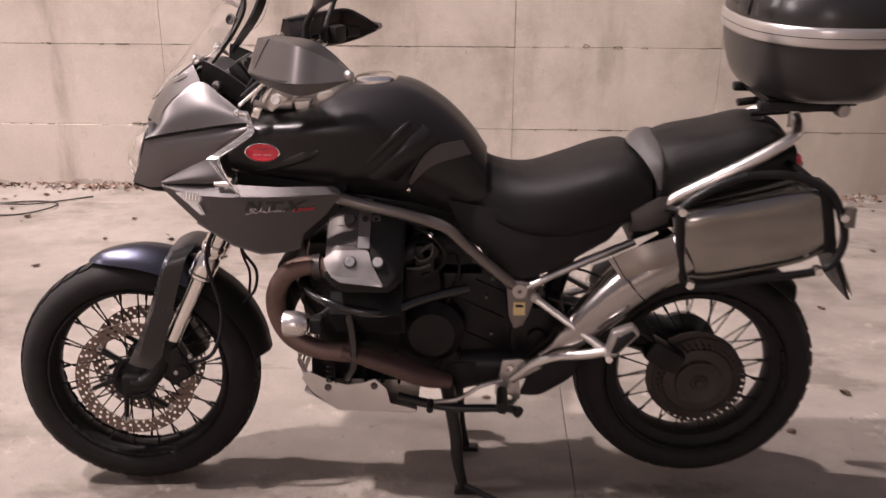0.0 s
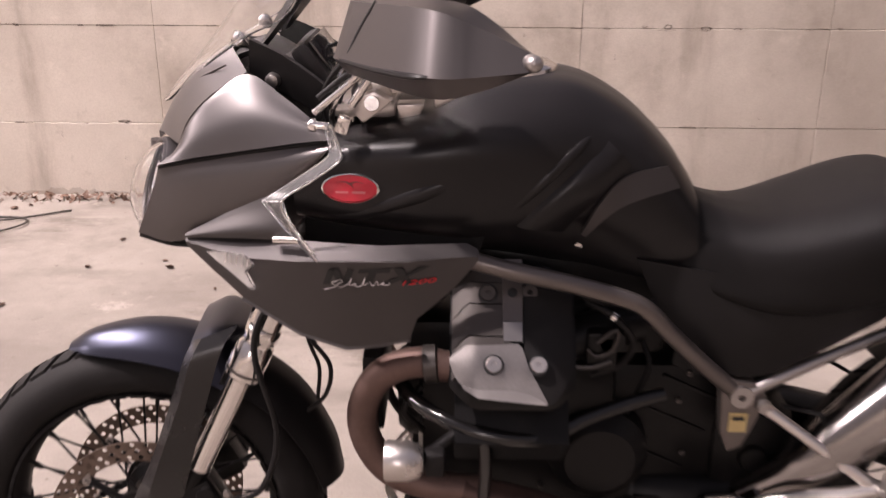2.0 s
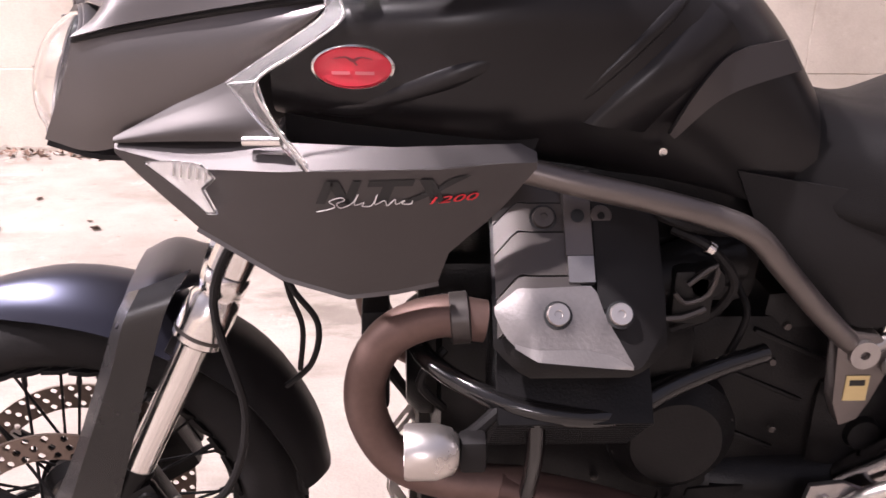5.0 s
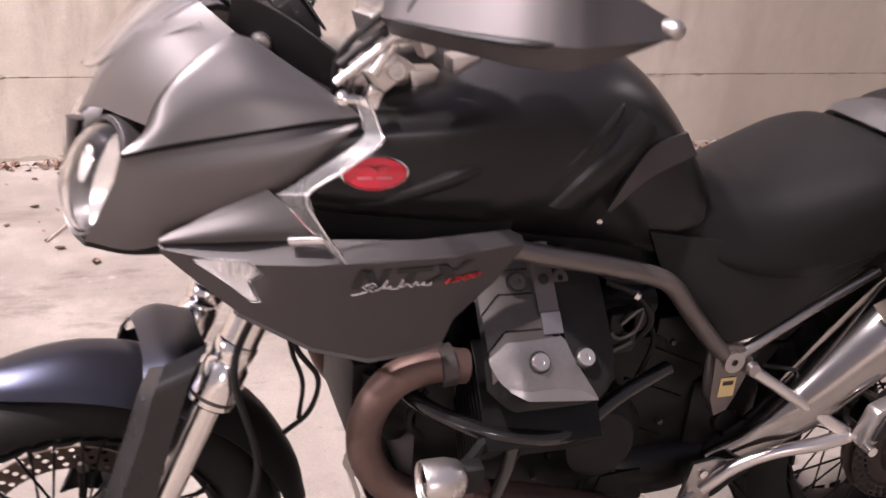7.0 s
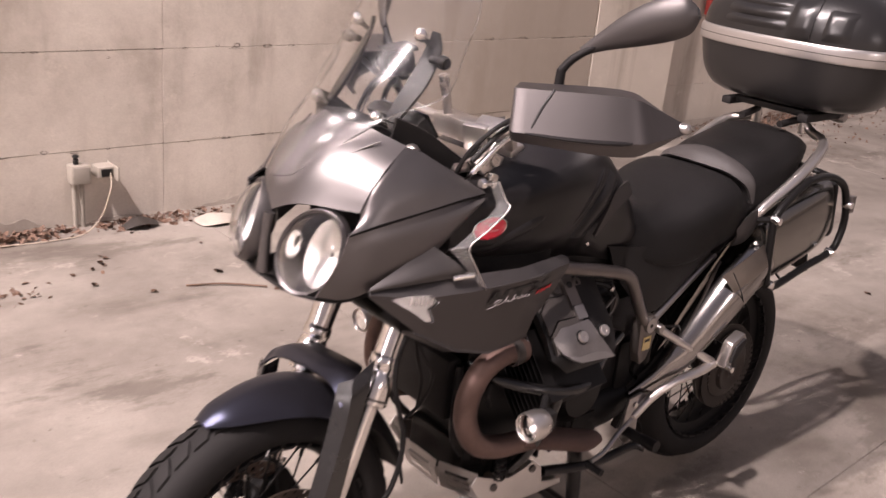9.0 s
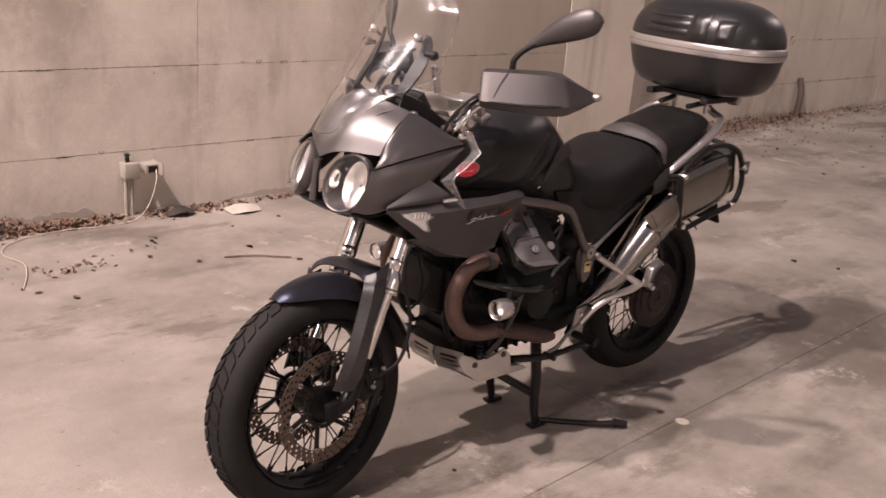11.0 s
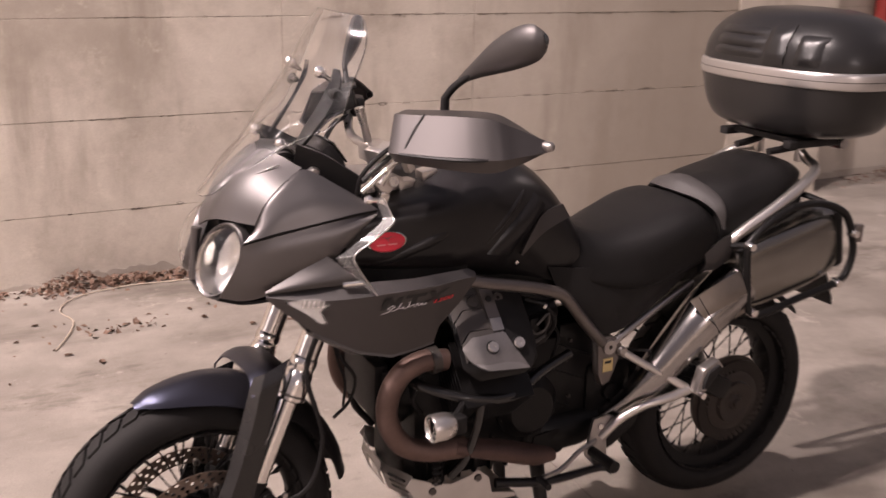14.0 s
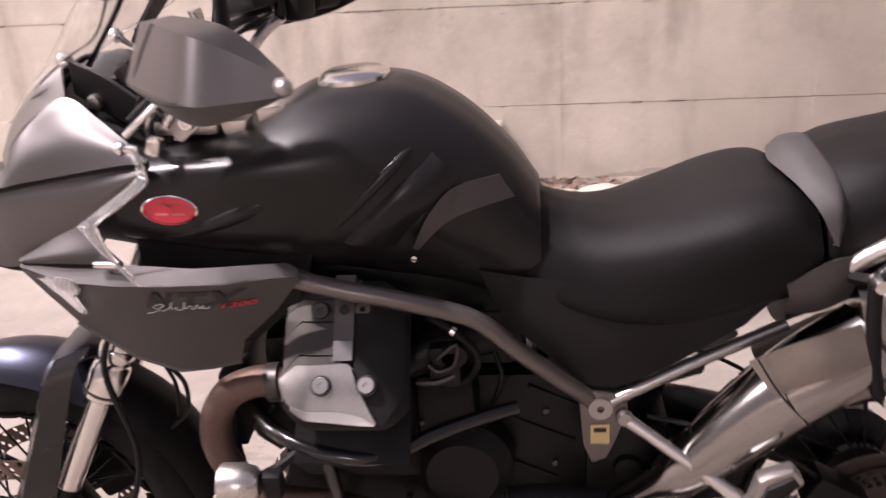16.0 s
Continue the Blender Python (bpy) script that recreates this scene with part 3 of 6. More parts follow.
# wheels
def tyre(c, R, half, blocks, seed):
    shape = [(R - 0.085, 0.62 * half), (R - 0.072, 0.93 * half), (R - 0.05, half), (R - 0.028, 0.92 * half), (R - 0.012, 0.68 * half), (R - 0.003, 0.34 * half), (R, 0)]
    curve = [(p.x, p.y) for p in spline([(a, b, 0) for a, b in shape], 3)]
    prof = [(a, b) for a, b in curve] + [(a, -b) for a, b in curve[-2::-1]]
    bm = lathe(prof, c, (0, 1, 0), 96)
    return bm, curve


def tread(c, curve, half, blocks):
    """Slanted tread blocks proud of the tyre's crown."""
    bm = bmesh.new()
    across = [b for _, b in curve][::-1]
    up = [a for a, _ in curve][::-1]
    radius_at = lambda y: float(np.interp(abs(y), across, up))
    for k in range(blocks):
        for side in (-1, 1):
            a0 = 2 * math.pi * (k + (0.5 if side > 0 else 0)) / blocks
            wid = 2 * math.pi / blocks * 0.70
            n = 5
            bot, top = [], []
            for i in range(n):
                s = i / (n - 1)
                y = side * half * (0.05 + 0.88 * s)
                ang = a0 + 0.20 * s ** 1.5
                for row, hgt in ((bot, -0.002), (top, 0.0065 * (1 - 0.4 * s))):
                    rr = radius_at(y) + hgt
                    row.append([bm.verts.new(c + V(rr * math.cos(t), y, rr * math.sin(t))) for t in (ang, ang + wid)])
            for i in range(n - 1):
                bm.faces.new((top[i][0], top[i][1], top[i + 1][1], top[i + 1][0]))
                for e in (0, 1):
                    bm.faces.new((bot[i][e], bot[i + 1][e], top[i + 1][e], top[i][e]))
            for i in (0, n - 1):
                bm.faces.new((bot[i][0], bot[i][1], top[i][1], top[i][0]))
    return bm


def drilled_disc(c, y, r0, r1, rows, cells, thick=0.005):
    """A brake disc with real drilled holes."""
    bm = bmesh.new()
    for yy in (y - thick / 2, y + thick / 2):
        for j in range(rows):
            a, b = r0 + (r1 - r0) * j / rows, r0 + (r1 - r0) * (j + 1) / rows
            for k in range(cells):
                t0, t1 = (2 * math.pi * (k + j / rows) / cells, 2 * math.pi * (k + 1 + j / rows) / cells)
                tm, rm = (t0 + t1) / 2, (a + b) / 2
                P = lambda rr, t: bm.verts.new((c.x + rr * math.cos(t), yy, c.z + rr * math.sin(t)))
                out = [P(a, t0), P(a, tm), P(a, t1), P(rm, t1), P(b, t1), P(b, tm), P(b, t0), P(rm, t0)]
                hr = 0.0052
                cx, cz = c.x + rm * math.cos(tm), c.z + rm * math.sin(tm)
                hole = []
                for i in range(8):
                    d = out[i].co - V(cx, yy, cz)
                    hole.append(bm.verts.new(V(cx, yy, cz) + d.normalized() * hr))
                for i in range(8):
                    bm.faces.new((out[i], out[(i + 1) % 8], hole[(i + 1) % 8], hole[i]))
    return merge(bm, lathe([(r1, y - thick / 2), (r1, y + thick / 2)], (c.x, 0, c.z), (0, 1, 0), 64), lathe([(r0, y - thick / 2), (r0, y + thick / 2)], (c.x, 0, c.z), (0, 1, 0), 64))


def wheel(name, c, R, half, rim_in, hub_r, spokes, blocks, label):
    hub = part(name, lathe([(0.0, -0.075), (0.022, -0.075), (hub_r, -0.06), (hub_r, -0.045), (hub_r * 0.7, -0.03), (hub_r * 0.7, 0.03), (hub_r, 0.045), (hub_r, 0.06), (0.022, 0.075), (0, 0.075)], c, (0, 1, 0), 32), M_ENGINE, bike, label)
    bm, curve = tyre(c, R - 0.004, half, blocks, 1)
    ty = part("tyre", bm, M_RUBBER, hub, "black road tyre with slanted tread grooves")
    tr = part("tread", tread(c, curve, half, blocks), M_RUBBER, hub)
    tr["kind"] = "stuff"
    t = 0.62 * half
    part("rim", lathe([(R - 0.082, -t - 0.004), (R - 0.078, -t), (R - 0.088, -t * 0.9), (rim_in + 0.008, -t * 0.75), (rim_in, -t * 0.35), (rim_in, t * 0.35), (rim_in + 0.008, t * 0.75), (R - 0.088, t * 0.9), (R - 0.078, t), (R - 0.082, t + 0.004)], c, (0, 1, 0), 72), M_PLASTIC, hub, "black wheel rim")
    first = None
    for k in range(spokes):
        side = -1 if k % 2 else 1
        lean = (1 if (k // 2) % 2 else -1) * 0.32
        a = 2 * math.pi * k / spokes
        if k < 4:
            inner = c + V(hub_r * 0.93 * math.cos(lean), side * 0.052, hub_r * 0.93 * math.sin(lean))
            outer = c + V(rim_in + 0.004, side * t * 0.6, 0)
            nip = inner.lerp(outer, 0.90)
            bm = merge(tube([inner, outer], 0.0021, 6, 1), tube([nip, outer], 0.0038, 6, 1))
            bmesh.ops.translate(bm, vec=-c, verts=bm.verts[:])
            ob = part("spoke", bm, M_PLASTIC, hub)
            if first is None:
                first = []
            first.append(ob)
        else:
            ob = same("spoke", first[k % 4], hub)
        ob.matrix_basis = Matrix.Translation(c) @ Matrix.Rotation(-a, 4, "Y")
    return hub


fw = wheel("front_wheel", AXF, 0.326, 0.060, 0.222, 0.055, 40, 44, "black spoked front wheel")
fw.matrix_basis = STEER
rw = wheel("rear_wheel", AXR, 0.322, 0.076, 0.200, 0.06, 40, 36, "black spoked rear wheel")
for y in (-0.073, 0.073):
    part("brake_disc", drilled_disc(AXF, y, 0.124, 0.160, 3, 40), M_STEEL, fw, "drilled brown steel brake disc")
    car = lathe([(0.062, y - 0.003), (0.062, y + 0.003), (0.05, y + 0.003), (0.05, y - 0.003)], (AXF.x, 0, AXF.z), (0, 1, 0), 32, True)
    arms = [tube([AXF + V(0.055 * math.cos(a), y, 0.055 * math.sin(a)), AXF + V(0.128 * math.cos(a + 0.25), y, 0.128 * math.sin(a + 0.25))], 0.007, 6, 1) for a in (2 * math.pi * k / 6 for k in range(6))]
    carrier = part("disc_carrier", car, M_ENGINE, fw)
    for arm in arms:
        part("carrier_arm", arm, M_ENGINE, fw)
    for k in range(6):
        a = 2 * math.pi * k / 6 + 0.25
        part("disc_bobbin", lathe([(0, -0.006), (0.008, -0.006), (0.008, 0.006), (0, 0.006)], AXF + V(0.124 * math.cos(a), y, 0.124 * math.sin(a)), (0, 1, 0), 10), M_ALU, fw)
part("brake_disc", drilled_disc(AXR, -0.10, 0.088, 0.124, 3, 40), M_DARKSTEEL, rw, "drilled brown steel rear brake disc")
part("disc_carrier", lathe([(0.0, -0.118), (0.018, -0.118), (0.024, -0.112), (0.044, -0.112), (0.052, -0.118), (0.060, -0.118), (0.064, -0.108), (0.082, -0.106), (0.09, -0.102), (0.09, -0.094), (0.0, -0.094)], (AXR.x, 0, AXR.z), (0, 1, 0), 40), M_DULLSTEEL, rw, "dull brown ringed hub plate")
for k in range(6):
    a = 2 * math.pi * k / 6
    part("disc_bolt", lathe([(0, -0.116), (0.008, -0.115), (0.008, -0.104)], (AXR.x + 0.055 * math.cos(a), 0, AXR.z + 0.055 * math.sin(a)), (0, 1, 0), 8), M_COVER, rw)

# fork
slope = V(0.445, 0, 0.895)
foot = V(0.045, 0, 0.372)
up = lambda z, y: V(foot.x + (z - foot.z) * slope.x / slope.z, y, z)
for s in (-1, 1):
    y = s * 0.106
    leg = part("fork_leg", tube([up(1.05, y), up(0.70, y)], 0.0275, 20, 1), M_CHROME, bike, "polished silver fork leg")
    leg.matrix_basis = STEER
    d = slope.normalized()
    part("fork_gland", lathe([(0.0275, 0.085), (0.030, 0.082), (0.030, 0.062), (0.0285, 0.060), (0.0285, 0.050), (0.031, 0.047), (0.033, 0.02), (0.033, -0.012), (0.029, -0.016), (0.02, -0.016)], up(0.638, y), d, 24), M_CHROME, leg)
    part("marking", lathe([(0.0334, 0.0), (0.0334, -0.005)], up(0.638, y), d, 24), M_COVER, leg, "thin dark ring of marking on the gland")
    part("fork_slider", tube([up(0.66, y), up(0.40, y)], 0.0205, 16, 1), M_CHROME, leg, "bright polished slider tube")
    part("fork_foot", merge(tube([up(0.455, y), up(0.372, y), V(0.01, y, 0.335), V(-0.03, y, 0.33)], [0.022, 0.023, 0.023, 0.022], 12, 4), block((-0.03, y * 1.02, 0.33), (0.05, 0.030, 0.05), 0.010)), M_ENGINE, leg)
    part("caliper", merge(block((0.085, s * 0.088, 0.385), (0.075, 0.062, 0.11), 0.014, (0, -28, 0)), block((0.10, s * 0.118, 0.392), (0.05, 0.022, 0.085), 0.008, (0, -28, 0)),
                          lathe([(0, 0.006), (0.015, 0.005), (0.017, 0)], (0.098, s * 0.129, 0.412), (0, s, 0), 14), lathe([(0, 0.006), (0.015, 0.005), (0.017, 0)], (0.113, s * 0.129, 0.372), (0, s, 0), 14)), M_ENGINE, leg, "black brake caliper")
    for k in range(3):
        part("bolt", lathe([(0, 0.008), (0.006, 0.007), (0.007, 0)], (0.055 + 0.04 * k, s * 0.13, 0.325 + 0.045 * k), (0, s, 0), 8), M_ALU, leg)
    # tall guard in front of the leg
    g = sheet([[(0.094, y * 0.98, 0.690), (0.112, y * 1.20, 0.702), (0.172, y * 1.14, 0.722)],
               [(0.078, y * 1.06, 0.662), (0.092, y * 1.34, 0.664), (0.145, y * 1.30, 0.684)],
               [(0.056, y * 1.08, 0.60), (0.072, y * 1.36, 0.60), (0.120, y * 1.28, 0.61)],
               [(0.010, y * 1.08, 0.48), (0.026, y * 1.34, 0.48), (0.084, y * 1.26, 0.49)],
               [(-0.034, y * 1.04, 0.39), (-0.010, y * 1.18, 0.385), (0.048, y * 1.16, 0.37)]], 1, 4, 0.004)
    if s > 0:
        bmesh.ops.delete(g, geom=[v for v in g.verts if v.co.z > 0.665], context="VERTS")
    part("fork_guard", g, M_GUARD, leg, "black plastic fork guard")
part("upper_yoke", tube([up(0.99, -0.13), up(0.99, 0.13)], 0.03, 12, 1, True, 0.6), M_ENGINE, bike, "black fork yoke")
part("lower_yoke", tube([up(0.80, -0.13), up(0.80, 0.13)], 0.03, 12, 1, True, 0.6), M_ENGINE, bike, "black fork yoke")
part("brake_hose", tube([(0.262, -0.125, 0.80), (0.225, -0.135, 0.70), (0.255, -0.142, 0.55), (0.225, -0.145, 0.44), (0.165, -0.14, 0.405), (0.11, -0.13, 0.40)], 0.0055, 8, 6), M_PLASTIC, bike)
part("wire", tube([(0.30, -0.10, 0.76), (0.315, -0.11, 0.71), (0.345, -0.11, 0.66), (0.335, -0.10, 0.60), (0.30, -0.09, 0.56)], 0.004, 8, 6), M_PLASTIC, bike)
part("wire", tube([(0.30, -0.095, 0.76), (0.31, -0.10, 0.70), (0.325, -0.10, 0.65), (0.32, -0.10, 0.59)], 0.0035, 8, 6), M_PLASTIC, bike)


# front mudguard: an arch over the wheel
def arch(c, r, angles, halves, drop, thick=0.004):
    rows = []
    for a, rr, hw, dp in zip(angles, r, halves, drop):
        ca, sa = math.cos(radians(a)), math.sin(radians(a))
        row = []
        for u in (-1, -0.8, -0.4, 0, 0.4, 0.8, 1):
            q = rr - dp * abs(u) ** 2.6
            row.append(c + V(q * ca, hw * u, q * sa))
        rows.append(row)
    return sheet(rows, 3, 4, thick)


part("front_mudguard", arch(AXF, (0.340, 0.352, 0.362, 0.366, 0.366), (109, 101, 86, 72, 58), (0.022, 0.052, 0.072, 0.080, 0.082), (0.006, 0.030, 0.052, 0.060, 0.062)), M_FENDER, bike, "satin black front mudguard").matrix_basis = STEER
part("mudguard_tail", arch(AXF, (0.366, 0.370, 0.370, 0.366), (60, 40, 22, 9), (0.088, 0.086, 0.082, 0.072), (0.05, 0.05, 0.045, 0.035)), M_PLASTIC, bike, "black plastic rear half of the front mudguard").matrix_basis = STEER
part("mudguard_bridge", sheet([[(0.080, -0.130, 0.655), (0.090, -0.07, 0.690), (0.090, 0.07, 0.690), (0.080, 0.130, 0.655)],
                               [(0.118, -0.125, 0.685), (0.130, -0.07, 0.704), (0.130, 0.07, 0.704), (0.118, 0.125, 0.685)],
                               [(0.175, -0.08, 0.692), (0.175, -0.05, 0.697), (0.175, 0.05, 0.697), (0.175, 0.08, 0.692)]], 5, 4, 0.004), M_FENDER, bike).matrix_basis = STEER

# tank with its side cowls
TANK = [
    (0.31, [(0, 1.050), (-0.09, 1.050), (-0.150, 1.030), (-0.160, 0.985), (-0.150, 0.945), (-0.10, 0.925), (0, 0.92)]),
    (0.40, [(0, 1.062), (-0.10, 1.066), (-0.165, 1.045), (-0.168, 0.99), (-0.165, 0.94), (-0.10, 0.90), (0, 0.89)]),
    (0.50, [(0, 1.080), (-0.10, 1.082), (-0.178, 1.055), (-0.180, 0.99), (-0.172, 0.93), (-0.10, 0.88), (0, 0.87)]),
    (0.58, [(0, 1.125), (-0.09, 1.118), (-0.172, 1.070), (-0.182, 1.00), (-0.168, 0.92), (-0.10, 0.87), (0, 0.86)]),
    (0.66, [(0, 1.140), (-0.09, 1.128), (-0.160, 1.075), (-0.172, 1.00), (-0.150, 0.91), (-0.10, 0.86), (0, 0.85)]),
    (0.74, [(0, 1.138), (-0.085, 1.122), (-0.142, 1.065), (-0.152, 0.98), (-0.125, 0.90), (-0.09, 0.84), (0, 0.83)]),
    (0.82, [(0, 1.095), (-0.075, 1.080), (-0.122, 1.030), (-0.132, 0.95), (-0.118, 0.88), (-0.09, 0.82), (0, 0.81)]),
    (0.89, [(0, 1.028), (-0.065, 1.015), (-0.108, 0.975), (-0.122, 0.92), (-0.115, 0.86), (-0.09, 0.80), (0, 0.79)]),
    (0.935, [(0, 0.965), (-0.05, 0.955), (-0.092, 0.93), (-0.110, 0.89), (-0.105, 0.84), (-0.08, 0.79), (0, 0.78)])]


def tank_y(x, z):
    """The tank's flank on the left side."""
    ys = []
    for _, ring in TANK:
        flank = ring[-2:0:-1]
        ys.append(float(np.interp(z, [p[1] for p in flank], [p[0] for p in flank])))
    return float(np.interp(x, [t[0] for t in TANK], ys))


def on_tank(points, lift):
    return [(x, tank_y(x, z) - lift, z) for x, z in points]


tank = part("fuel_tank", hull(TANK, 6, 4), M_TANK, bike, "satin black fuel tank")
pair("knee_panel", sheet([on_tank([(0.640, 0.930), (0.686, 0.975), (0.730, 1.020), (0.772, 1.062)], 0.001),
                          on_tank([(0.660, 0.926), (0.702, 0.968), (0.743, 1.008), (0.785, 1.050)], 0.012),
                          on_tank([(0.690, 0.920), (0.722, 0.955), (0.760, 0.992), (0.802, 1.035)], 0.013),
                          on_tank([(0.718, 0.912), (0.742, 0.942), (0.775, 0.975), (0.818, 1.016)], 0.004)], 4, 4, 0.006), M_TANK, tank, "raised satin black knee panel")
pair("knee_ridge", tube(on_tank([(0.600, 0.925), (0.640, 0.960), (0.690, 1.008), (0.740, 1.052), (0.780, 1.082)], -0.005), [0.003, 0.010, 0.0115, 0.010, 0.003], 12, 5), M_TANK, tank)
pair("cowl_crease", tube(on_tank([(0.330, 0.945), (0.400, 0.948), (0.460, 0.966), (0.520, 0.990), (0.580, 1.014)], -0.012), [0.008, 0.016, 0.019, 0.017, 0.006], 14, 5), M_TANK, tank)
part("filler_cap", lathe([(0, 0.013), (0.045, 0.011), (0.056, 0.004), (0.058, -0.01)], (0.655, 0, 1.138), (-0.05, 0, 1), 32), M_CHROME, tank, "round chrome filler cap")
pair("tank_trim", sheet([[(0.876, -0.114, 1.012), (0.811, -0.136, 1.002), (0.773, -0.150, 0.966), (0.745, -0.148, 0.912)],
                         [(0.897, -0.116, 0.978), (0.826, -0.140, 0.963), (0.790, -0.147, 0.945), (0.752, -0.145, 0.906)]], 4, 3, 0.006), M_GREY, tank, "graphite trim strip at the tank's rear")
pair("tank_bolt", lathe([(0, 0.006), (0.005, 0.005), (0.006, 0)], (0.744, -0.128, 0.887), (0, -1, 0), 10), M_CHROME, tank)
for s in (-1, 1):
    c = V(0.397, s * 0.169, 0.990)
    m = Matrix.Translation(c) @ Matrix.Rotation(radians(3 * s), 4, "Z") @ Matrix.Diagonal((0.0435, 1, 0.0235, 1))
    badge = part("badge", moved(lathe([(0, -0.004), (0.85, -0.004), (0.92, -0.002), (0.92, 0.006)], (0, 0, 0), (0, 1, 0), 40), m if s < 0 else m @ Matrix.Diagonal((1, -1, 1, 1))), M_RED, tank, "oval red enamel badge")
    part("badge_rim", moved(lathe([(0.90, -0.003), (0.93, -0.0065), (1.0, -0.005), (1.02, 0.006)], (0, 0, 0), (0, 1, 0), 40), m if s < 0 else m @ Matrix.Diagonal((1, -1, 1, 1))), M_CHROME, badge)
    mark = merge(tube([(-0.020, 0, 0.0085), (-0.008, 0, 0.0105), (0.0, 0, 0.007), (0.008, 0, 0.0105), (0.020, 0, 0.0085)], [0.0004, 0.0009, 0.0018, 0.0009, 0.0004], 6, 4), tube([(0.0, 0, 0.007), (0.004, 0, 0.002)], 0.0010, 6, 1))
    bars = merge(block((-0.013, 0, -0.006), (0.019, 0.001, 0.0034), 0.0), block((0.012, 0, -0.006), (0.020, 0.001, 0.0034), 0.0))
    onto = Matrix.Translation(c + V(0, s * 0.0045, 0)) @ Matrix.Rotation(radians(3 * s), 4, "Z") @ Matrix.Diagonal((1, 0.4, 1, 1))
    part("emblem", moved(mark, onto), M_DARKRED, badge, "thin dark winged shape")
    part("emblem_bar", moved(bars, onto), M_EMBLEM, badge, "two pale bars in place of the name")

# seat
seat = part("rider_seat", hull([
    (0.905, [(0, 0.965), (-0.05, 0.955), (-0.085, 0.92), (-0.105, 0.87), (-0.105, 0.82), (-0.05, 0.80), (0, 0.80)]),
    (0.96, [(0, 0.935), (-0.06, 0.925), (-0.105, 0.89), (-0.125, 0.84), (-0.125, 0.80), (-0.05, 0.78), (0, 0.78)]),
    (1.04, [(0, 0.918), (-0.08, 0.912), (-0.130, 0.885), (-0.145, 0.83), (-0.140, 0.78), (-0.05, 0.76), (0, 0.76)]),
    (1.13, [(0, 0.938), (-0.10, 0.932), (-0.155, 0.905), (-0.165, 0.84), (-0.150, 0.78), (-0.05, 0.77), (0, 0.77)]),
    (1.22, [(0, 0.968), (-0.11, 0.962), (-0.168, 0.930), (-0.172, 0.86), (-0.150, 0.80), (-0.05, 0.78), (0, 0.78)]),
    (1.285, [(0, 0.978), (-0.11, 0.970), (-0.162, 0.935), (-0.165, 0.87), (-0.150, 0.82), (-0.05, 0.80), (0, 0.80)]),
    (1.335, [(0, 0.955), (-0.10, 0.945), (-0.150, 0.905), (-0.155, 0.87), (-0.150, 0.84), (-0.05, 0.83), (0, 0.83)])], 5, 4), M_SEAT, bike, "black vinyl rider seat")
part("passenger_seat", hull([
    (1.345, [(0, 1.008), (-0.09, 0.992), (-0.136, 0.948), (-0.145, 0.900), (-0.14, 0.87), (-0.05, 0.86), (0, 0.86)]),
    (1.40, [(0, 1.022), (-0.10, 1.010), (-0.142, 0.970), (-0.150, 0.925), (-0.142, 0.89), (-0.05, 0.88), (0, 0.88)]),
    (1.50, [(0, 1.035), (-0.10, 1.030), (-0.142, 1.000), (-0.150, 0.965), (-0.142, 0.94), (-0.05, 0.92), (0, 0.92)]),
    (1.58, [(0, 1.058), (-0.09, 1.052), (-0.130, 1.025), (-0.138, 1.000), (-0.13, 0.975), (-0.05, 0.95), (0, 0.95)]),
    (1.64, [(0, 1.050), (-0.07, 1.044), (-0.105, 1.030), (-0.115, 1.015), (-0.10, 0.99), (-0.05, 0.97), (0, 0.97)]),
    (1.665, [(0, 1.025), (-0.05, 1.022), (-0.08, 1.015), (-0.085, 1.005), (-0.08, 0.995), (-0.04, 0.985), (0, 0.985)])], 5, 4), M_SEAT, bike, "black vinyl passenger seat")
front_edge = [(1.285, 0, 0.986), (1.294, -0.05, 0.983), (1.307, -0.10, 0.976), (1.329, -0.142, 0.950), (1.350, -0.156, 0.905)]
crown = [(1.308, 0, 1.010), (1.314, -0.05, 1.005), (1.326, -0.10, 0.992), (1.344, -0.146, 0.960), (1.3525, -0.157, 0.905)]
back_edge = [(1.340, 0, 1.019), (1.344, -0.05, 1.012), (1.354, -0.105, 0.993), (1.356, -0.147, 0.962), (1.355, -0.157, 0.905)]
tuck = [(1.352, 0, 1.012), (1.356, -0.05, 1.004), (1.366, -0.100, 0.985), (1.366, -0.140, 0.955), (1.358, -0.150, 0.905)]
part("seat_insert", sheet([[(x, -y, z) for x, y, z in r[:0:-1]] + r for r in (front_edge, crown, back_edge, tuck)], 6, 5, 0.010), M_SEATGREY, bike, "grey vinyl band across the seat step")
pair("side_cover", sheet([[(0.84, -0.118, 0.86), (0.98, -0.128, 0.84), (1.12, -0.140, 0.83), (1.30, -0.140, 0.86)],
                          [(0.88, -0.126, 0.78), (1.00, -0.140, 0.75), (1.12, -0.145, 0.77), (1.28, -0.140, 0.82)],
                          [(0.97, -0.126, 0.69), (1.02, -0.132, 0.66), (1.10, -0.130, 0.68), (1.24, -0.120, 0.76)]], 5, 5, 0.006), M_PLASTIC, bike, "black plastic side cover")
pair("tail_panel", sheet([[(1.285, -0.165, 0.850), (1.34, -0.168, 0.885), (1.375, -0.165, 0.892)], [(1.290, -0.168, 0.825), (1.34, -0.172, 0.845), (1.385, -0.168, 0.868)], [(1.285, -0.160, 0.800), (1.33, -0.165, 0.805), (1.375, -0.160, 0.822)]], 4, 4, 0.006), M_GREY, bike, "graphite tail panel")
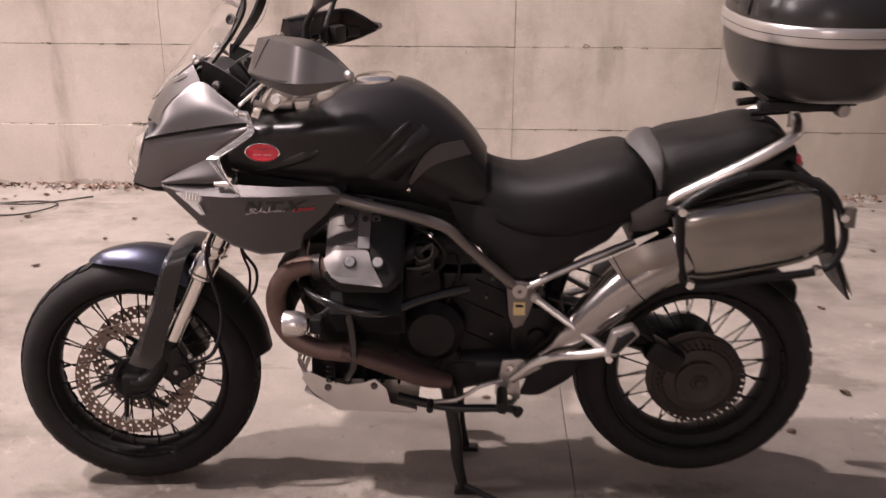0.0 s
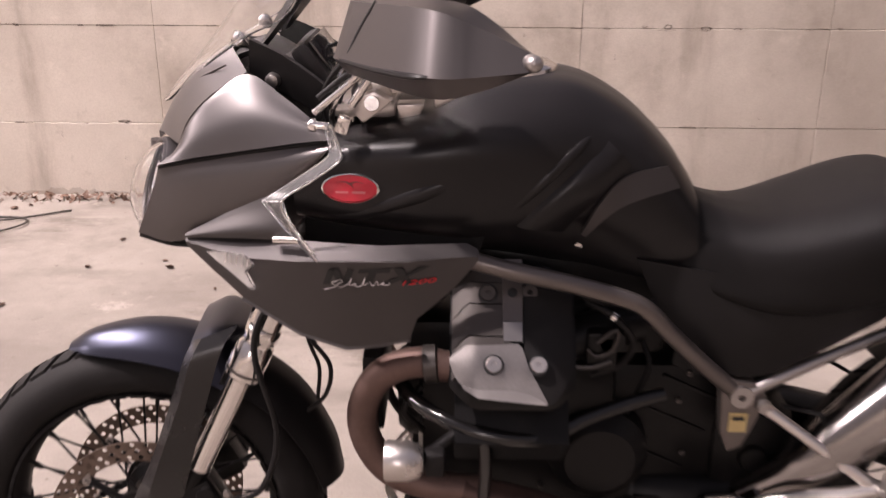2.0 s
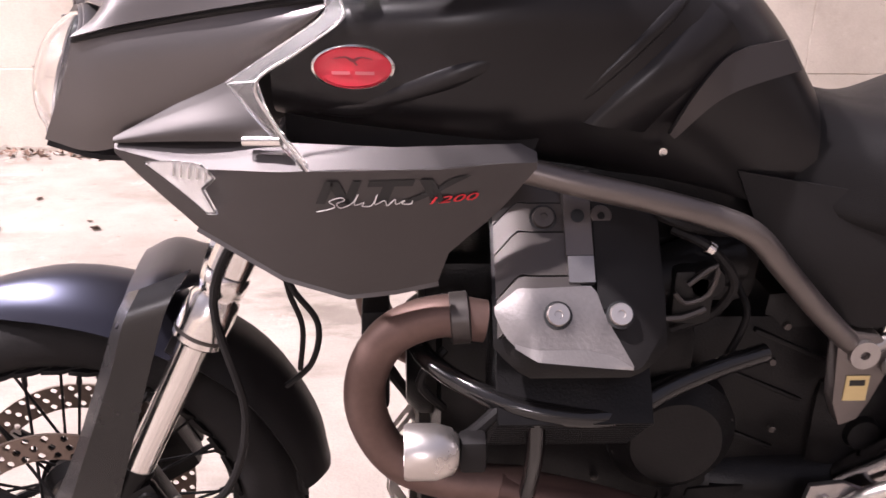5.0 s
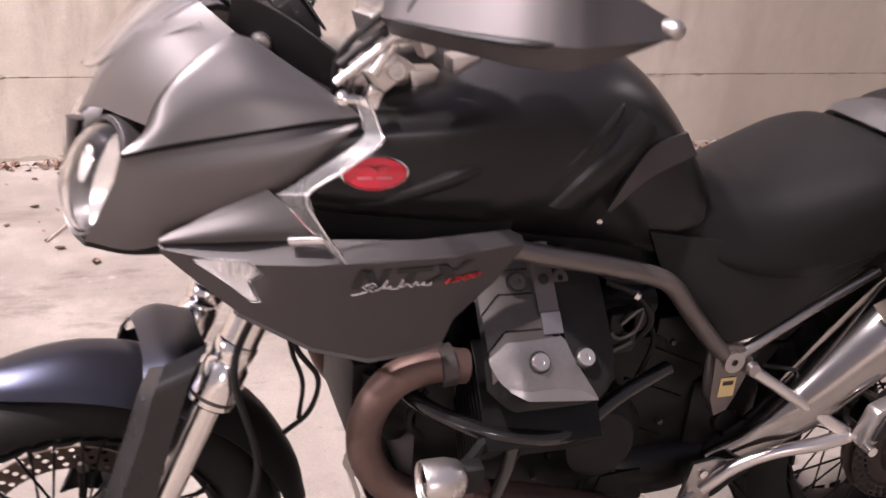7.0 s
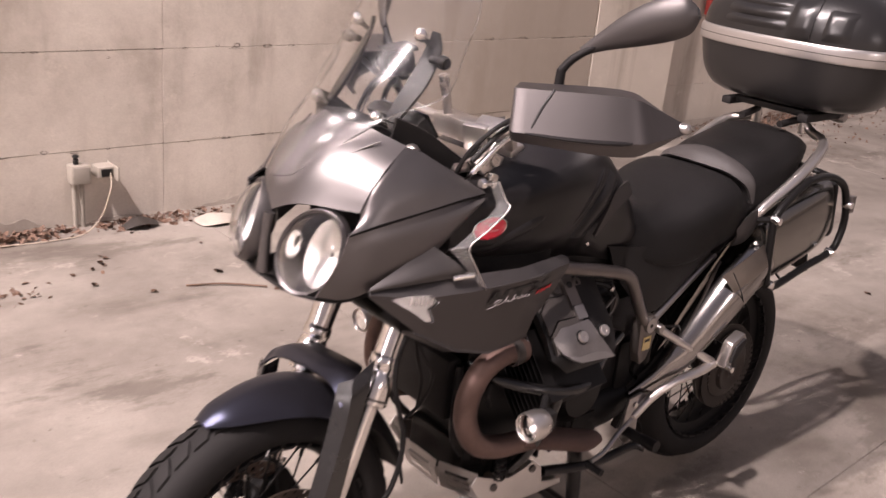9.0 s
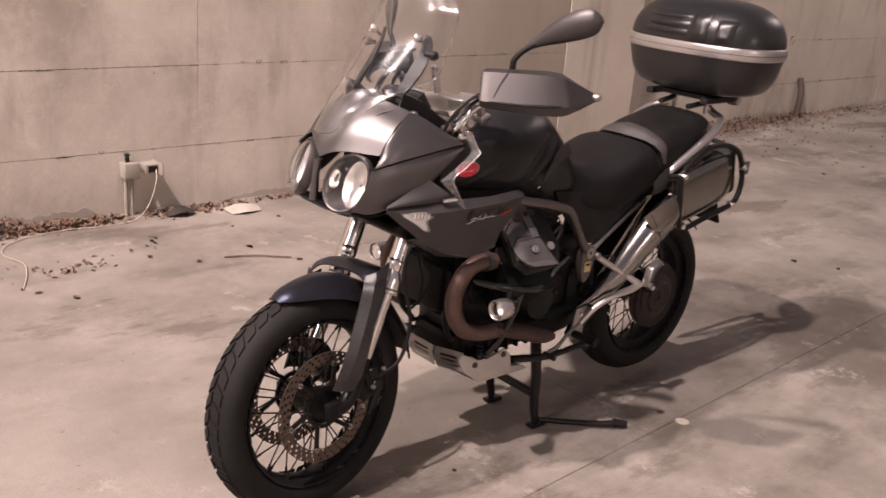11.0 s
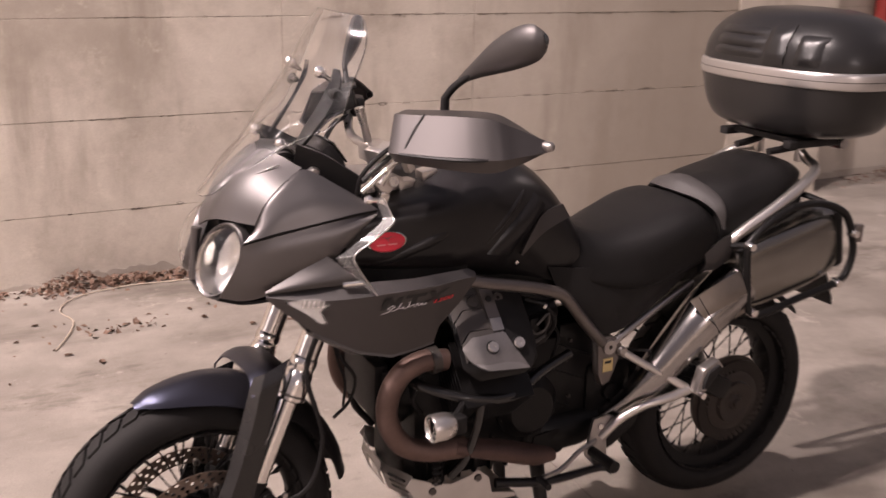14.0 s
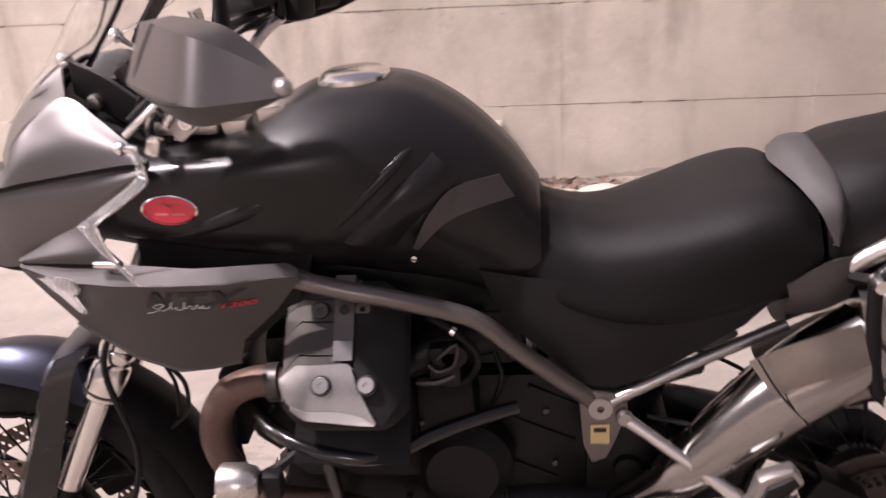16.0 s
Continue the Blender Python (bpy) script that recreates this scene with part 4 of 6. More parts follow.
part("tail", hull([(1.30, [(0, 0.87), (-0.10, 0.87), (-0.13, 0.83), (-0.12, 0.77), (-0.06, 0.74), (0, 0.74)]), (1.45, [(0, 0.93), (-0.10, 0.92), (-0.125, 0.89), (-0.115, 0.83), (-0.06, 0.80), (0, 0.80)]),
                   (1.58, [(0, 0.97), (-0.09, 0.96), (-0.115, 0.94), (-0.105, 0.89), (-0.06, 0.86), (0, 0.86)]), (1.69, [(0, 1.0), (-0.07, 0.99), (-0.085, 0.965), (-0.08, 0.92), (-0.05, 0.90), (0, 0.90)])], 4, 4), M_PLASTIC, bike, "black tail unit")
part("tail_lamp", block((1.70, 0, 0.945), (0.02, 0.13, 0.05), 0.008), M_RED, bike, "dark red tail lamp")
grab = part("grab_rail", tube([(1.372, -0.160, 0.868), (1.395, -0.165, 0.892), (1.50, -0.175, 0.952), (1.60, -0.170, 1.008), (1.655, -0.150, 1.040), (1.675, -0.10, 1.055), (1.672, -0.075, 1.075)], [0.010, 0.014, 0.016, 0.015, 0.014, 0.013, 0.013], 12, 5), M_BRUSHED, bike, "silver grab rail")
part("grab_rail", flip(tube([(1.372, -0.160, 0.868), (1.395, -0.165, 0.892), (1.50, -0.175, 0.952), (1.60, -0.170, 1.008), (1.655, -0.150, 1.040), (1.675, -0.10, 1.055), (1.672, -0.075, 1.075)], [0.010, 0.014, 0.016, 0.015, 0.014, 0.013, 0.013], 12, 5)), M_BRUSHED, bike, "silver grab rail")

# number plate holder and rear mudguard
holder = part("plate_holder", sheet([[(1.69, -0.06, 0.92), (1.69, 0.06, 0.92)], [(1.76, -0.06, 0.84), (1.76, 0.06, 0.84)], [(1.80, -0.09, 0.75), (1.80, 0.09, 0.75)], [(1.87, -0.09, 0.60), (1.87, 0.09, 0.60)]], 3, 4, 0.006), M_PLASTIC, bike, "black number plate holder")
part("number_plate", block((1.845, 0, 0.68), (0.004, 0.17, 0.16), 0.001, (0, -24, 0)), M_SILVER, holder, "pale number plate")
part("plate_marking", block((1.8485, 0, 0.682), (0.001, 0.13, 0.03), 0.0, (0, -24, 0)), M_BLACKINK, holder)
for s in (-1, 1):
    stem = part("rear_indicator", tube([(1.72, s * 0.05, 0.90), (1.735, s * 0.13, 0.90)], 0.007, 8, 1), M_PLASTIC, bike)
    part("lens", lathe([(0, 0.03), (0.014, 0.026), (0.02, 0.01), (0.018, -0.02), (0, -0.025)], (1.737, s * 0.145, 0.90), (1, 0, 0), 16), M_LENS, stem)

# frame
FRAME = [(0.56, -0.190, 0.889), (0.64, -0.200, 0.871), (0.72, -0.200, 0.853), (0.80, -0.194, 0.829), (0.845, -0.188, 0.806), (0.89, -0.175, 0.758), (0.955, -0.150, 0.690), (1.015, -0.128, 0.632)]
pair("frame_tube", tube(FRAME, 0.0145, 14, 5), M_FRAME, bike, "grey painted steel frame tube")
pair("subframe_tube", tube([(1.03, -0.132, 0.628), (1.16, -0.118, 0.690), (1.31, -0.100, 0.752)], 0.0105, 12, 3), M_ALU, bike, "silver subframe tube")
PLATE = [(0.990, 0.640), (1.010, 0.655), (1.045, 0.650), (1.068, 0.625), (1.060, 0.595), (1.048, 0.560), (1.035, 0.530), (1.012, 0.520), (0.998, 0.555)]
plate_l, plate_r = pair("pivot_plate", prism(PLATE, -0.138, -0.108, 0.004), M_FRAME, bike, "grey footrest bracket plate")
part("pivot_ring", lathe([(0.019, -0.146), (0.019, -0.138), (0.006, -0.138), (0.006, -0.146)], (1.024, 0, 0.628), (0, 1, 0), 24, True), M_ALU, plate_l)
part("sticker", block((1.024, -0.1395, 0.578), (0.030, 0.001, 0.036), 0.0), M_YELLOW, plate_l, "small yellow sticker")
part("sticker_mark", block((1.024, -0.1402, 0.586), (0.020, 0.0008, 0.008), 0.0), M_BLACKINK, plate_l)

# footrest brackets
for s in (-1, 1):
    arm = part("footrest_arm", tube([(1.058, s * 0.140, 0.612), (1.14, s * 0.168, 0.560), (1.235, s * 0.200, 0.500)], [0.011, 0.010, 0.012], 12, 3), M_BRUSHED, bike, "bright aluminium footrest strut")
    part("arm_bolt", lathe([(0, 0.012), (0.011, 0.011), (0.013, 0)], (1.062, s * 0.142, 0.612), (0, s, 0), 16), M_ALU, arm)
    part("lower_arm", tube([(1.245, s * 0.205, 0.497), (1.19, s * 0.200, 0.482), (1.12, s * 0.185, 0.466), (1.06, s * 0.165, 0.432), (1.01, s * 0.150, 0.380)], [0.013, 0.013, 0.011, 0.012, 0.012], 12, 4), M_BRUSHED, arm, "bright lower footrest strut")
    peg = part("passenger_footrest", prism([(1.232, 0.500), (1.262, 0.498), (1.318, 0.562), (1.300, 0.585), (1.250, 0.565)], s * 0.215, s * 0.245, 0.006), M_ALU, arm, "folded aluminium passenger footrest")
    part("rubber", prism([(1.248, 0.512), (1.264, 0.512), (1.308, 0.562), (1.297, 0.574), (1.262, 0.556)], s * 0.244, s * 0.252, 0.003), M_PLASTIC, peg)
    part("pivot_pin", tube([(1.243, s * 0.195, 0.500), (1.243, s * 0.262, 0.500)], 0.009, 10, 1), M_CHROME, arm)
    heel = part("heel_plate", prism([(0.985, 0.435), (1.03, 0.440), (1.09, 0.415), (1.03, 0.380), (1.035, 0.325), (1.005, 0.290), (0.965, 0.335)], s * 0.140, s * 0.150, 0.004), M_ALU, bike, "aluminium heel plate")
    part("rider_footrest", tube([(0.985, s * 0.15, 0.345), (0.985, s * 0.25, 0.350)], [0.014, 0.016], 10, 1), M_PLASTIC, heel, "ribbed black rider footrest")
    for x, z in ((1.005, 0.415), (1.005, 0.330)):
        part("bolt", lathe([(0, 0.008), (0.008, 0.007), (0.009, 0)], (x, s * 0.15, z), (0, s, 0), 12), M_CHROME, heel)
part("shift_lever", tube([(0.985, -0.165, 0.385), (0.93, -0.175, 0.372), (0.87, -0.18, 0.335), (0.82, -0.185, 0.330), (0.80, -0.20, 0.332)], 0.006, 8, 4), M_ALU, bike, "aluminium gear lever")
part("lever_tip", tube([(0.80, -0.19, 0.332), (0.80, -0.235, 0.332)], 0.009, 10, 1), M_PLASTIC, bike)

# engine
engine = part("engine_block", block((0.66, 0, 0.52), (0.34, 0.22, 0.30), 0.04), M_ENGINE, bike, "black engine block with finned sump")
part("timing_case", block((0.55, 0, 0.62), (0.16, 0.16, 0.22), 0.03), M_ENGINE, engine)
part("sump", block((0.67, 0, 0.385), (0.40, 0.19, 0.10), 0.02), M_ENGINE, engine)
part("alternator_cover", lathe([(0, 0.0), (0.07, 0.0), (0.085, 0.02), (0.085, 0.09)], (0.455, 0, 0.56), (1, 0, 0), 28), M_ENGINE, engine)
for k in range(7):
    part("sump_fin", block((0.53 + 0.045 * k, 0, 0.378), (0.008, 0.215, 0.085), 0.002), M_ENGINE, engine)
gearbox = part("gearbox", block((0.92, 0, 0.52), (0.26, 0.14, 0.26), 0.04), M_ENGINE, bike, "black gearbox housing")
part("gearbox_top", block((1.0, 0, 0.62), (0.16, 0.13, 0.12), 0.03), M_ENGINE, gearbox)
for x, z, tilt in ((0.90, 0.47, 24), (0.93, 0.545, 24), (0.97, 0.60, 24)):
    part("case_rib", block((x, 0, z), (0.13, 0.150, 0.007), 0.003, (0, tilt, 0)), M_ENGINE, gearbox)
part("airbox", block((0.80, 0, 0.72), (0.22, 0.14, 0.12), 0.03), M_ENGINE, bike, "black airbox")
part("airbox_lid", block((0.73, 0, 0.815), (0.36, 0.20, 0.11), 0.03), M_ENGINE, bike, "black airbox lid under the tank")
part("swing_arm", (tube([(0.99, 0.10, 0.47), (1.15, 0.14, 0.44), (1.35, 0.14, 0.40), (1.505, 0.13, 0.362)], [0.06, 0.058, 0.055, 0.07], 14, 4)), M_ENGINE, bike, "black swing arm with the drive shaft")
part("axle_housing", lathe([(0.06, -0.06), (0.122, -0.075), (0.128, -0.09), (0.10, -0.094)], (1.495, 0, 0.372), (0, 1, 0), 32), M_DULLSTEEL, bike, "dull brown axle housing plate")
part("final_drive", lathe([(0, 0.19), (0.05, 0.185), (0.085, 0.16), (0.095, 0.12), (0.06, 0.085)], (1.505, 0, 0.362), (0, 1, 0), 28), M_ENGINE, bike, "black final drive housing")
part("rear_caliper", block((1.405, -0.115, 0.445), (0.10, 0.06, 0.06), 0.014, (0, 30, 0)), M_ENGINE, bike, "black rear brake caliper")
part("axle_nut", lathe([(0, 0.006), (0.010, 0.006), (0.014, 0.002), (0.016, -0.01)], (1.505, -0.118, 0.362), (0, -1, 0), 6), M_DULLSTEEL, bike)
part("clutch_cover", lathe([(0, 0.05), (0.06, 0.045), (0.085, 0.02), (0.088, -0.02)], (0.80, -0.10, 0.50), (0, -1, 0), 28), M_ENGINE, bike)


# cylinder heads: a face that leans in above and under
def head_y(x, z):
    y = float(np.interp(z, (0.59, 0.62, 0.66, 0.685, 0.70, 0.744, 0.80, 0.845, 0.875), (-0.190, -0.222, -0.256, -0.268, -0.266, -0.240, -0.190, -0.150, -0.125)))
    e = abs(x - 0.643) / 0.097
    return y + 0.055 * max(0.0, e - 0.55) ** 1.5


def head_patch(xa, xb, low, high, lift, nx=14, nz=12, thick=0.03):
    bm = bmesh.new()
    g = []
    for i in range(nx + 1):
        x = xa + (xb - xa) * i / nx
        row = []
        for j in range(nz + 1):
            z = low(x) + (high(x) - low(x)) * j / nz
            row.append(bm.verts.new((x, head_y(x, z) - lift, z)))
        g.append(row)
    for i in range(nx):
        for j in range(nz):
            bm.faces.new((g[i][j], g[i][j + 1], g[i + 1][j + 1], g[i + 1][j]))
    bmesh.ops.recalc_face_normals(bm, faces=bm.faces[:])
    if sum(f.normal.y for f in bm.faces) > 0:
        bmesh.ops.reverse_faces(bm, faces=bm.faces[:])
    bmesh.ops.solidify(bm, geom=bm.faces[:], thickness=thick)
    return bm


for s in (-1, 1):
    side = (lambda b: b) if s < 0 else flip
    head = part("cylinder_head", side(head_patch(0.546, 0.738, lambda x: 0.668 + 0.9 * max(0, abs(x - 0.643) - 0.06), lambda x: 0.856 - 0.8 * max(0, abs(x - 0.640) - 0.06), 0.0)), M_ENGINE, bike, "black cylinder head with a grey ribbed cover")
    kink = lambda x: 1.0 * max(0, 0.574 - x)
    for k, (lo, hi, end) in enumerate(((0.836, 0.860, 0.664), (0.812, 0.8365, 0.630), (0.776, 0.8125, 0.632), (0.742, 0.7765, 0.640))):
        part("cover_step", side(head_patch(0.549, end, lambda x, lo=lo: lo - kink(x), lambda x, hi=hi: min(hi - kink(x), 0.858 - 0.9 * max(0, 0.590 - x)), 0.001 + 0.006 * k, 12, 4, 0.012)), M_COVER, head, "dark grey step of the ribbed head cover")
    part("guard_plate", side(head_patch(0.546, 0.692, lambda x: float(np.interp(x, (0.546, 0.555, 0.572, 0.590, 0.692), (0.742, 0.724, 0.712, 0.706, 0.698))), lambda x: float(np.interp(x, (0.546, 0.572, 0.654, 0.658, 0.664, 0.692), (0.748, 0.768, 0.771, 0.757, 0.744, 0.6995))), 0.0245, 24, 6, 0.014)), M_GUARDPLATE, head, "silver cylinder guard plate")
    part("guard_lip", side(head_patch(0.566, 0.690, lambda x: float(np.interp(x, (0.566, 0.590, 0.690), (0.7160, 0.706, 0.698))), lambda x: float(np.interp(x, (0.566, 0.590, 0.640, 0.670, 0.690), (0.720, 0.717, 0.717, 0.711, 0.7005))), 0.0295, 16, 3, 0.006)), M_ALU, head, "bright lower lip of the guard plate")
    part("rear_cover", side(head_patch(0.658, 0.732, lambda x: 0.690 + 1.2 * max(0, x - 0.70) + 1.6 * max(0, 0.690 - x), lambda x: 0.852 - 1.0 * max(0, x - 0.70), 0.016, 10, 10, 0.016)), M_PLASTIC, head, "black rear half of the head cover")
    part("lead_cover", side(head_patch(0.626, 0.656, lambda x: 0.795, lambda x: 0.870, 0.019, 3, 6, 0.020)), M_FRAME, head, "satin grey plug lead cover")
    part("lead_tip", side(head_patch(0.627, 0.6555, lambda x: 0.773, lambda x: 0.7955, 0.0225, 3, 3, 0.010)), M_ALU, head, "bright tip of the lead cover")
    part("lead_mark", side(lathe([(0, 0.002), (0.0075, 0.0018), (0.008, -0.002)], (0.641, head_y(0.641, 0.829) - 0.019, 0.829), (0, -0.8, 0.6), 18)), M_BLACKINK, head)
    for x, z, mt in ((0.612, 0.746, M_BRUSHED), (0.679, 0.746, M_BRUSHED), (0.604, 0.823, M_COVER), (0.668, 0.824, M_FRAME)):
        n = V(0, s * 0.8, 0.6)
        part("bolt", lathe([(0, 0.006), (0.004, 0.006), (0.0045, 0.008), (0.0115, 0.008), (0.0125, 0.006), (0.0125, -0.01)], (x, -s * (-(0.024 if z < 0.8 else 0.006) + head_y(x, z)), z), n, 20), mt, head, "round bolt head")
        part("bolt_ring", lathe([(0.0128, 0.0022), (0.0155, 0.0016), (0.0155, -0.006)], (x, -s * (-(0.024 if z < 0.8 else 0.006) + head_y(x, z)), z), n, 20), M_BLACKINK, head)
    barrel = part("cylinder_barrel", side(tube([(0.643, -0.05, 0.52), (0.643, -0.17, 0.665)], 0.062, 20, 1)), M_ENGINE, bike, "black finned cylinder barrel")
    for k in range(10):
        t = k / 9
        fin = block((0, 0, 0), (0.178, 0.158, 0.0035), 0.001, None, 1)
        moved(fin, Matrix.Translation((0.643, -0.110 - 0.095 * t, 0.575 + 0.09 * t)) @ Matrix.Rotation(radians(50), 4, "X"))
        part("fin", side(fin), M_ENGINE, barrel)
    part("intake", side(merge(tube([(0.72, -0.15, 0.72), (0.78, -0.13, 0.74), (0.85, -0.11, 0.75)], [0.03, 0.035, 0.035], 14, 3), block((0.785, -0.15, 0.725), (0.05, 0.06, 0.07), 0.01), lathe([(0, 0.01), (0.02, 0.01), (0.022, 0)], (0.80, -0.17, 0.745), (0, -1, 0), 16))), M_ENGINE, bike, "black throttle body and intake")
    part("throttle_link", side(merge(tube([(0.775, -0.185, 0.745), (0.805, -0.187, 0.770), (0.800, -0.187, 0.735), (0.775, -0.185, 0.722), (0.760, -0.185, 0.735)], 0.003, 6, 3), tube([(0.74, -0.18, 0.700), (0.772, -0.183, 0.702), (0.80, -0.18, 0.712)], 0.004, 6, 2))), M_COVER, bike)
    pipe = part("exhaust_header", side(tube([(0.545, -0.165, 0.690), (0.49, -0.165, 0.697), (0.435, -0.163, 0.672), (0.405, -0.160, 0.615), (0.408, -0.158, 0.550), (0.445, -0.158, 0.490), (0.51, -0.160, 0.462), (0.60, -0.165, 0.455)], 0.0255, 18, 6)), M_COPPER, bike, "heat-tinted brown exhaust header")
    part("exhaust_pipe", side(tube([(0.57, -0.165, 0.462), (0.68, -0.172, 0.432), (0.78, -0.170, 0.395), (0.85, -0.160, 0.375)], [0.026, 0.033, 0.034, 0.022], 16, 4, True, 0.75)), M_PIPE, pipe, "dark heat-stained exhaust shield")
    part("clamp", side(lathe([(0.0262, -0.012), (0.031, -0.01), (0.031, 0.01), (0.0262, 0.012)], (0.515, -0.165, 0.695), (1, 0, 0.1), 18)), M_COVER, pipe)
    bar = part("crash_bar", side(merge(tube([(0.455, -0.10, 0.655), (0.48, -0.165, 0.638), (0.545, -0.225, 0.625), (0.62, -0.245, 0.612), (0.695, -0.238, 0.606), (0.76, -0.205, 0.620), (0.825, -0.176, 0.630), (0.893, -0.151, 0.637)], 0.0125, 12, 5),
                                           tube([(0.600, -0.240, 0.612), (0.605, -0.215, 0.53), (0.600, -0.175, 0.43), (0.575, -0.145, 0.37)], 0.011, 12, 5))), M_CASE, bike, "glossy black engine guard bar")
    lampb = part("fog_lamp", side(lathe([(0.0, 0.055), (0.018, 0.055), (0.026, 0.048), (0.031, 0.030), (0.031, 0.0), (0.029, -0.004), (0.027, -0.001)], (0.453, -0.288, 0.594), (1, 0, 0), 28)), M_BRUSHED, bike, "round silver fog lamp")
    part("lens", side(lathe([(0, -0.003), (0.016, -0.002), (0.028, 0.003)], (0.453, -0.288, 0.594), (1, 0, 0), 24)), M_LENS, lampb).visible_shadow = False
    part("reflector", side(lathe([(0.0, 0.026), (0.010, 0.022), (0.020, 0.012), (0.0275, 0.002)], (0.455, -0.288, 0.594), (1, 0, 0), 24)), M_REFLECT, lampb)
    part("bracket", side(merge(tube([(0.49, -0.285, 0.594), (0.525, -0.26, 0.598), (0.56, -0.235, 0.615)], 0.008, 8, 3), block((0.525, -0.275, 0.585), (0.03, 0.03, 0.04), 0.006))), M_PLASTIC, lampb)
    part("ignition_lead", side(tube([(0.50, -0.14, 0.64), (0.47, -0.15, 0.60), (0.50, -0.13, 0.55)], 0.006, 8, 4)), M_PLASTIC, bike)
oil = part("oil_cooler", merge(block((0.415, 0, 0.60), (0.035, 0.20, 0.14), 0.006), tube([(0.42, -0.11, 0.66), (0.42, -0.11, 0.50), (0.47, -0.09, 0.42)], 0.009, 8, 4), tube([(0.42, 0.11, 0.66), (0.42, 0.11, 0.50), (0.47, 0.09, 0.42)], 0.009, 8, 4)), M_PLASTIC, bike, "black oil cooler with hoses")
spring = [(0.535 + 0.012 * math.cos(a), -0.155 + 0.012 * math.sin(a), 0.36 + 0.0023 * a) for a in (k * 0.5 for k in range(70))]
part("stand_spring", tube(spring, 0.0022, 5, 1), M_PLASTIC, bike, "coiled black spring")

# bash plate
bash = part("bash_plate", merge(prism([(0.470, 0.392), (0.455, 0.372), (0.486, 0.325), (0.552, 0.276), (0.758, 0.272), (0.758, 0.284), (0.690, 0.300), (0.680, 0.345), (0.650, 0.372), (0.625, 0.362), (0.575, 0.352), (0.530, 0.365)], -0.150, -0.146, 0.0015),
                                prism([(0.470, 0.392), (0.455, 0.372), (0.486, 0.325), (0.552, 0.276), (0.758, 0.272), (0.758, 0.284), (0.690, 0.300), (0.680, 0.345), (0.650, 0.372), (0.625, 0.362), (0.575, 0.352), (0.530, 0.365)], 0.146, 0.150, 0.0015),
                                block((0.655, 0, 0.275), (0.21, 0.292, 0.004), 0.001), block((0.505, 0, 0.304), (0.105, 0.292, 0.004), 0.001, (0, 30, 0))), M_BASH, bike, "bare aluminium bash plate")


def slotted(ya, xa, yb, xb):
    """Front strip of the bash plate with three open slots."""
    bm = bmesh.new()
    zs = (0.326, 0.342, 0.349, 0.358, 0.365, 0.374, 0.381, 0.398)
    ts = (0, 0.2, 0.8, 1)
    g = [[bm.verts.new((xa + (xb - xa) * t - (z - 0.326) * 0.35 + 0.5 * max(0, z - 0.375), ya + (yb - ya) * t, z)) for z in zs] for t in ts]
    for i in range(3):
        for j in range(len(zs) - 1):
            if i == 1 and j in (1, 3, 5):
                continue
            bm.faces.new((g[i][j], g[i + 1][j], g[i + 1][j + 1], g[i][j + 1]))
    bmesh.ops.solidify(bm, geom=bm.faces[:], thickness=0.003)
    return bm


for a in ((-0.150, 0.486, -0.062, 0.447), (-0.058, 0.444, 0.058, 0.444), (0.062, 0.447, 0.150, 0.486)):
    part("slotted_front", slotted(*a), M_BASH, bash, "slotted bright front strip", 0)
for s in (-1, 1):
    for x, z in ((0.525, 0.345), (0.648, 0.352)):
        part("bolt", lathe([(0, 0.006), (0.009, 0.005), (0.010, 0)], (x, s * 0.150, z), (0, s, 0), 12), M_COVER, bash)

# centre stand
stand = part("centre_stand", tube([(0.835, -0.115, 0.345), (0.835, 0.115, 0.345)], 0.016, 10, 1), M_TANK, bike, "black steel centre stand")
part("cross_bar", block((0.86, 0.0, 0.135), (0.022, 0.22, 0.024), 0.005), M_TANK, stand)
for s in (-1, 1):
    part("leg", tube([(0.838, s * 0.112, 0.345), (0.862, s * 0.112, 0.20), (0.870, s * 0.110, 0.10), (0.888, s * 0.110, 0.010)], [0.020, 0.018, 0.016, 0.013], 10, 4), M_TANK, stand)
    part("foot", block((0.893, s * 0.110, 0.007), (0.065, 0.034, 0.014), 0.004), M_TANK, stand)
part("foot_lever", tube([(0.893, -0.122, 0.030), (0.96, -0.165, 0.022), (1.06, -0.240, 0.018), (1.13, -0.283, 0.020)], [0.009, 0.010, 0.011, 0.011], 10, 4), M_TANK, stand)
part("lever_pad", tube([(1.115, -0.273, 0.022), (1.150, -0.305, 0.018)], [0.016, 0.013], 8, 1), M_PLASTIC, stand)
side_stand = part("side_stand", tube([(0.71, -0.13, 0.31), (0.85, -0.16, 0.298), (1.00, -0.165, 0.302), (1.03, -0.185, 0.302)], [0.013, 0.012, 0.011, 0.016], 10, 4), M_TANK, bike, "black side stand folded up")

# dark mass under the gearbox
part("exhaust_collector", merge(tube([(0.83, -0.02, 0.385), (0.90, -0.04, 0.375), (1.00, -0.05, 0.378), (1.08, -0.07, 0.400)], [0.045, 0.058, 0.056, 0.034], 16, 4), lathe([(0.048, -0.008), (0.062, -0.008), (0.062, 0.008), (0.048, 0.008)], (0.875, -0.035, 0.378), (1, -0.2, 0), 18, True)), M_ENGINE, bike, "black exhaust collector under the gearbox")
part("swing_arm_pivot", merge(block((1.075, 0.0, 0.475), (0.15, 0.17, 0.17), 0.035), lathe([(0, 0.012), (0.022, 0.010), (0.026, 0.0), (0.026, -0.02)], (1.075, -0.085, 0.475), (0, -1, 0), 18)), M_ENGINE, bike, "black swing arm pivot casting")
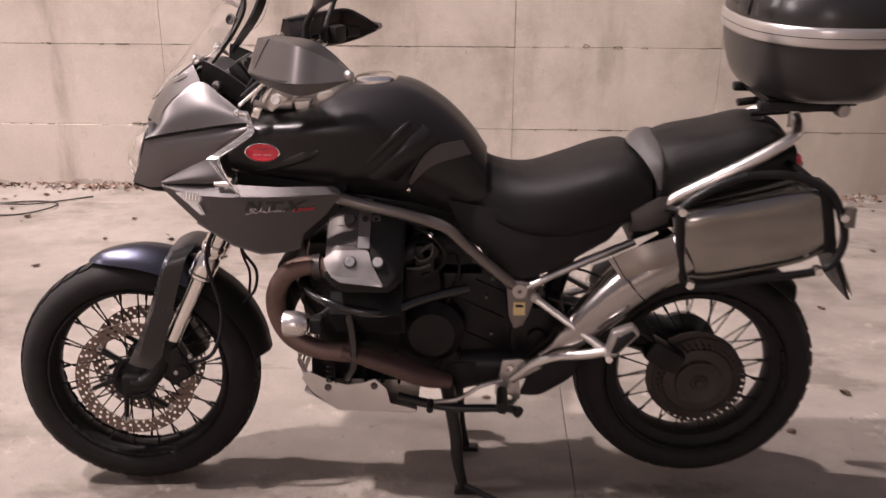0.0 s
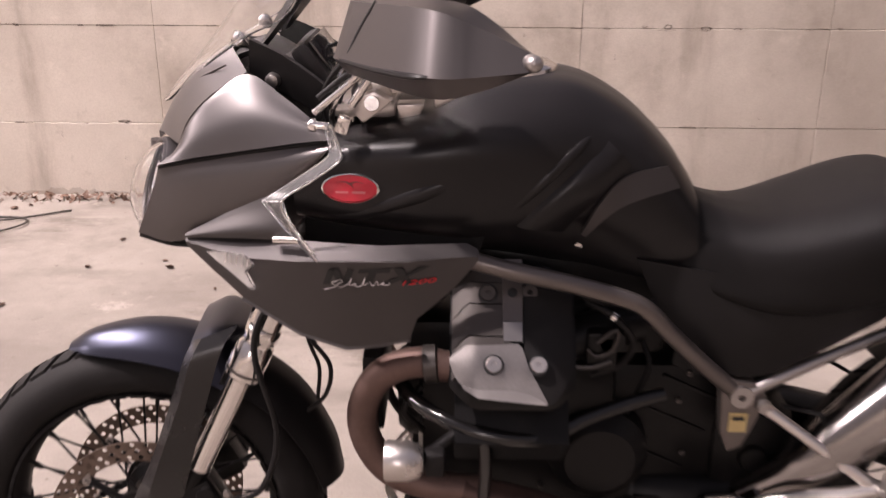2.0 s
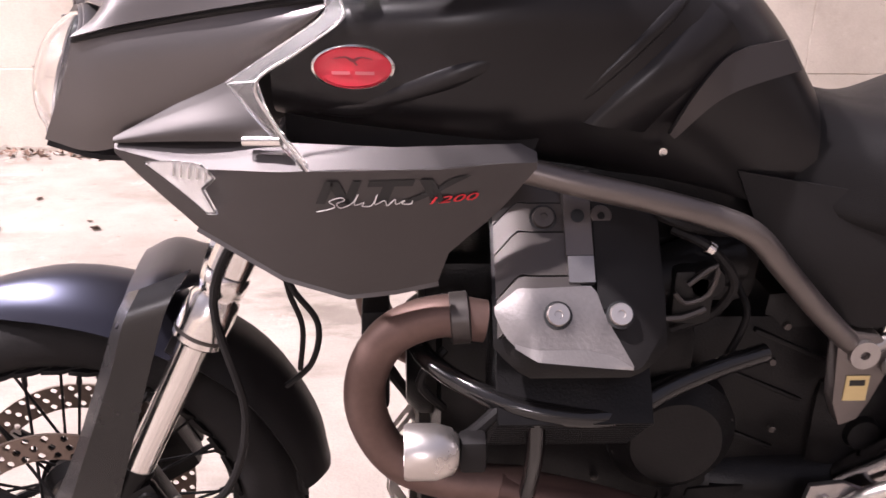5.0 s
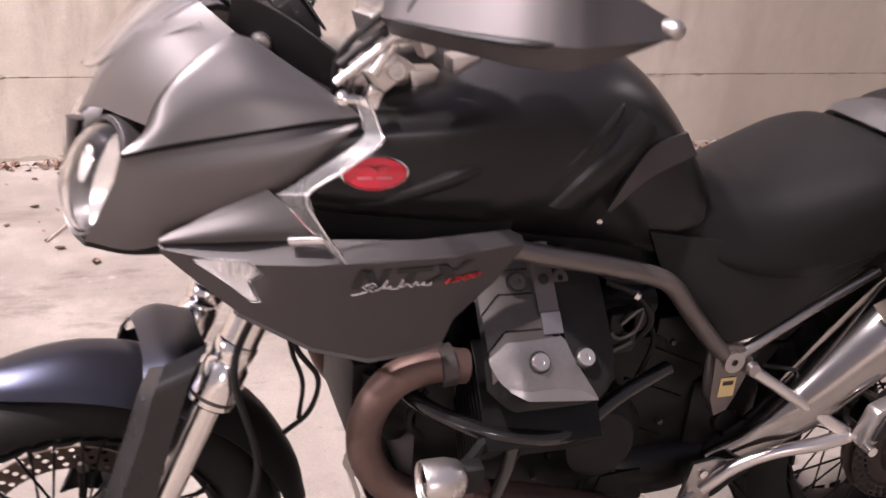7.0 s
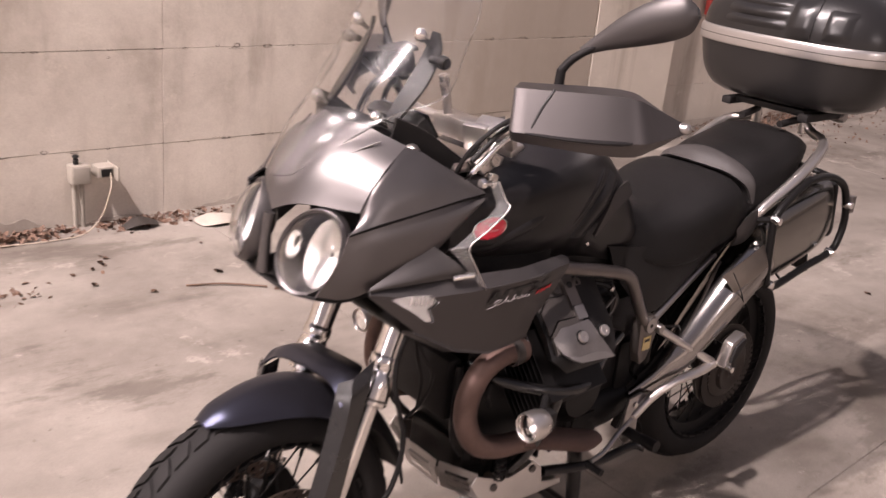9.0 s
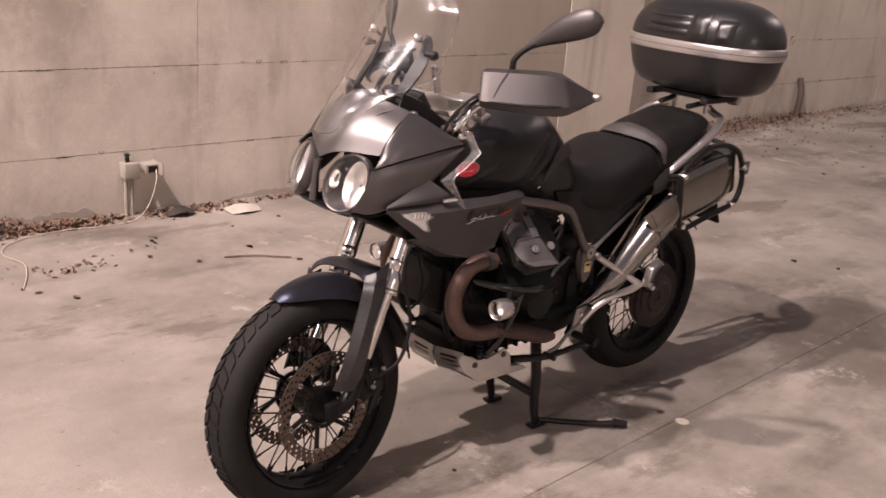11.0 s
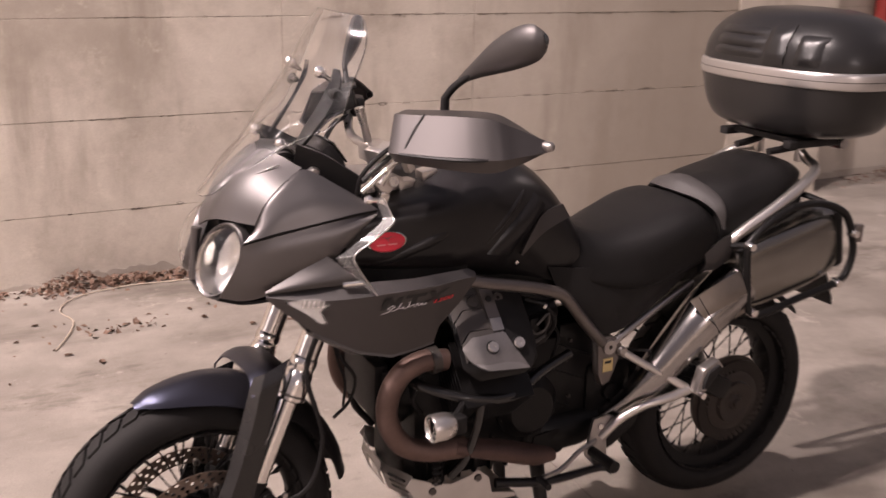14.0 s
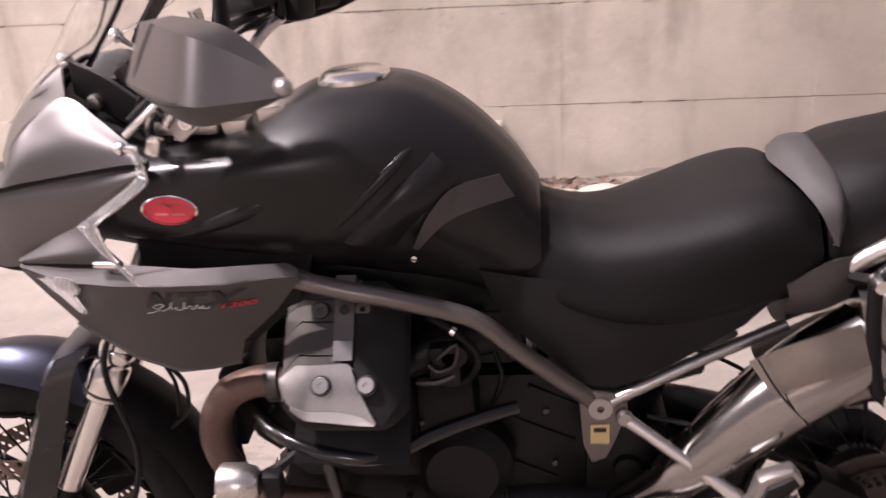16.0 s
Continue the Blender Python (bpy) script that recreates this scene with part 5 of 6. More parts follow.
part("stand_bracket", prism([(0.84, 0.395), (0.92, 0.40), (0.93, 0.335), (0.86, 0.310), (0.825, 0.335)], -0.098, -0.084, 0.004), M_ENGINE, bike)
part("mud_flap", sheet([[(1.06, -0.085, 0.410), (1.12, -0.088, 0.415), (1.185, -0.080, 0.405)], [(1.05, -0.090, 0.350), (1.115, -0.096, 0.352), (1.175, -0.086, 0.362)], [(1.035, -0.085, 0.300), (1.085, -0.090, 0.303), (1.130, -0.082, 0.322)]], 4, 4, 0.02), M_PLASTIC, bike, "black plastic flap behind the footrest")

# exhaust silencer with its heat shield
link = part("exhaust_link", tube([(1.06, -0.09, 0.40), (1.115, -0.120, 0.455), (1.165, -0.140, 0.515), (1.24, -0.150, 0.600), (1.325, -0.155, 0.685), (1.42, -0.145, 0.745)], [0.028, 0.034, 0.046, 0.056, 0.064, 0.066], 22, 5), M_SHIELD, bike, "polished steel exhaust collector pipe")
silencer = part("silencer", hull([(0.0, [(0.0, 0.090), (-0.045, 0.078), (-0.060, 0.03), (-0.060, -0.03), (-0.045, -0.078), (0, -0.088)]), (0.06, [(0.0, 0.100), (-0.055, 0.085), (-0.070, 0.04), (-0.070, -0.04), (-0.055, -0.095), (0, -0.105)]),
                                 (0.26, [(0.0, 0.104), (-0.055, 0.088), (-0.070, 0.04), (-0.070, -0.04), (-0.055, -0.095), (0, -0.105)]), (0.345, [(0.0, 0.10), (-0.048, 0.086), (-0.060, 0.03), (-0.060, -0.03), (-0.048, -0.082), (0, -0.092)])], 4, 4), M_SILENCER, bike, "dull steel silencer")
silencer.matrix_basis = pose(1.40, -0.125, 0.765, 0, -12, 0)
part("end_cap", block((0.355, 0, 0.0), (0.05, 0.115, 0.17), 0.02), M_PLASTIC, silencer, "black silencer end cap")
part("rear_heat_shield", sheet([[(1.235, -0.185, 0.735), (1.30, -0.200, 0.775), (1.385, -0.195, 0.800)], [(1.27, -0.205, 0.690), (1.33, -0.215, 0.725), (1.40, -0.212, 0.745)], [(1.32, -0.195, 0.640), (1.365, -0.205, 0.668), (1.42, -0.205, 0.690)]], 4, 4, 0.003), M_TANSHIELD, bike, "tan satin steel heat shield")
part("shield_seam", tube([(1.242, -0.208, 0.752), (1.275, -0.220, 0.700), (1.325, -0.212, 0.640)], 0.0016, 6, 4), M_BLACKINK, bike)
RACK = [(1.545, -0.195, 0.955), (1.470, -0.198, 0.925), (1.405, -0.200, 0.880), (1.396, -0.202, 0.840), (1.410, -0.205, 0.720), (1.425, -0.206, 0.685), (1.470, -0.206, 0.672), (1.600, -0.205, 0.698), (1.735, -0.204, 0.722), (1.775, -0.203, 0.755), (1.785, -0.202, 0.820), (1.750, -0.200, 0.905), (1.700, -0.198, 0.940), (1.630, -0.196, 0.958)]
rack_l, rack_r = pair("pannier_rack", tube(RACK + RACK[:1], 0.0105, 12, 5, False), M_ENGINE, bike, "black tubular pannier rack")
for s, rk in ((-1, rack_l), (1, rack_r)):
    for x, z in ((1.398, 0.868), (1.432, 0.682), (1.735, 0.722), (1.775, 0.86)):
        part("rack_bolt", lathe([(0, 0.016), (0.010, 0.015), (0.013, 0.005), (0.013, -0.01)], (x, s * 0.204, z), (0, s, 0), 12), M_CHROME, rk)
    part("rack_strut", tube([(1.40, s * 0.20, 0.868), (1.36, s * 0.15, 0.86), (1.34, s * 0.11, 0.86)], 0.009, 8, 2), M_ENGINE, rk)
    part("rack_strut", tube([(1.70, s * 0.198, 0.94), (1.68, s * 0.12, 0.955), (1.66, s * 0.08, 0.96)], 0.009, 8, 2), M_ENGINE, rk)
    part("rack_lug", block((1.79, s * 0.205, 0.86), (0.025, 0.02, 0.05), 0.004), M_FRAME, rk)
part("rear_mudguard", arch(AXR, (0.345, 0.352, 0.355, 0.352), (128, 100, 72, 45), (0.085, 0.09, 0.09, 0.085), (0.03, 0.03, 0.03, 0.03)), M_PLASTIC, bike, "black inner rear mudguard")
part("shock", tube([(1.10, 0.06, 0.46), (1.17, 0.06, 0.72)], 0.03, 12, 1), M_ENGINE, bike)

# small fittings round the engine
for s in (-1, 1):
    for k in range(6):
        a = 2 * math.pi * k / 6 + 0.3
        part("case_bolt", lathe([(0, 0.006), (0.005, 0.005), (0.006, 0)], (0.80 + 0.076 * math.cos(a), s * 0.120, 0.50 + 0.076 * math.sin(a)), (0, s, 0), 8), M_COVER, engine)
    for x, y, z in ((0.705, 0.110, 0.43), (0.735, 0.110, 0.585), (0.955, 0.064, 0.63), (0.94, 0.070, 0.58), (0.955, 0.070, 0.475)):
        part("case_bolt", lathe([(0, 0.008), (0.005, 0.007), (0.006, -0.004)], (x, s * y, z), (0, s, 0), 8), M_COVER, engine)
    side = (lambda b: b) if s < 0 else flip
    part("fuel_hose", side(tube([(0.76, -0.150, 0.80), (0.80, -0.172, 0.785), (0.835, -0.168, 0.740), (0.820, -0.150, 0.690), (0.775, -0.140, 0.665)], 0.006, 8, 5)), M_PLASTIC, bike)
    part("fuel_hose", side(tube([(0.70, -0.135, 0.84), (0.755, -0.160, 0.815), (0.81, -0.155, 0.800), (0.87, -0.13, 0.79)], 0.007, 8, 5)), M_PLASTIC, bike)
    part("breather_pipe", side(tube([(0.86, -0.115, 0.715), (0.870, -0.135, 0.680), (0.850, -0.140, 0.625), (0.840, -0.130, 0.590)], 0.0045, 8, 5)), M_ENGINE, bike, "thin black breather pipe")
    part("hose_clip", side(lathe([(0.0075, -0.004), (0.0085, -0.004), (0.0085, 0.004), (0.0075, 0.004)], (0.80, -0.172, 0.785), (0.8, -0.2, -0.5), 12, True)), M_CHROME, bike)
    part("brake_line", side(tube([(1.10, -0.12, 0.60), (1.22, -0.135, 0.575), (1.33, -0.13, 0.52), (1.40, -0.12, 0.46)], 0.004, 8, 5)), M_PLASTIC, bike)

# fairing; its middle lies a little to the right of the wheels' line
YF = 0.045
EDGE = [V(0.130, -0.116, 1.040), V(0.150, -0.118, 1.080), V(0.187, -0.113, 1.117), V(0.238, -0.098, 1.147)]
MIDDLE = [V(0.050, YF, 1.010), V(0.086, YF, 1.072), V(0.130, YF, 1.122), V(0.186, YF, 1.162)]
bulge = lambda u: math.sin(math.pi * u) * V(-0.008, 0, 0.014)
pair("top_fairing", sheet([[a.lerp(b, u) + bulge(0.5 * u + 0.5 * u * u) for a, b in zip(EDGE, MIDDLE)] for u in (0, 0.25, 0.5, 0.75, 1)], 6, 4, 0.004), M_BEAK, bike, "satin graphite top of the fairing", 50, YF)
pair("upper_fairing", sheet([[(0.131, -0.118, 1.038), (0.151, -0.120, 1.078), (0.188, -0.115, 1.115), (0.240, -0.101, 1.145), (0.300, -0.128, 1.114), (0.368, -0.163, 1.070)],
                             [(0.128, -0.122, 1.034), (0.150, -0.126, 1.071), (0.190, -0.124, 1.105), (0.244, -0.116, 1.130), (0.304, -0.137, 1.104), (0.369, -0.166, 1.069)],
                             [(0.116, -0.130, 1.024), (0.155, -0.141, 1.050), (0.198, -0.146, 1.072), (0.250, -0.150, 1.090), (0.310, -0.158, 1.084), (0.370, -0.170, 1.068)],
                             [(0.100, -0.136, 1.012), (0.155, -0.149, 1.027), (0.205, -0.158, 1.037), (0.262, -0.167, 1.048), (0.320, -0.172, 1.058), (0.374, -0.174, 1.064)]], 4, 5, 0.004), M_BEAK, bike, "satin graphite upper fairing side", 50, YF)
pair("lower_fairing", sheet([[(0.098, -0.129, 1.004), (0.165, -0.145, 1.020), (0.27, -0.160, 1.041), (0.376, -0.169, 1.058)],
                             [(0.088, -0.129, 0.972), (0.158, -0.152, 0.988), (0.268, -0.170, 1.012), (0.370, -0.178, 1.052)],
                             [(0.068, -0.122, 0.930), (0.140, -0.147, 0.934), (0.260, -0.169, 0.978), (0.364, -0.178, 1.046)],
                             [(0.050, -0.112, 0.894), (0.122, -0.132, 0.888), (0.255, -0.161, 0.948), (0.358, -0.175, 1.038)]], 6, 6, 0.004), M_BEAK, bike, "satin graphite lower fairing", 50, YF)
pair("fairing_dart", tube([(0.200, -0.070, 1.152), (0.158, -0.046, 1.130), (0.112, -0.008, 1.102), (0.142, -0.006, 1.128), (0.180, -0.006, 1.156)], [0.0015, 0.0022, 0.0026, 0.002, 0.001], 8, 4), M_BEAK, bike, "thin raised dart on the fairing top", 50, YF)
pair("fairing_step", tube([(0.100, -0.129, 1.008), (0.160, -0.143, 1.023), (0.27, -0.160, 1.045), (0.376, -0.168, 1.061)], 0.004, 8, 5), M_PLASTIC, bike, "", 40, YF)
part("fairing_inner", hull([(0.155, [(0, 1.06), (-0.04, 1.05), (-0.075, 1.02), (-0.075, 0.93), (-0.04, 0.90), (0, 0.90)]), (0.22, [(0, 1.10), (-0.05, 1.09), (-0.09, 1.04), (-0.11, 0.96), (-0.05, 0.90), (0, 0.90)]), (0.34, [(0, 1.05), (-0.07, 1.05), (-0.13, 1.03), (-0.13, 0.97), (-0.06, 0.88), (0, 0.88)])], 4, 3), M_PLASTIC, bike, "black inner fairing")
part("nose_lip", sheet([[(0.052, -0.108, 0.892), (0.036, -0.045, 0.886), (0.030, YF, 0.888), (0.036, 0.095, 0.886), (0.052, 0.158, 0.892)], [(0.11, -0.105, 0.874), (0.09, -0.05, 0.866), (0.085, YF, 0.866), (0.09, 0.10, 0.866), (0.11, 0.155, 0.874)], [(0.19, -0.11, 0.878), (0.19, -0.05, 0.868), (0.19, YF, 0.868), (0.19, 0.10, 0.868), (0.19, 0.15, 0.878)]], 5, 4, 0.006), M_PLASTIC, bike, "black lip under the headlamps")
part("nose_bridge", tube([(0.046, YF, 1.004), (0.040, YF, 0.96), (0.036, YF, 0.89)], [0.012, 0.010, 0.014], 10, 5), M_BEAK, bike)
for s in (-1, 1):
    side = (lambda b: b) if s < 0 else (lambda b: flip(b, YF))
    across, rise = V(0.0270, -0.0570, 0.006), V(0.0225, 0.0060, 0.0700)
    out = rise.cross(across).normalized()
    out = -out if out.x > 0 else out
    deep = -out
    m = Matrix(((across.x, rise.x, deep.x, 0.066), (across.y, rise.y, deep.y, -0.061), (across.z, rise.z, deep.z, 0.958), (0, 0, 0, 1)))
    hl = part("headlamp", side(moved(lathe([(1.00, 0.012), (1.07, 0.008), (1.09, 0.0), (1.06, -0.005), (1.00, -0.002)], (0, 0, 0), (0, 0, 1), 44), m)), M_BEAK, bike, "large clear headlamp")
    part("reflector", side(moved(lathe([(0.0, 0.052), (0.30, 0.048), (0.60, 0.038), (0.85, 0.020), (1.0, 0.004)], (0, 0, 0), (0, 0, 1), 44), m)), M_LAMPDARK, hl, "dark grey headlamp bowl")
    bowl = lathe([(0.05, 0.040), (0.25, 0.036), (0.48, 0.022), (0.60, 0.006)], (0, 0, 0), (0, 0, 1), 36)
    bmesh.ops.scale(bowl, vec=(0.86, 1.42, 1), verts=bowl.verts[:])
    bmesh.ops.translate(bowl, vec=(0.36, 0.0, 0), verts=bowl.verts[:])
    part("main_reflector", side(moved(bowl, m)), M_REFLECT, hl, "tall mirrored main beam reflector")
    small = lathe([(0.05, 0.030), (0.16, 0.026), (0.22, 0.014), (0.24, 0.004)], (-0.62, 0.10, 0), (0, 0, 1), 28)
    bmesh.ops.scale(small, vec=(1, 1.5, 1), verts=small.verts[:])
    part("side_reflector", side(moved(small, m)), M_REFLECT, hl, "small mirrored side reflector")
    part("surround", side(moved(lathe([(1.05, -0.002), (1.10, 0.000), (1.13, 0.008), (1.13, 0.022), (1.05, 0.022)], (0, 0, 0), (0, 0, 1), 44), m)), M_BEAK, hl, "graphite surround of the headlamp")
    part("lens", side(moved(lathe([(0, -0.034), (0.30, -0.032), (0.55, -0.027), (0.78, -0.018), (0.93, -0.008), (1.02, 0.004), (0.97, 0.004), (0.89, -0.006), (0.75, -0.015), (0.53, -0.024), (0.29, -0.029), (0, -0.031)], (0, 0, 0), (0, 0, 1), 44), m)), M_LENS, hl, "clear domed headlamp lens").visible_shadow = False
# inner screen base and windscreen
screen_parts = []
screen_parts.append(part("screen_base", sheet([[(0.165, -0.055, 1.125), (0.165, 0.0, 1.135), (0.165, 0.055, 1.125)], [(0.225, -0.085, 1.165), (0.23, 0.0, 1.175), (0.225, 0.085, 1.165)], [(0.28, -0.095, 1.140), (0.30, 0.0, 1.15), (0.28, 0.095, 1.140)]], 5, 4, 0.008), M_PLASTIC, bike, "black dash cover under the screen"))
def screen_row(a, b, c):
    """One arc across the screen: edge, half way and middle as (x, half width, z)."""
    return [(a[0], -a[1], a[2]), (b[0], -b[1], b[2]), c, (b[0], b[1], b[2]), (a[0], a[1], a[2])]


YS = 0.070
SCREEN = [((0.078, 0.045, 1.078), (0.064, 0.026, 1.072), (0.058, 0, 1.070)),
          ((0.165, 0.098, 1.150), (0.126, 0.056, 1.138), (0.108, 0, 1.130)),
          ((0.235, 0.130, 1.196), (0.186, 0.078, 1.188), (0.155, 0, 1.182)),
          ((0.308, 0.180, 1.236), (0.236, 0.108, 1.240), (0.200, 0, 1.240)),
          ((0.346, 0.180, 1.315), (0.296, 0.104, 1.325), (0.268, 0, 1.328)),
          ((0.380, 0.172, 1.395), (0.338, 0.100, 1.404), (0.316, 0, 1.408)),
          ((0.390, 0.128, 1.444), (0.360, 0.074, 1.452), (0.345, 0, 1.456))]
screen = part("windscreen", sheet([screen_row(*row) for row in SCREEN], 6, 6, 0.0035), M_SCREEN, bike, "clear acrylic windscreen")
rim = [(a[0], -a[1], a[2]) for a, _, _ in SCREEN] + [(SCREEN[-1][1][0], -SCREEN[-1][1][1], SCREEN[-1][1][2]), SCREEN[-1][2], SCREEN[-1][1]] + [a for a, _, _ in SCREEN[::-1]]
part("screen_edge", tube(rim, 0.0011, 6, 6), M_SCREEN, screen, "clear polished screen edge").visible_shadow = False
screen.visible_shadow = False
screen_parts.append(screen)
for s in (-1, 1):
    for x, z in ((0.312, 1.331), (0.224, 1.184)):
        part("screen_screw", lathe([(0, -0.016), (0.007, -0.0145), (0.0115, -0.009), (0.0130, -0.002), (0.0115, 0.006), (0.006, 0.012), (0.004, 0.030)], (x - 0.006, s * 0.100, z), (0.8, 0, -0.6), 18), M_CHROME, screen, "domed chrome screen screw")
    holder = part("screen_bracket", sheet([[(0.246, s * 0.088, 1.176), (0.250, s * 0.112, 1.176)], [(0.268, s * 0.084, 1.210), (0.276, s * 0.120, 1.206)], [(0.304, s * 0.086, 1.262), (0.314, s * 0.124, 1.254)], [(0.330, s * 0.090, 1.312), (0.342, s * 0.118, 1.304)], [(0.338, s * 0.094, 1.338), (0.344, s * 0.106, 1.336)]], 3, 5, 0.007), M_ENGINE, screen, "black screen bracket")
    part("bracket_knob", lathe([(0, 0.016), (0.010, 0.015), (0.013, 0.010), (0.013, 0.0), (0.007, -0.004), (0.007, -0.03)], (0.322, s * 0.146, 1.290), (0, s, 0), 18), M_PLASTIC, holder, "round black adjuster knob")
    part("bracket_arm", sheet([[(0.235, s * 0.118, 1.140), (0.240, s * 0.128, 1.192)], [(0.30, s * 0.135, 1.105), (0.300, s * 0.142, 1.165)], [(0.375, s * 0.150, 1.068), (0.380, s * 0.158, 1.110)]], 3, 5, 0.008), M_PLASTIC, screen, "black side arm of the screen mount")
    part("arm_screw", lathe([(0, 0.014), (0.009, 0.012), (0.012, 0.004), (0.012, -0.01)], (0.272, s * 0.142, 1.130), (0, s, 0), 14), M_ALU, screen)

for ob in screen_parts:
    ob.location.y = YS

# side panels
def panel_y(x, z):
    y = float(np.interp(x, (0.135, 0.25, 0.37, 0.48, 0.59), (-0.152, -0.203, -0.237, -0.246, -0.222)))
    fold = float(np.interp(x, (0.137, 0.226, 0.318, 0.44, 0.587), (0.896, 0.886, 0.892, 0.901, 0.903)))
    return y + (0.9 * (z - fold) if z > fold else 0.17 * (fold - z))


# columns: x, upper z, lower z
PANEL_MAIN = [(0.137, 0.896, 0.891), (0.180, 0.890, 0.853), (0.226, 0.886, 0.815), (0.318, 0.892, 0.765), (0.389, 0.898, 0.748), (0.440, 0.901, 0.756), (0.486, 0.902, 0.768), (0.497, 0.9025, 0.803), (0.551, 0.904, 0.851), (0.587, 0.903, 0.896)]
PANEL_TOP = [(0.137, 0.903, 0.896), (0.226, 0.912, 0.886), (0.318, 0.917, 0.892), (0.440, 0.920, 0.901), (0.570, 0.920, 0.9035), (0.587, 0.912, 0.903)]
PANEL_FOOT = [(0.226, 0.815, 0.802), (0.318, 0.765, 0.748), (0.389, 0.748, 0.736), (0.440, 0.756, 0.746), (0.486, 0.768, 0.760)]


def panel_skin(cols, steps=4, thick=0.005):
    rows = []
    for k in range(steps + 1):
        t = k / steps
        row = []
        for x, hi, lo in cols:
            z = hi + (lo - hi) * t
            row.append((x, panel_y(x, z) + (0.035 * t if cols is PANEL_FOOT else 0.0), z))
        rows.append(row)
    return sheet(rows, 1, 1, thick)


def draped(bm, lift=0.0015):
    """Lays flat lettering in x and z onto the panel."""
    for v in bm.verts:
        v.co.y = panel_y(v.co.x, v.co.z) - lift + v.co.y
    return bm


for s in (-1, 1):
    side = (lambda b: b) if s < 0 else flip
    pan = part("side_panel", side(panel_skin(PANEL_MAIN)), M_GREY, bike, "graphite side panel", 25)
    part("panel_top", side(panel_skin(PANEL_TOP)), M_GREY, pan, "chamfered upper edge of the panel", 25)
    part("panel_foot", side(panel_skin(PANEL_FOOT)), M_GREY, pan, "inward folded lower edge of the panel", 25)
    part("panel_seam", side(tube([(0.235, -0.162, 0.820), (0.290, -0.180, 0.790), (0.350, -0.192, 0.762)], 0.0016, 6, 4)), M_PLASTIC, pan)
    part("upper_wedge", side(sheet([[(0.137, -0.150, 0.908), (0.20, -0.158, 0.942), (0.262, -0.166, 0.976)], [(0.137, -0.154, 0.905), (0.225, -0.184, 0.928), (0.305, -0.200, 0.940)], [(0.137, -0.153, 0.902), (0.23, -0.186, 0.914), (0.325, -0.204, 0.918)]], 4, 4, 0.004)), M_GREY, pan, "graphite wedge above the side panel")
    part("radiator_shroud", side(sheet([[(0.32, -0.13, 0.93), (0.45, -0.15, 0.92), (0.60, -0.16, 0.92)], [(0.32, -0.12, 0.84), (0.45, -0.15, 0.82), (0.57, -0.16, 0.84)], [(0.34, -0.10, 0.75), (0.43, -0.12, 0.74), (0.49, -0.14, 0.76)]], 4, 4, 0.008)), M_PLASTIC, pan)
    ind = part("indicator", side(prism([(0.172, 0.886), (0.205, 0.893), (0.238, 0.894), (0.254, 0.880), (0.240, 0.866), (0.252, 0.838), (0.240, 0.836), (0.212, 0.860)], -0.009, -0.001, 0.002, lambda x, z: panel_y(x, min(z, 0.88)))), M_LENS, pan, "clear front indicator lens")
    ind.visible_shadow = False
    part("indicator_base", side(prism([(0.176, 0.885), (0.205, 0.891), (0.236, 0.892), (0.250, 0.880), (0.236, 0.866), (0.248, 0.840), (0.240, 0.839), (0.213, 0.861)], -0.0022, -0.0008, 0.0, lambda x, z: panel_y(x, min(z, 0.88)))), M_CRYSTAL, ind)
    for k in range(5):
        part("lens_rib", side(prism([(0.205 + 0.009 * k, 0.876), (0.207 + 0.009 * k, 0.876), (0.209 + 0.009 * k, 0.889), (0.207 + 0.009 * k, 0.889)], -0.0040, -0.0022, 0.0, lambda x, z: panel_y(x, min(z, 0.88)))), M_SILVER, ind)
    dfl = part("air_deflector", side(merge(sheet([[(0.366, -0.190, 1.092), (0.376, -0.204, 1.094)], [(0.374, -0.200, 1.060), (0.389, -0.214, 1.060)], [(0.368, -0.210, 1.044), (0.388, -0.226, 1.046)], [(0.318, -0.212, 1.010), (0.345, -0.228, 1.015)], [(0.272, -0.208, 0.980), (0.302, -0.222, 0.985)]], 3, 5, 0.004),
                                           sheet([[(0.270, -0.206, 0.980), (0.303, -0.222, 0.984)], [(0.300, -0.216, 0.945), (0.316, -0.226, 0.948)], [(0.347, -0.224, 0.893), (0.353, -0.226, 0.895)]], 3, 5, 0.004))), M_DEFLECT, bike, "hazy clear acrylic wind deflector")
    dfl.visible_shadow = False
    part("deflector_edge", side(tube([(0.376, -0.204, 1.094), (0.389, -0.214, 1.060), (0.388, -0.226, 1.046), (0.345, -0.228, 1.015), (0.303, -0.223, 0.984), (0.318, -0.228, 0.946), (0.352, -0.228, 0.893)], 0.0015, 6, 5)), M_SILVER, dfl)
    part("deflector_screw", side(lathe([(0, 0.006), (0.006, 0.005), (0.007, -0.004)], (0.318, -0.212, 0.923), (0, -1, 0), 10)), M_CHROME, dfl)
    part("indicator_stub", side(tube([(0.285, -0.205, 0.920), (0.325, -0.218, 0.924)], 0.006, 10, 1)), M_CHROME, dfl)
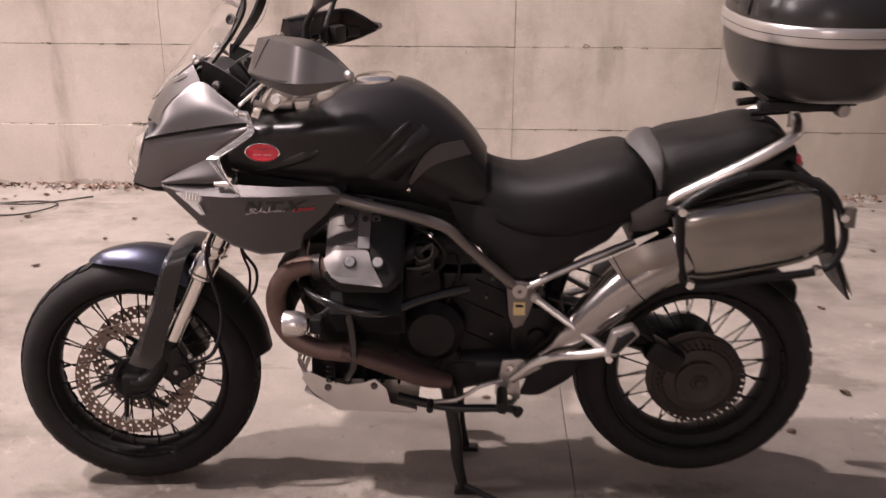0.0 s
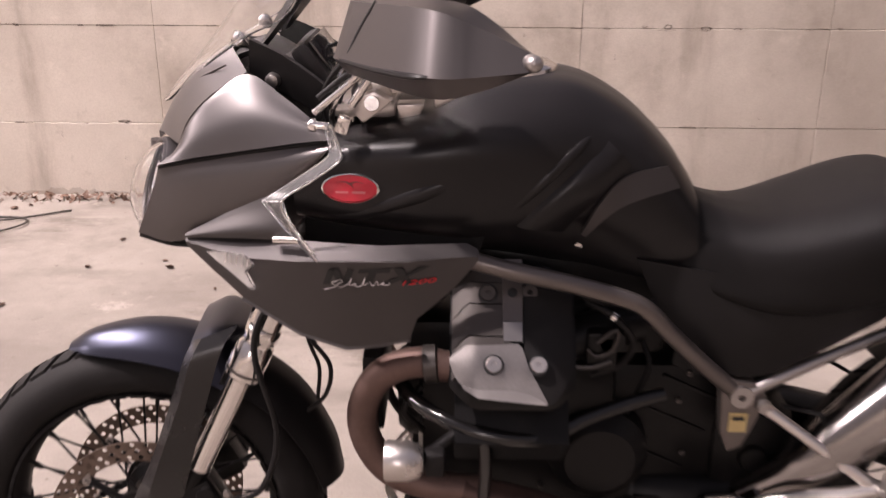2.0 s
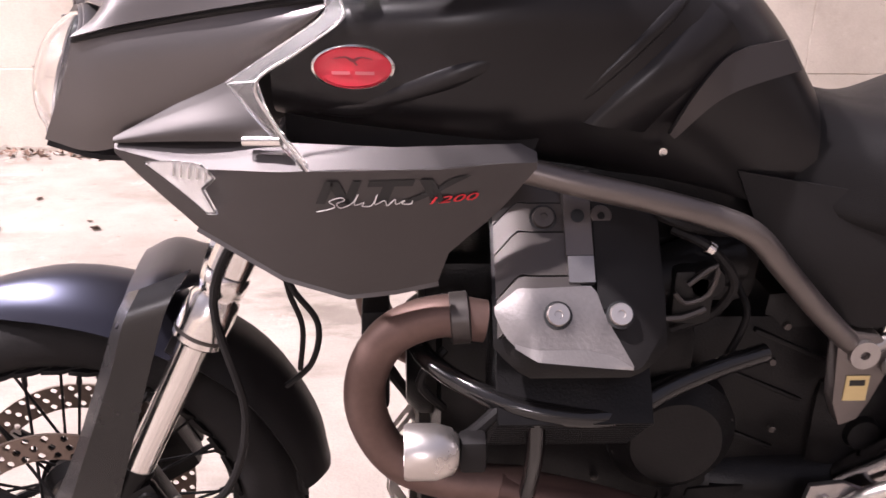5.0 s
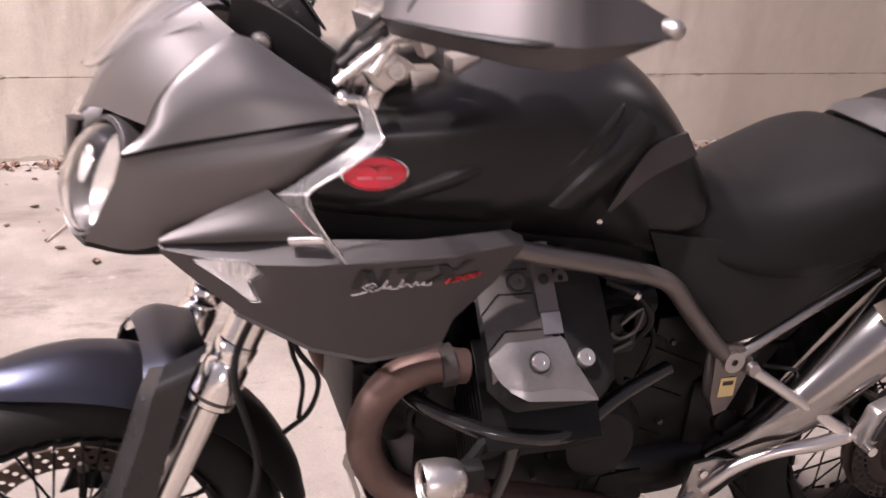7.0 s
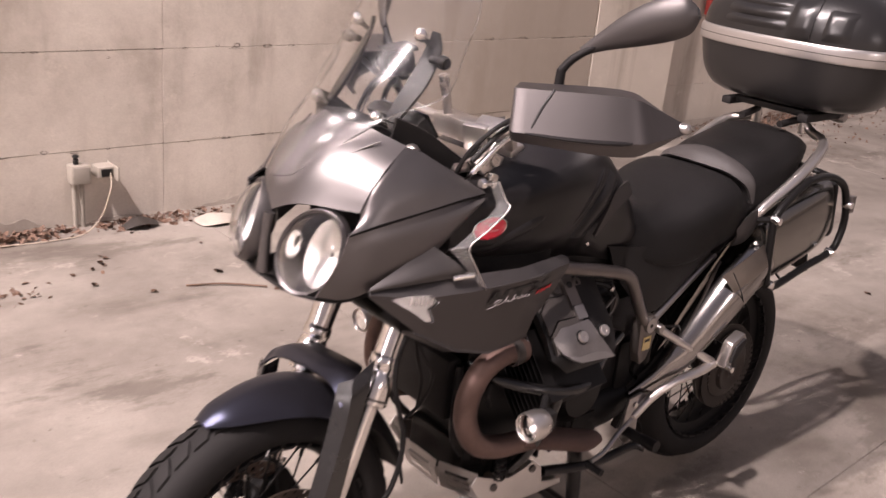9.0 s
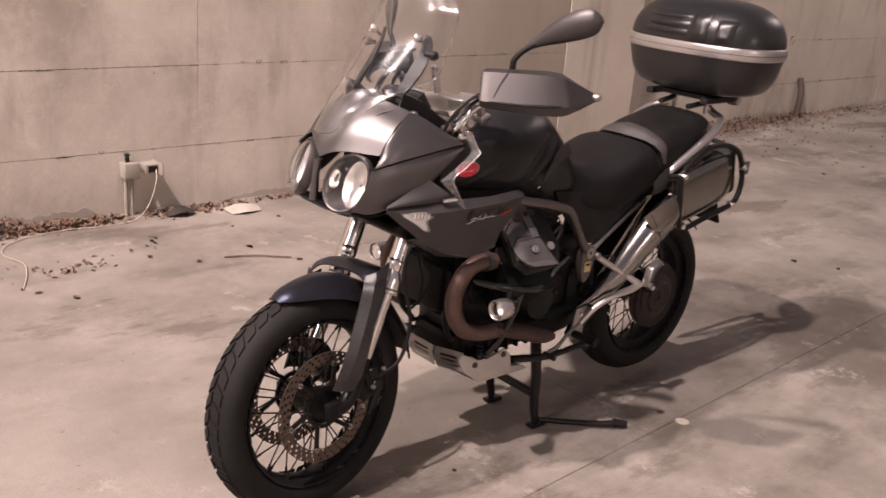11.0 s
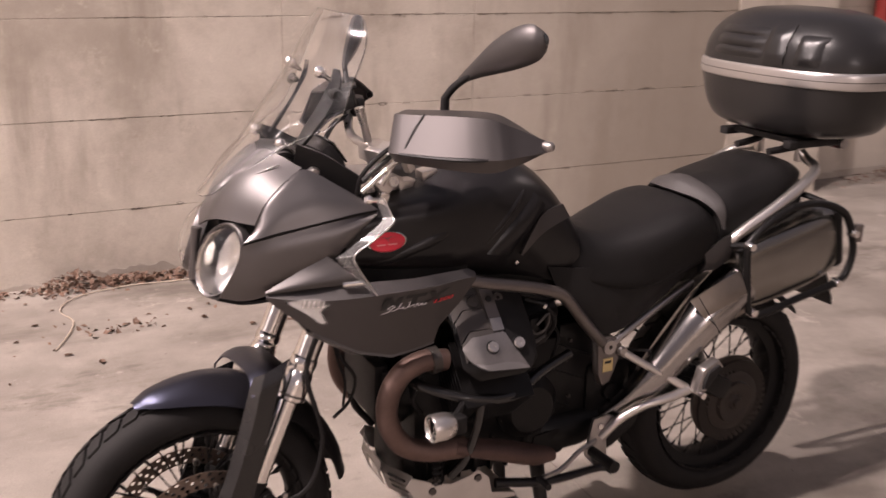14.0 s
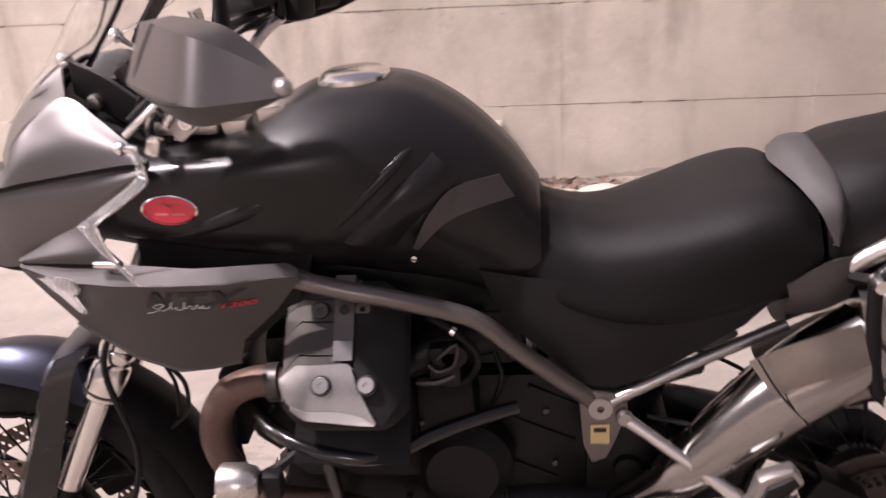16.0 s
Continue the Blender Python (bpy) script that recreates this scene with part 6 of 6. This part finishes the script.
    # slanted model marking as plain strokes, a drawn line and the number
    if s < 0:
        X0, Z0 = 0.358, 0.860
        strokes = []
        slant = lambda u, w: (X0 + u + 0.40 * w + 0.0, Z0 + w + 0.055 * u)
        quads = [((0.000, 0), (0.010, 0), (0.010, 0.026), (0.000, 0.026)), ((0.002, 0.026), (0.014, 0.026), (0.037, 0), (0.025, 0)), ((0.028, 0), (0.038, 0), (0.038, 0.026), (0.028, 0.026)),
                 ((0.046, 0.019), (0.092, 0.019), (0.092, 0.026), (0.046, 0.026)), ((0.062, 0), (0.074, 0), (0.074, 0.019), (0.062, 0.019)),
                 ((0.088, 0), (0.102, 0), (0.150, 0.026), (0.134, 0.026)), ((0.096, 0.026), (0.110, 0.026), (0.134, 0.0), (0.120, 0.0))]
        for q in quads:
            b = bmesh.new()
            b.faces.new([b.verts.new((x, 0, z)) for x, z in (slant(*c) for c in q)])
            bmesh.ops.subdivide_edges(b, edges=b.edges[:], cuts=2, use_grid_fill=True)
            strokes.append(draped(b, 0.0010))
        part("marking", merge(*strokes), M_BLACKINK, pan, "broad slanted black marking", 0)
        line = [(0.359, 0.851), (0.378, 0.858), (0.372, 0.864), (0.384, 0.869), (0.388, 0.866), (0.380, 0.862), (0.384, 0.857), (0.396, 0.863), (0.402, 0.873), (0.398, 0.861), (0.408, 0.864), (0.406, 0.860), (0.416, 0.861), (0.422, 0.874),
                (0.419, 0.862), (0.429, 0.867), (0.432, 0.861), (0.440, 0.869), (0.441, 0.863), (0.450, 0.868), (0.447, 0.864), (0.456, 0.864), (0.458, 0.868)]
        part("script_line", draped(tube([(x, 0, z) for x, z in line], 0.0006, 5, 4), 0.0022), M_WHITEINK, pan, "thin pale drawn script line")
        num = letters("model_number", "1200", 0.0135, M_REDINK, pan, Matrix.Translation((0.497, 0, 0.8685)) @ Matrix.Rotation(radians(-2.5), 4, "Y") @ Matrix.Rotation(radians(90), 4, "X") @ Matrix.Diagonal((2.0, 0.8, 1, 1)), "red number on the side panel", 0.3)
        for v in num.data.vertices:
            v.co.y = panel_y(v.co.x, v.co.z) - 0.0020 + v.co.y

# handlebar, controls, hand guards, mirrors
bar = part("handlebar", tube([(0.588, -0.362, 1.208), (0.55, -0.27, 1.215), (0.50, -0.18, 1.190), (0.465, -0.10, 1.155), (0.45, 0.14, 1.150), (0.47, 0.24, 1.180), (0.52, 0.33, 1.205), (0.555, 0.42, 1.198)], 0.011, 12, 5), M_BRUSHED, bike, "silver handlebar")
part("bar_clamp", merge(block((0.45, 0, 1.145), (0.06, 0.11, 0.045), 0.010), block((0.41, 0, 1.090), (0.10, 0.19, 0.025), 0.010)), M_BRUSHED, bar, "silver cast handlebar clamp and yoke")
part("yoke_end", prism([(0.385, 1.107), (0.431, 1.126), (0.458, 1.111), (0.414, 1.076)], -0.128, -0.098, 0.005), M_BRUSHED, bar, "silver cast end of the yoke")
part("yoke_bolt", lathe([(0, 0.008), (0.005, 0.008), (0.006, 0.010), (0.011, 0.010), (0.012, 0.006), (0.012, -0.004)], (0.428, -0.128, 1.108), (0, -1, 0.2), 18), M_CHROME, bar)
part("yoke_strap", tube([(0.398, -0.136, 1.106), (0.424, -0.136, 1.145)], 0.007, 10, 1), M_CHROME, bar, "bright clamp strap")
part("yoke_cap", prism([(0.460, 1.096), (0.504, 1.097), (0.488, 1.055), (0.470, 1.055)], -0.085, -0.045, 0.004), M_BRUSHED, bar, "bright cast steering stem cap")
part("stem_cover", prism([(0.518, 1.112), (0.552, 1.119), (0.560, 1.112), (0.540, 1.086), (0.520, 1.092)], -0.085, -0.045, 0.004), M_BRUSHED, bar)
part("hydraulic_pipe", tube([(0.346, -0.160, 1.100), (0.380, -0.162, 1.128), (0.418, -0.165, 1.158), (0.470, -0.19, 1.195)], 0.0055, 10, 4), M_CHROME, bar, "polished hydraulic pipe")
part("hydraulic_pipe", tube([(0.352, -0.150, 1.120), (0.384, -0.152, 1.146), (0.420, -0.155, 1.174), (0.465, -0.18, 1.205)], 0.0055, 10, 4), M_PLASTIC, bar)
part("trim_screw", merge(tube([(0.346, -0.190, 1.090), (0.372, -0.190, 1.088)], 0.006, 12, 1), lathe([(0, 0.004), (0.007, 0.004), (0.010, 0.0), (0.010, -0.006)], (0.346, -0.190, 1.090), (-1, 0, 0.05), 16)), M_CHROME, bar, "bright trim screw")
part("pipe_joint", block((0.389, -0.168, 1.086), (0.020, 0.020, 0.026), 0.004, (0, 20, 0)), M_CHROME, bar)
part("bar_riser", tube([(0.435, 0.02, 1.16), (0.425, 0.02, 1.20), (0.412, 0.02, 1.245)], [0.010, 0.009, 0.011], 10, 2), M_BRUSHED, bar)
part("dash", merge(block((0.325, 0.03, 1.150), (0.035, 0.17, 0.07), 0.015, (0, -35, 0)), block((0.30, 0.03, 1.13), (0.06, 0.11, 0.05), 0.012)), M_PLASTIC, bike, "black instrument panel")
part("dash_glass", block((0.342, 0.03, 1.162), (0.004, 0.15, 0.055), 0.001, (0, -35, 0)), M_DARKGLASS, bike)
for s in (-1, 1):
    # the bar is turned a little, so that the right half stands farther forward
    side = (lambda b: b) if s < 0 else (lambda b: moved(flip(b), Matrix.Translation((-0.03, 0.06, -0.01))))
    part("grip", side(tube([(0.560, -0.275, 1.215), (0.583, -0.350, 1.208)], 0.017, 14, 1)), M_RUBBER, bar, "black rubber grip")
    part("lever", side(tube([(0.475, -0.21, 1.205), (0.50, -0.28, 1.208), (0.545, -0.37, 1.205)], 0.007, 8, 4)), M_ALU, bar, "aluminium hand lever")
    part("switchgear", side(block((0.535, -0.235, 1.215), (0.055, 0.065, 0.05), 0.012, (0, 0, 18))), M_PLASTIC, bar, "black switch housing")
    part("fluid_reservoir", side(merge(block((0.475, -0.155, 1.245), (0.065, 0.075, 0.05), 0.010, (0, -12, 20)), block((0.475, -0.155, 1.272), (0.07, 0.08, 0.010), 0.004, (0, -12, 20)))), M_PLASTIC, bar, "black fluid reservoir with lid") if s > 0 else part("clamp_bracket", side(merge(block((0.425, -0.115, 1.172), (0.045, 0.060, 0.018), 0.004, (0, -25, 20)), block((0.405, -0.100, 1.150), (0.018, 0.050, 0.055), 0.004, (0, -20, 20)), block((0.455, -0.140, 1.155), (0.02, 0.020, 0.055), 0.004, (0, -25, 20)), tube([(0.425, -0.14, 1.165), (0.455, -0.19, 1.185)], 0.011, 10, 1))), M_BRUSHED, bar, "bright cast handlebar clamp bracket")
    part("control_cable", side(tube([(0.50, -0.20, 1.215), (0.42, -0.165, 1.195), (0.36, -0.13, 1.13), (0.36, -0.09, 1.05)], 0.005, 8, 5)), M_PLASTIC, bar)
    part("control_cable", side(tube([(0.50, -0.215, 1.205), (0.43, -0.180, 1.175), (0.37, -0.14, 1.10), (0.38, -0.10, 1.04)], 0.0045, 8, 5)), M_CHROME, bar)
    part("control_cable", side(tube([(0.52, -0.20, 1.20), (0.45, -0.15, 1.185), (0.40, -0.10, 1.12), (0.42, -0.08, 1.04)], 0.006, 8, 5)), M_PLASTIC, bar)
    hg = part("hand_guard", side(sheet([[(0.445, -0.160, 1.266), (0.455, -0.180, 1.268), (0.552, -0.308, 1.277), (0.598, -0.340, 1.258), (0.640, -0.366, 1.226)],
                                        [(0.408, -0.182, 1.262), (0.418, -0.206, 1.264), (0.520, -0.346, 1.272), (0.580, -0.368, 1.254), (0.645, -0.389, 1.226)],
                                        [(0.386, -0.203, 1.190), (0.396, -0.232, 1.190), (0.515, -0.378, 1.196), (0.580, -0.393, 1.200), (0.648, -0.398, 1.208)],
                                        [(0.400, -0.195, 1.170), (0.412, -0.222, 1.168), (0.520, -0.358, 1.166), (0.583, -0.379, 1.180), (0.640, -0.390, 1.204)]], 4, 1, 0.004)), M_HANDGUARD, bar, "satin graphite hand guard", 22)
    part("guard_bead", side(tube([(0.396, -0.233, 1.190), (0.450, -0.302, 1.190), (0.500, -0.362, 1.194), (0.528, -0.383, 1.198)], [0.0025, 0.004, 0.0045, 0.002], 8, 5)), M_TANK, hg)
    part("bar_end", side(lathe([(0, 0.010), (0.006, 0.009), (0.0095, 0.005), (0.0105, 0.0), (0.0105, -0.014), (0.008, -0.018)], (0.645, -0.397, 1.217), (0.35, -0.93, 0), 18)), M_ALU, hg, "round aluminium bar end")
    part("guard_split", side(tube([(0.447, -0.2455, 1.2685), (0.426, -0.2395, 1.235), (0.408, -0.2370, 1.200)], 0.0028, 8, 3)), M_BLACKINK, hg)
    stem = part("mirror_stem", side(merge(tube([(0.520, -0.185, 1.205), (0.520, -0.188, 1.292 if s < 0 else 1.235)], [0.012, 0.009], 12, 1), tube([(0.520, -0.188, 1.290), (0.534, -0.203, 1.315), (0.556, -0.236, 1.343)] if s < 0 else [(0.520, -0.188, 1.230), (0.522, -0.235, 1.255), (0.535, -0.290, 1.305)], [0.0085, 0.008, 0.007], 12, 4))), M_PLASTIC, bar, "black mirror stem")
    line = [(0.542, -0.212, 1.328), (0.560, -0.245, 1.352), (0.583, -0.292, 1.381), (0.605, -0.340, 1.405), (0.620, -0.374, 1.418), (0.627, -0.390, 1.424)]
    if s > 0:
        line = [(0.527, -0.275, 1.295), (0.540, -0.302, 1.315), (0.565, -0.335, 1.345), (0.590, -0.365, 1.375), (0.610, -0.390, 1.402), (0.620, -0.402, 1.414)]
    shell = part("mirror_shell", side(tube(line, [0.004, 0.009, 0.0165, 0.020, 0.017, 0.007], 8, 5, True, 1.95)), M_GREY, stem, "graphite teardrop mirror housing")
    part("mirror_glass", side(moved(tube(line[1:], [0.006, 0.0140, 0.0172, 0.0142, 0.004], 20, 5, True, 1.95), Matrix.Translation((0.0045, -0.002, 0)))), M_DARKGLASS, stem, "dark mirror glass")

# top case
def plan_loft(cx, levels, power=2.6, seg=48):
    bm = bmesh.new()
    rings = []
    for z, a, b in levels:
        ring = []
        for i in range(seg):
            t = 2 * math.pi * i / seg
            c_, s_ = math.cos(t), math.sin(t)
            ring.append(bm.verts.new((cx + math.copysign(abs(c_) ** (2 / power), c_) * a, math.copysign(abs(s_) ** (2 / power), s_) * b, z)))
        rings.append(ring)
    for a_, b_ in zip(rings, rings[1:]):
        for i in range(seg):
            bm.faces.new((a_[i], a_[(i + 1) % seg], b_[(i + 1) % seg], b_[i]))
    bm.faces.new(rings[0][::-1])
    bm.faces.new(rings[-1])
    return bm


CX = 1.712
levels = lambda pts: [(p.x, p.y, p.z) for p in spline(pts, 4)]
case = part("top_case", plan_loft(CX, levels([(1.128, 0.135, 0.205), (1.145, 0.160, 0.240), (1.19, 0.180, 0.270), (1.268, 0.192, 0.290)])), M_LID, bike, "glossy black top case with a silver band")
part("case_band", plan_loft(CX, levels([(1.262, 0.189, 0.288), (1.266, 0.195, 0.294), (1.284, 0.197, 0.296), (1.303, 0.195, 0.294), (1.307, 0.189, 0.288)])), M_SILVER, case, "silver band round the case")
part("band_groove", plan_loft(CX, [(1.2835, 0.1975, 0.2965), (1.2855, 0.1975, 0.2965)]), M_COVER, case)
lid = part("case_lid", plan_loft(CX, levels([(1.300, 0.191, 0.289), (1.34, 0.188, 0.284), (1.385, 0.172, 0.262), (1.425, 0.138, 0.215), (1.447, 0.09, 0.15), (1.455, 0.03, 0.06)])), M_LID, case, "domed black lid")
def lid_face(ya, yb, za, zb, lift, ribs=0):
    """A field that follows the lid's front; ribs gives it rounded ridges."""
    prof = [(p.x, p.y) for p in spline([(1.300, 0.191, 0), (1.34, 0.188, 0), (1.385, 0.172, 0), (1.425, 0.138, 0)], 6)]
    rows = []
    for i in range(25):
        z = za + (zb - za) * i / 24
        a = float(np.interp(z, [q[0] for q in prof], [q[1] for q in prof]))
        b = float(np.interp(z, (1.30, 1.34, 1.385, 1.425), (0.289, 0.284, 0.262, 0.215)))
        wave = 0.009 * abs(math.sin(math.pi * ribs * i / 24)) if ribs else 0.0
        row = []
        for k in range(9):
            y = ya + (yb - ya) * k / 8
            edge = min(1.0, 4 * k / 8, 4 * (8 - k) / 8, 4 * i / 24 + 0.01, 4 * (24 - i) / 24 + 0.01)
            row.append((CX - a * (1 - (abs(y) / b) ** 2.6) ** (1 / 2.6) - (lift + wave) * edge + 0.002, y, z))
        rows.append(row)
    return sheet(rows, 1, 1, 0.006)


part("lid_rib_field", lid_face(0.160, -0.050, 1.318, 1.412, 0.002, 3), M_LID, lid, "ribbed field on the lid's front")
part("lid_pillar", lid_face(-0.050, -0.112, 1.314, 1.412, 0.006), M_LID, lid, "rounded end of the ribbed field")
part("lid_pad", lid_face(-0.137, -0.212, 1.309, 1.400, 0.008), M_LID, lid, "smooth raised pad on the lid's front")
part("case_latch", merge(block((CX + 0.197, 0, 1.27), (0.02, 0.10, 0.06), 0.008), lathe([(0, 0.006), (0.012, 0.005), (0.014, 0)], (CX + 0.207, 0, 1.27), (1, 0, 0), 16)), M_PLASTIC, case)
for s in (-1, 1):
    part("reflector", block((CX + 0.135, s * 0.262, 1.335), (0.05, 0.012, 0.03), 0.005, (0, 0, -s * 32)), M_LENS, lid)
carrier = part("case_carrier", merge(block((1.70, 0, 1.112), (0.21, 0.22, 0.018), 0.006), block((1.67, -0.12, 1.105), (0.20, 0.03, 0.022), 0.006), block((1.67, 0.12, 1.105), (0.20, 0.03, 0.022), 0.006)), M_PLASTIC, bike, "black top case carrier plate")
for s in (-1, 1):
    part("carrier_arm", tube([(1.57, s * 0.06, 1.075), (1.66, s * 0.07, 1.085), (1.76, s * 0.10, 1.102)], 0.010, 10, 3), M_PLASTIC, carrier)
    part("carrier_knob", lathe([(0, 0.03), (0.014, 0.028), (0.018, 0.015), (0.018, -0.01)], (1.765, s * 0.115, 1.098), (0, s, 0), 16), M_ALU, carrier)
    part("carrier_foot", tube([(1.672, s * 0.075, 1.045), (1.672, s * 0.075, 1.105)], 0.013, 12, 1), M_BRUSHED, carrier)
